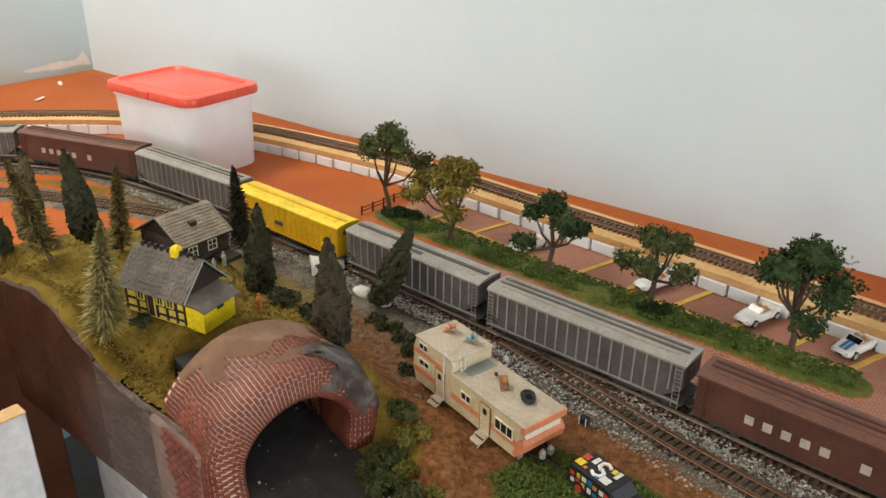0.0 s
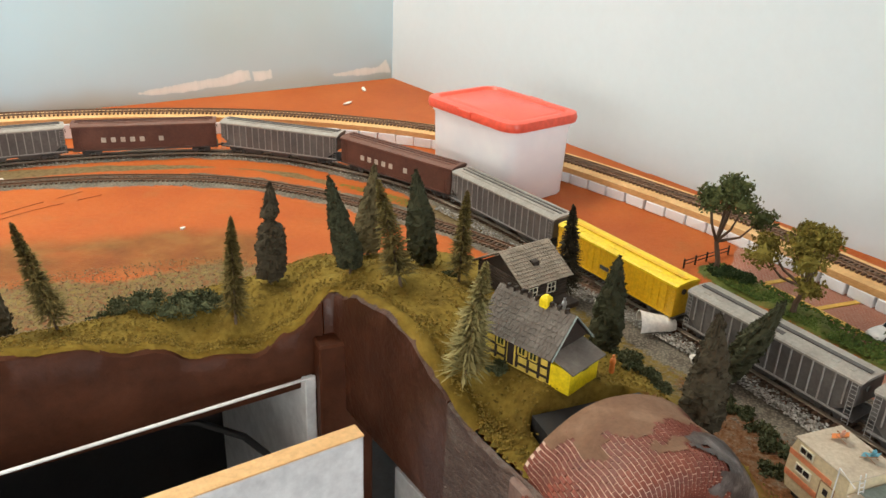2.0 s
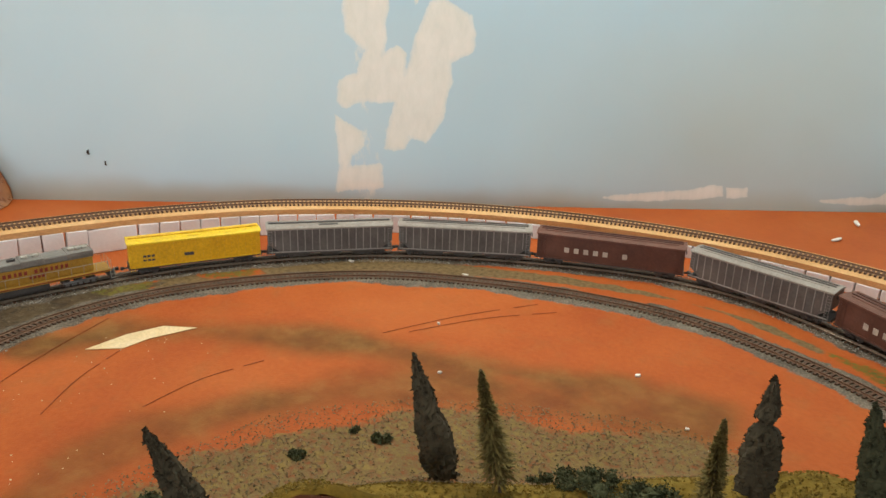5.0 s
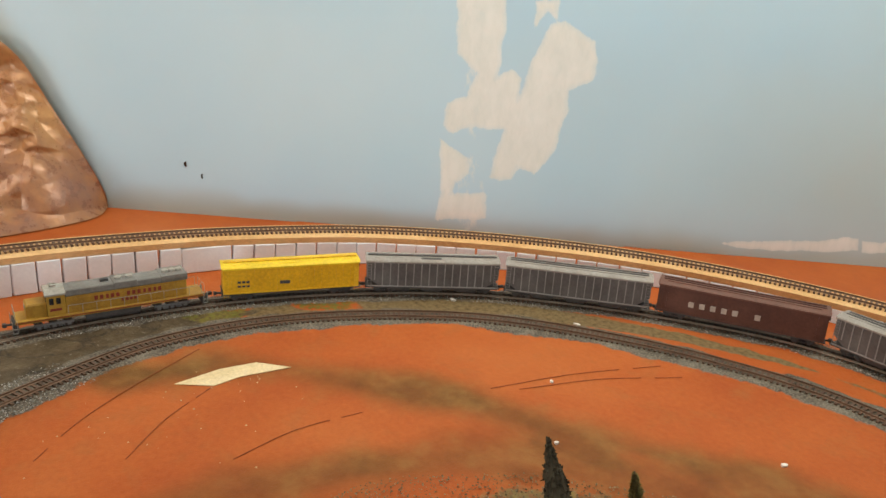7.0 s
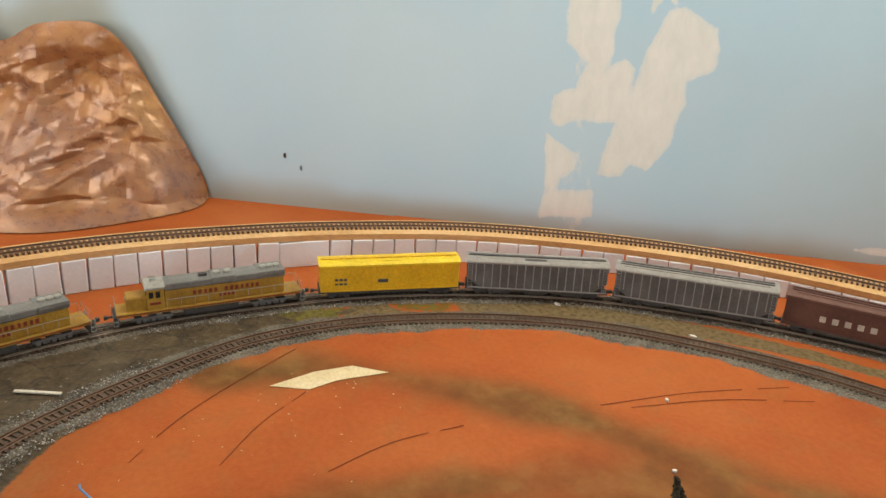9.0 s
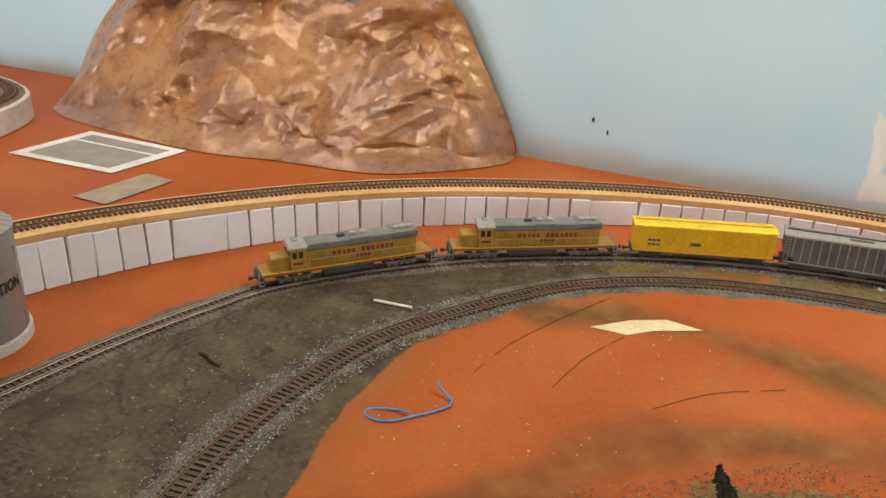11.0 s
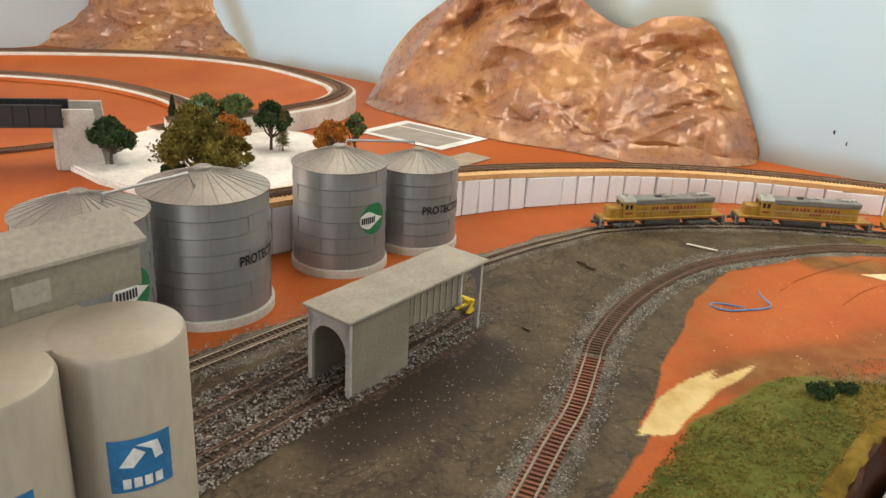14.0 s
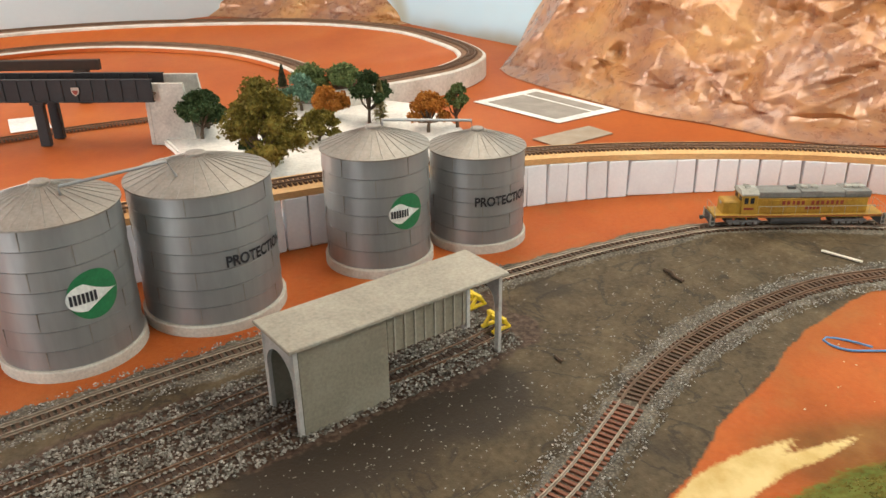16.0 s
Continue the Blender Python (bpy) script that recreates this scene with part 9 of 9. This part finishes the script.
for n_, (x, y, w, d, h, turn) in enumerate([(-0.080, 0.806, 0.026, 0.016, 0.014, -35), (-0.054, 0.782, 0.014, 0.010, 0.009, 10)]):
    bm = bmesh.new()
    bmesh.ops.create_icosphere(bm, subdivisions=3, radius=0.5)
    for v in bm.verts:
        v.co *= 1 + 0.25 * noise.noise(v.co * 3 + Vector((n_ * 4, 0, 0)))
        v.co = Vector((v.co.x * w, v.co.y * d, v.co.z * h))
    ob = smooth(part("plaster_lump", bm, M["plaster"]), 60)
    ob.matrix_world = pose(x, y, on_hill(x, y) + h * 0.2, 0, 0, turn)
    tagged(ob, "rough white plaster lump beside the track", "plaster lump", "plaster lumps")


# ---- the far loops of track on raised beds ----
M["bed_side"] = surface("bed_side", (0.58, 0.55, 0.50), (0.46, 0.42, 0.36), (0.68, 0.65, 0.60), rough=0.85, big=14, small=160, relief=0.5)
FAR_OUTER = Line([(-1.66, -1.30), (-1.74, -1.18), (-1.80, -1.05), (-1.89, -0.811), (-1.954, -0.68), (-2.071, -0.558), (-2.191, -0.478), (-2.358, -0.462), (-2.535, -0.569), (-2.725, -0.771), (-2.818, -1.103), (-2.738, -1.545), (-2.583, -1.853), (-2.30, -2.15)])
FAR_INNER = Line([(-1.80, -1.16), (-1.90, -1.0), (-1.95, -0.86), (-2.06, -0.815), (-2.225, -0.859), (-2.363, -0.987), (-2.501, -1.224), (-2.54, -1.525), (-2.466, -1.767), (-2.25, -1.98)])
FAR_GROUND = Line([(-1.90, -0.93), (-1.791, -1.042), (-1.706, -1.146), (-1.596, -1.257), (-1.35, -1.50), (-1.15, -1.72)])


def far_bed(line, s0, z_start, z_end, name, label):
    def zat(s):
        return z_start + (z_end - z_start) * min(1, max(0, (s - s0) / 0.5))
    bm = strip(line, s0, line.length, [(0.032, -0.001), (0.036, -0.004), (0.037, -0.06), (-0.037, -0.06), (-0.036, -0.004), (-0.032, -0.001)], zat, 0.02)
    for v in bm.verts:
        v.co.z = max(v.co.z, 0.0005)
    tagged(part(name, bm, M["bed_side"]), label, "track bed", kind="structure")
    rim = min(0.014, z_start * 0.45)
    bm = strip(line, s0, line.length, [(0.0372, -0.06), (0.0392, -0.06), (0.0392, -rim), (0.0372, -rim)], zat, 0.02)
    for v in bm.verts:
        v.co.z = max(v.co.z, 0.0002)
    tagged(part("inner_skirt", bm, M["red_paint"]), "red painted inner side of the loop's bed", "track bed", kind="structure")
    bm = strip(line, s0, line.length, [(0.028, -0.0012), (0.024, 0.0008), (-0.024, 0.0008), (-0.028, -0.0012)], zat, 0.02)
    tagged(part("ballast_bed", bm, M["dust"]), "brown ballast strip under the far track", "track bed", kind="structure")
    track("far_track", line, s0, line.length, lambda s: zat(s) + 0.001, M["tie"], M["rail_rust"], "far raised loop of rusty track on a pale bed")


far_bed(FAR_OUTER, FAR_OUTER.near(-1.89, -0.811), 0.048, 0.052, "outer_loop_bed", "pale plaster-sided bed of the outer loop")
far_bed(FAR_INNER, FAR_INNER.near(-1.95, -0.86), 0.012, 0.016, "inner_loop_bed", "low pale bed of the inner loop")


def loop_ramp():
    """Red painted board that rises from the inner loop to the outer one."""
    so, si = FAR_OUTER.near(-2.071, -0.558), FAR_INNER.near(-2.06, -0.815)
    bm = bmesh.new()
    rows = []
    for i in range(101):
        t = i / 100
        a = side(FAR_OUTER, so + (FAR_OUTER.length - so) * t, 0.030, 0)
        b = side(FAR_INNER, si + (FAR_INNER.length - si) * t, -0.030, 0)
        rise = min(1, t / 0.16)
        row = []
        for k in range(9):
            u = k / 8
            p = a.lerp(b, u)
            p.z = 0.0005 + (0.0445 * (1 - u) + 0.010 * u) * rise * (1 - 0.25 * math.sin(math.pi * u))
            row.append(p)
        rows.append([bm.verts.new(p) for p in row] + [bm.verts.new((p.x, p.y, 0.0)) for p in (row[-1], row[0])])
    for r0, r1 in zip(rows, rows[1:]):
        for k in range(11):
            j = (k + 1) % 11
            bm.faces.new((r0[k], r1[k], r1[j], r0[j]))
    bmesh.ops.recalc_face_normals(bm, faces=bm.faces)
    tagged(smooth(part("loop_board", bm, M["red_paint"])), "red painted board rising to the outer loop", "board", kind="structure")


loop_ramp()
track("far_track", FAR_GROUND, 0.0, FAR_GROUND.length, lambda s: 0.0015, M["tie"], M["rail_rust"], "rusty track laid flat on the red board")


# ---- girder bridge ----
def girder_bridge():
    ends = [Vector((-1.648, -0.925, 0)), Vector((-1.58, -1.30, 0)), Vector((-1.50, -1.72, 0))]
    root = thing("girder_bridge", Matrix.Identity(4), "black plate girder railway bridge with a small emblem", "bridge")
    for a, b in zip(ends, ends[1:]):
        d = (b - a).normalized()
        m = Matrix.Translation(a) @ Matrix.Rotation(math.atan2(d.y, d.x), 4, "Z")
        L = (b - a).length
        for y in (-0.03, 0.03):
            g = part("girder", boxes((0.001, L - 0.001, y - 0.001, y + 0.001, 0.088, 0.128)), M["black"], root)
            g.matrix_basis = m
            for z in (0.087, 0.1275):
                part("flange", boxes((0.0, L - 0.0005, y - 0.004, y + 0.004, z, z + 0.002)), M["black"], g)
            for k in range(int(L / 0.028) + 1):
                x = min(0.002 + k * 0.028, L - 0.004)
                part("stiffener", boxes((x, x + 0.0018, y - 0.0034, y + 0.0034, 0.089, 0.1275)), M["black"], g)
        deck = part("deck", boxes((0.001, L - 0.001, -0.028, 0.028, 0.099, 0.103)), M["tie"], root)
        deck.matrix_basis = m
    d = (ends[1] - ends[0]).normalized()
    m = Matrix.Translation(ends[0]) @ Matrix.Rotation(math.atan2(d.y, d.x), 4, "Z")
    for xx in (0.145,):
        for yy in (0.0355,):
            sh = part("emblem", prism([(-0.007, 0.0065), (0.007, 0.0065), (0.008, 0.0), (0.0055, -0.006), (0.0, -0.0095), (-0.0055, -0.006), (-0.008, 0.0)], 0, 0.0006), M["mark_pale"], root, "small pale shield emblem")
            sh.matrix_basis = m @ Matrix(((1, 0, 0, xx), (0, 0, 1, yy - 0.001), (0, 1, 0, 0.109), (0, 0, 0, 1)))
            part("field", prism([(-0.0055, 0.001), (0.0055, 0.001), (0.004, -0.005), (0.0, -0.0078), (-0.004, -0.005)], 0.0006, 0.0010), M["red_line"], sh)
    leg = thing("bridge_pier", Matrix.Translation((-1.612, -1.15, 0)) @ Matrix.Rotation(math.atan2(d.y, d.x), 4, "Z"), "black steel pier under the girder bridge", "bridge pier")
    for y in (-0.026, 0.026):
        part("column", boxes((-0.010, 0.010, y - 0.006, y + 0.006, 0.0, 0.0868), bevel=0.001), M["black"], leg)
    part("cap", boxes((-0.014, 0.014, -0.034, 0.034, 0.080, 0.0865), bevel=0.001), M["black"], leg)
    ab = thing("bridge_abutment", Matrix.Translation((-1.676, -0.935, 0)) @ Matrix.Rotation(math.atan2(d.y, d.x), 4, "Z"), "pale grey card abutment under the bridge end", "bridge abutment")
    M["card"] = surface("card", (0.52, 0.50, 0.45), rough=0.8, big=20, small=200)
    part("front", boxes((0.012, 0.020, -0.046, 0.046, 0.0, 0.086), bevel=0.001), M["card"], ab)
    part("wing", loft([([(-0.07, -0.046), (0.0115, -0.046), (0.0115, -0.038), (-0.07, -0.038)], 0.0), ([(-0.055, -0.046), (0.0115, -0.046), (0.0115, -0.038), (-0.055, -0.038)], 0.118)]), M["card"], ab)
    part("wing", loft([([(-0.07, 0.038), (0.0115, 0.038), (0.0115, 0.046), (-0.07, 0.046)], 0.0), ([(-0.055, 0.038), (0.0115, 0.038), (0.0115, 0.046), (-0.055, 0.046)], 0.118)]), M["card"], ab)
    m2 = local_pose((-1.92, -1.24), (0.22, -0.97))
    bm = boxes((0.0, 0.55, -0.008, 0.008, 0.075, 0.098), bevel=0.001)
    beam = thing("wooden_beam", m2, "dark brown wooden beam on blocks behind the bridge", "beam")
    part("beam", bm, M["timber"], beam)
    for x in (0.03, 0.50):
        part("block", boxes((x, x + 0.03, -0.012, 0.012, 0, 0.0748), bevel=0.001), M["timber"], beam)


girder_bridge()
M["paper"] = surface("paper", (0.74, 0.73, 0.70), rough=0.8, big=10, small=160)
M["sandpaper"] = surface("sandpaper", (0.36, 0.29, 0.22), (0.30, 0.24, 0.18), (0.42, 0.35, 0.28), rough=0.95, big=25, small=700, relief=0.7)
M["grey_paper"] = surface("grey_paper", (0.30, 0.27, 0.24), (0.24, 0.22, 0.19), (0.37, 0.34, 0.30), rough=0.95, big=25, small=600, relief=0.6)


def quad_patch(name, pts, z0, z1, mat, label, cat, group=""):
    return tagged(part(name, prism(pts, z0, z1), mat), label, cat, group)


def inset(pts, k):
    c = (sum(p[0] for p in pts) / len(pts), sum(p[1] for p in pts) / len(pts))
    return [(c[0] + (x - c[0]) * k, c[1] + (y - c[1]) * k) for x, y in pts]


sheet_pts = [(-2.056, -0.40), (-2.204, -0.279), (-2.04, -0.076), (-1.91, -0.196)]
sheet = thing("paper_sheet", Matrix.Identity(4), "white paper sheet with two grey gritty panels on the board", "paper sheet")
part("sheet", prism(sheet_pts, 0.0, 0.0012), M["paper"], sheet)
A_, B_, C_, D_ = [Vector(p) for p in inset(sheet_pts, 0.80)]
for k0, k1 in ((0.0, 0.70), (0.76, 1.0)):
    q = [A_.lerp(B_, k0), A_.lerp(B_, k1), D_.lerp(C_, k1), D_.lerp(C_, k0)]
    part("grey_panel", prism([tuple(v) for v in q], 0.0012, 0.0016), M["grey_paper"], sheet)
quad_patch("sandpaper_strip", [(-1.79, -0.235), (-1.90, -0.135), (-1.855, -0.085), (-1.745, -0.18)], 0.0, 0.0012, M["sandpaper"], "tan sandpaper strip lying on the board", "sandpaper")
quad_patch("paper_scrap", [(-1.70, -1.22), (-1.78, -1.30), (-1.74, -1.36), (-1.65, -1.28)], 0.0, 0.001, M["paper"], "white paper sheet under the bridge", "paper")
quad_patch("paper_scrap", [(-1.30, -0.66), (-1.36, -0.58), (-1.30, -0.54), (-1.23, -0.61)], 0.0, 0.001, M["paper"], "white paper scrap behind the bins", "paper")


# ---- buffers at the siding ends ----
def buffer_stop(x, y, ax):
    m = local_pose((x, y), ax, 0.0066)
    root = thing("buffer_stop", m, "bright yellow bumper at the end of a siding", "buffer stop", "siding bumpers")
    for yy in (-0.0085, 0.0085):
        part("leg", tube([(0.012, yy, 0.0), (0.0, yy, 0.014)], 0.0023, 6), M["yellow"], root)
        part("post", tube([(-0.010, yy, 0.0), (0.0, yy, 0.014)], 0.0023, 6), M["yellow"], root)
        part("shoe", boxes((-0.011, 0.014, yy - 0.0022, yy + 0.0022, 0.0, 0.0022)), M["yellow"], root)
    part("beam", boxes((-0.002, 0.003, -0.014, 0.014, 0.009, 0.0155), bevel=0.0008), M["yellow"], root)
    part("pad", boxes((0.003, 0.006, -0.004, 0.004, 0.0095, 0.0150), bevel=0.0005), M["yellow"], root)


buffer_stop(-1.060, -0.185, (0.77, -0.63))
buffer_stop(-1.106, -0.220, (0.77, -0.63))

# ---- small loose things ----
M["stick"] = surface("stick", (0.62, 0.57, 0.47), rough=0.7, big=40, small=300)
ob = part("match_stick", boxes((0, 0.051, -0.0022, 0.0022, 0, 0.0022), bevel=0.0004), M["stick"])
ob.matrix_world = local_pose((-1.343, 0.198), (0.027, 0.043), 0.0025)
tagged(ob, "pale flat wooden stick lying in the yard", "stick")
ob = part("twig", tube([(-1.247, -0.004, 0.0035), (-1.236, 0.006, 0.005), (-1.228, 0.008, 0.004), (-1.217, 0.018, 0.0035)], 0.0022, 5), M["bark"])
tagged(ob, "small dark twig lying in the yard", "twig")
ob = part("twig", tube([(-1.018, -0.118, 0.0032), (-1.008, -0.110, 0.0035)], 0.0015, 5), M["bark"])
tagged(ob, "small dark twig lying in the yard", "twig")
M["blue_wire"] = surface("blue_wire", (0.10, 0.26, 0.50), rough=0.4, big=60, small=300)
wire = Line([(-1.097, 0.201, 0.0045), (-1.11, 0.186, 0.0016), (-1.114, 0.171, 0.0015), (-1.114, 0.160, 0.0015), (-1.107, 0.156, 0.0015), (-1.096, 0.165, 0.0015), (-1.091, 0.180, 0.0015), (-1.095, 0.203, 0.0016), (-1.100, 0.226, 0.0016), (-1.107, 0.242, 0.0016), (-1.115, 0.246, 0.002), (-1.125, 0.241, 0.005), (-1.133, 0.236, 0.009), (-1.137, 0.236, 0.011)])
tagged(part("wire_loop", tube([tuple(p) for p in wire.p[::2]], 0.0012, 6), M["blue_wire"]), "loop of thin blue wire on the red board", "wire")
M["tape"] = surface("tape", (0.70, 0.56, 0.32), (0.62, 0.48, 0.26), (0.76, 0.63, 0.40), rough=0.7, big=30, small=300)
quad_patch("masking_tape", [(-1.241, 0.444), (-1.215, 0.480), (-1.220, 0.515), (-1.211, 0.576), (-1.243, 0.545), (-1.249, 0.500)], 0.0004, 0.0012, M["tape"], "torn piece of cream masking tape on red paint", "masking tape")
SCRAPS = [(-0.819, 1.634, 0.040, 0.010), (-0.835, 1.769, 0.045, 0.010), (-0.624, 1.713, 0.028, 0.016), (-1.279, 0.877, 0.010, 0.008), (-1.122, 0.98, 0.012, 0.006), (-0.762, 0.918, 0.008, 0.006), (-1.02, 0.83, 0.006, 0.005), (-0.92, 0.74, 0.006, 0.004), (-0.66, 0.86, 0.005, 0.004), (-0.44, 1.50, 0.05, 0.018), (-0.37, 1.47, 0.022, 0.014)]
rng_s = random.Random(12)
for x, y, w, d in SCRAPS:
    a0 = rng_s.uniform(0, 3)
    z = 0.0003 if y < 1.45 or y > 1.6 else 0.0005
    pts = []
    for k in range(7):
        a = a0 + 2 * math.pi * k / 7
        r = rng_s.uniform(0.7, 1.1)
        pts.append((x + math.cos(a) * r * w / 2 * math.cos(a0) - math.sin(a) * r * d / 2 * math.sin(a0), y + math.cos(a) * r * w / 2 * math.sin(a0) + math.sin(a) * r * d / 2 * math.cos(a0)))
    quad_patch("plaster_scrap", pts, z, z + 0.0022, M["plaster"], "small white scrap lying on the board", "scrap", "white scraps on the board")


# ---- chips in the backdrop paint ----
WALL_DIR = (WEST - CORNER).normalized()
WALL_IN = Vector((-WALL_DIR.y, WALL_DIR.x, 0))
if WALL_IN.dot(Vector((-0.8, -0.8, 0)) - CORNER) < 0:
    WALL_IN = -WALL_IN


def wall_patch(pts, mat, label, seed):
    """A thin chip with a ragged rim; points of (along the wall, height)."""
    line = []
    n = len(pts)
    for i in range(n):
        (u0, z0), (u1, z1) = pts[i], pts[(i + 1) % n]
        line.append((u0, z0))
        steps = max(2, int(math.hypot(u1 - u0, z1 - z0) / 0.006))
        for t in [q / steps for q in range(1, steps)]:
            far = math.hypot(u1 - u0, z1 - z0)
            k = 0.0022 * noise.noise(Vector((u0 * 90 + t * far * 110, z0 * 90, seed))) * min(1, 4 * t * (1 - t) * 2)
            line.append((u0 + (u1 - u0) * t + k * (z1 - z0) / far, z0 + (z1 - z0) * t - k * (u1 - u0) / far))
    bm = prism(line, 0.0, 0.0022)
    for v in bm.verts:
        p = CORNER + WALL_DIR * v.co.x + WALL_IN * (v.co.z * 0.6 + 0.0006)
        v.co = Vector((p.x, p.y, v.co.y))
    bmesh.ops.recalc_face_normals(bm, faces=bm.faces)
    return tagged(part("paint_chip", bm, mat), label, "paint chip", "chips in the backdrop", kind="structure")


for u, z in ((1.61, 0.095), (1.58, 0.074)):
    wall_patch([(u - 0.0018, z - 0.005), (u + 0.002, z - 0.004), (u + 0.0025, z + 0.003), (u - 0.001, z + 0.005)], M["timber"], "small dark chip in the backdrop paint", int(u * 1000))


# ---- pencil lines drawn on the board ----
M["pencil"] = surface("pencil", (0.24, 0.058, 0.016), rough=0.7, big=60, small=300)
for pts in ([(-1.124, 0.355), (-1.174, 0.411), (-1.213, 0.476)], [(-1.165, 0.281), (-1.215, 0.335), (-1.263, 0.409), (-1.311, 0.5)], [(-1.07, 0.442), (-1.085, 0.518), (-1.079, 0.597)], [(-1.046, 0.755), (-1.02, 0.868), (-0.977, 0.985)], [(-1.027, 0.783), (-0.993, 0.889), (-0.942, 0.984)]):
    ln = Line(pts)
    n_seg = 12
    root = thing("pencil_line", Matrix.Identity(4), "faint dark pencil line drawn on red paint", "pencil line", "pencil lines", kind="structure")
    for k in range(n_seg):
        if (k * 7 + len(pts)) % 11 == 0:
            continue
        part("stroke", strip(ln, ln.length * k / n_seg, ln.length * (k + 1.0) / n_seg, [(0.0003, 0.0002), (0.0003, 0.0008), (-0.0003, 0.0008), (-0.0003, 0.0002)], lambda s: 0.0004, 0.01), M["pencil"], root)
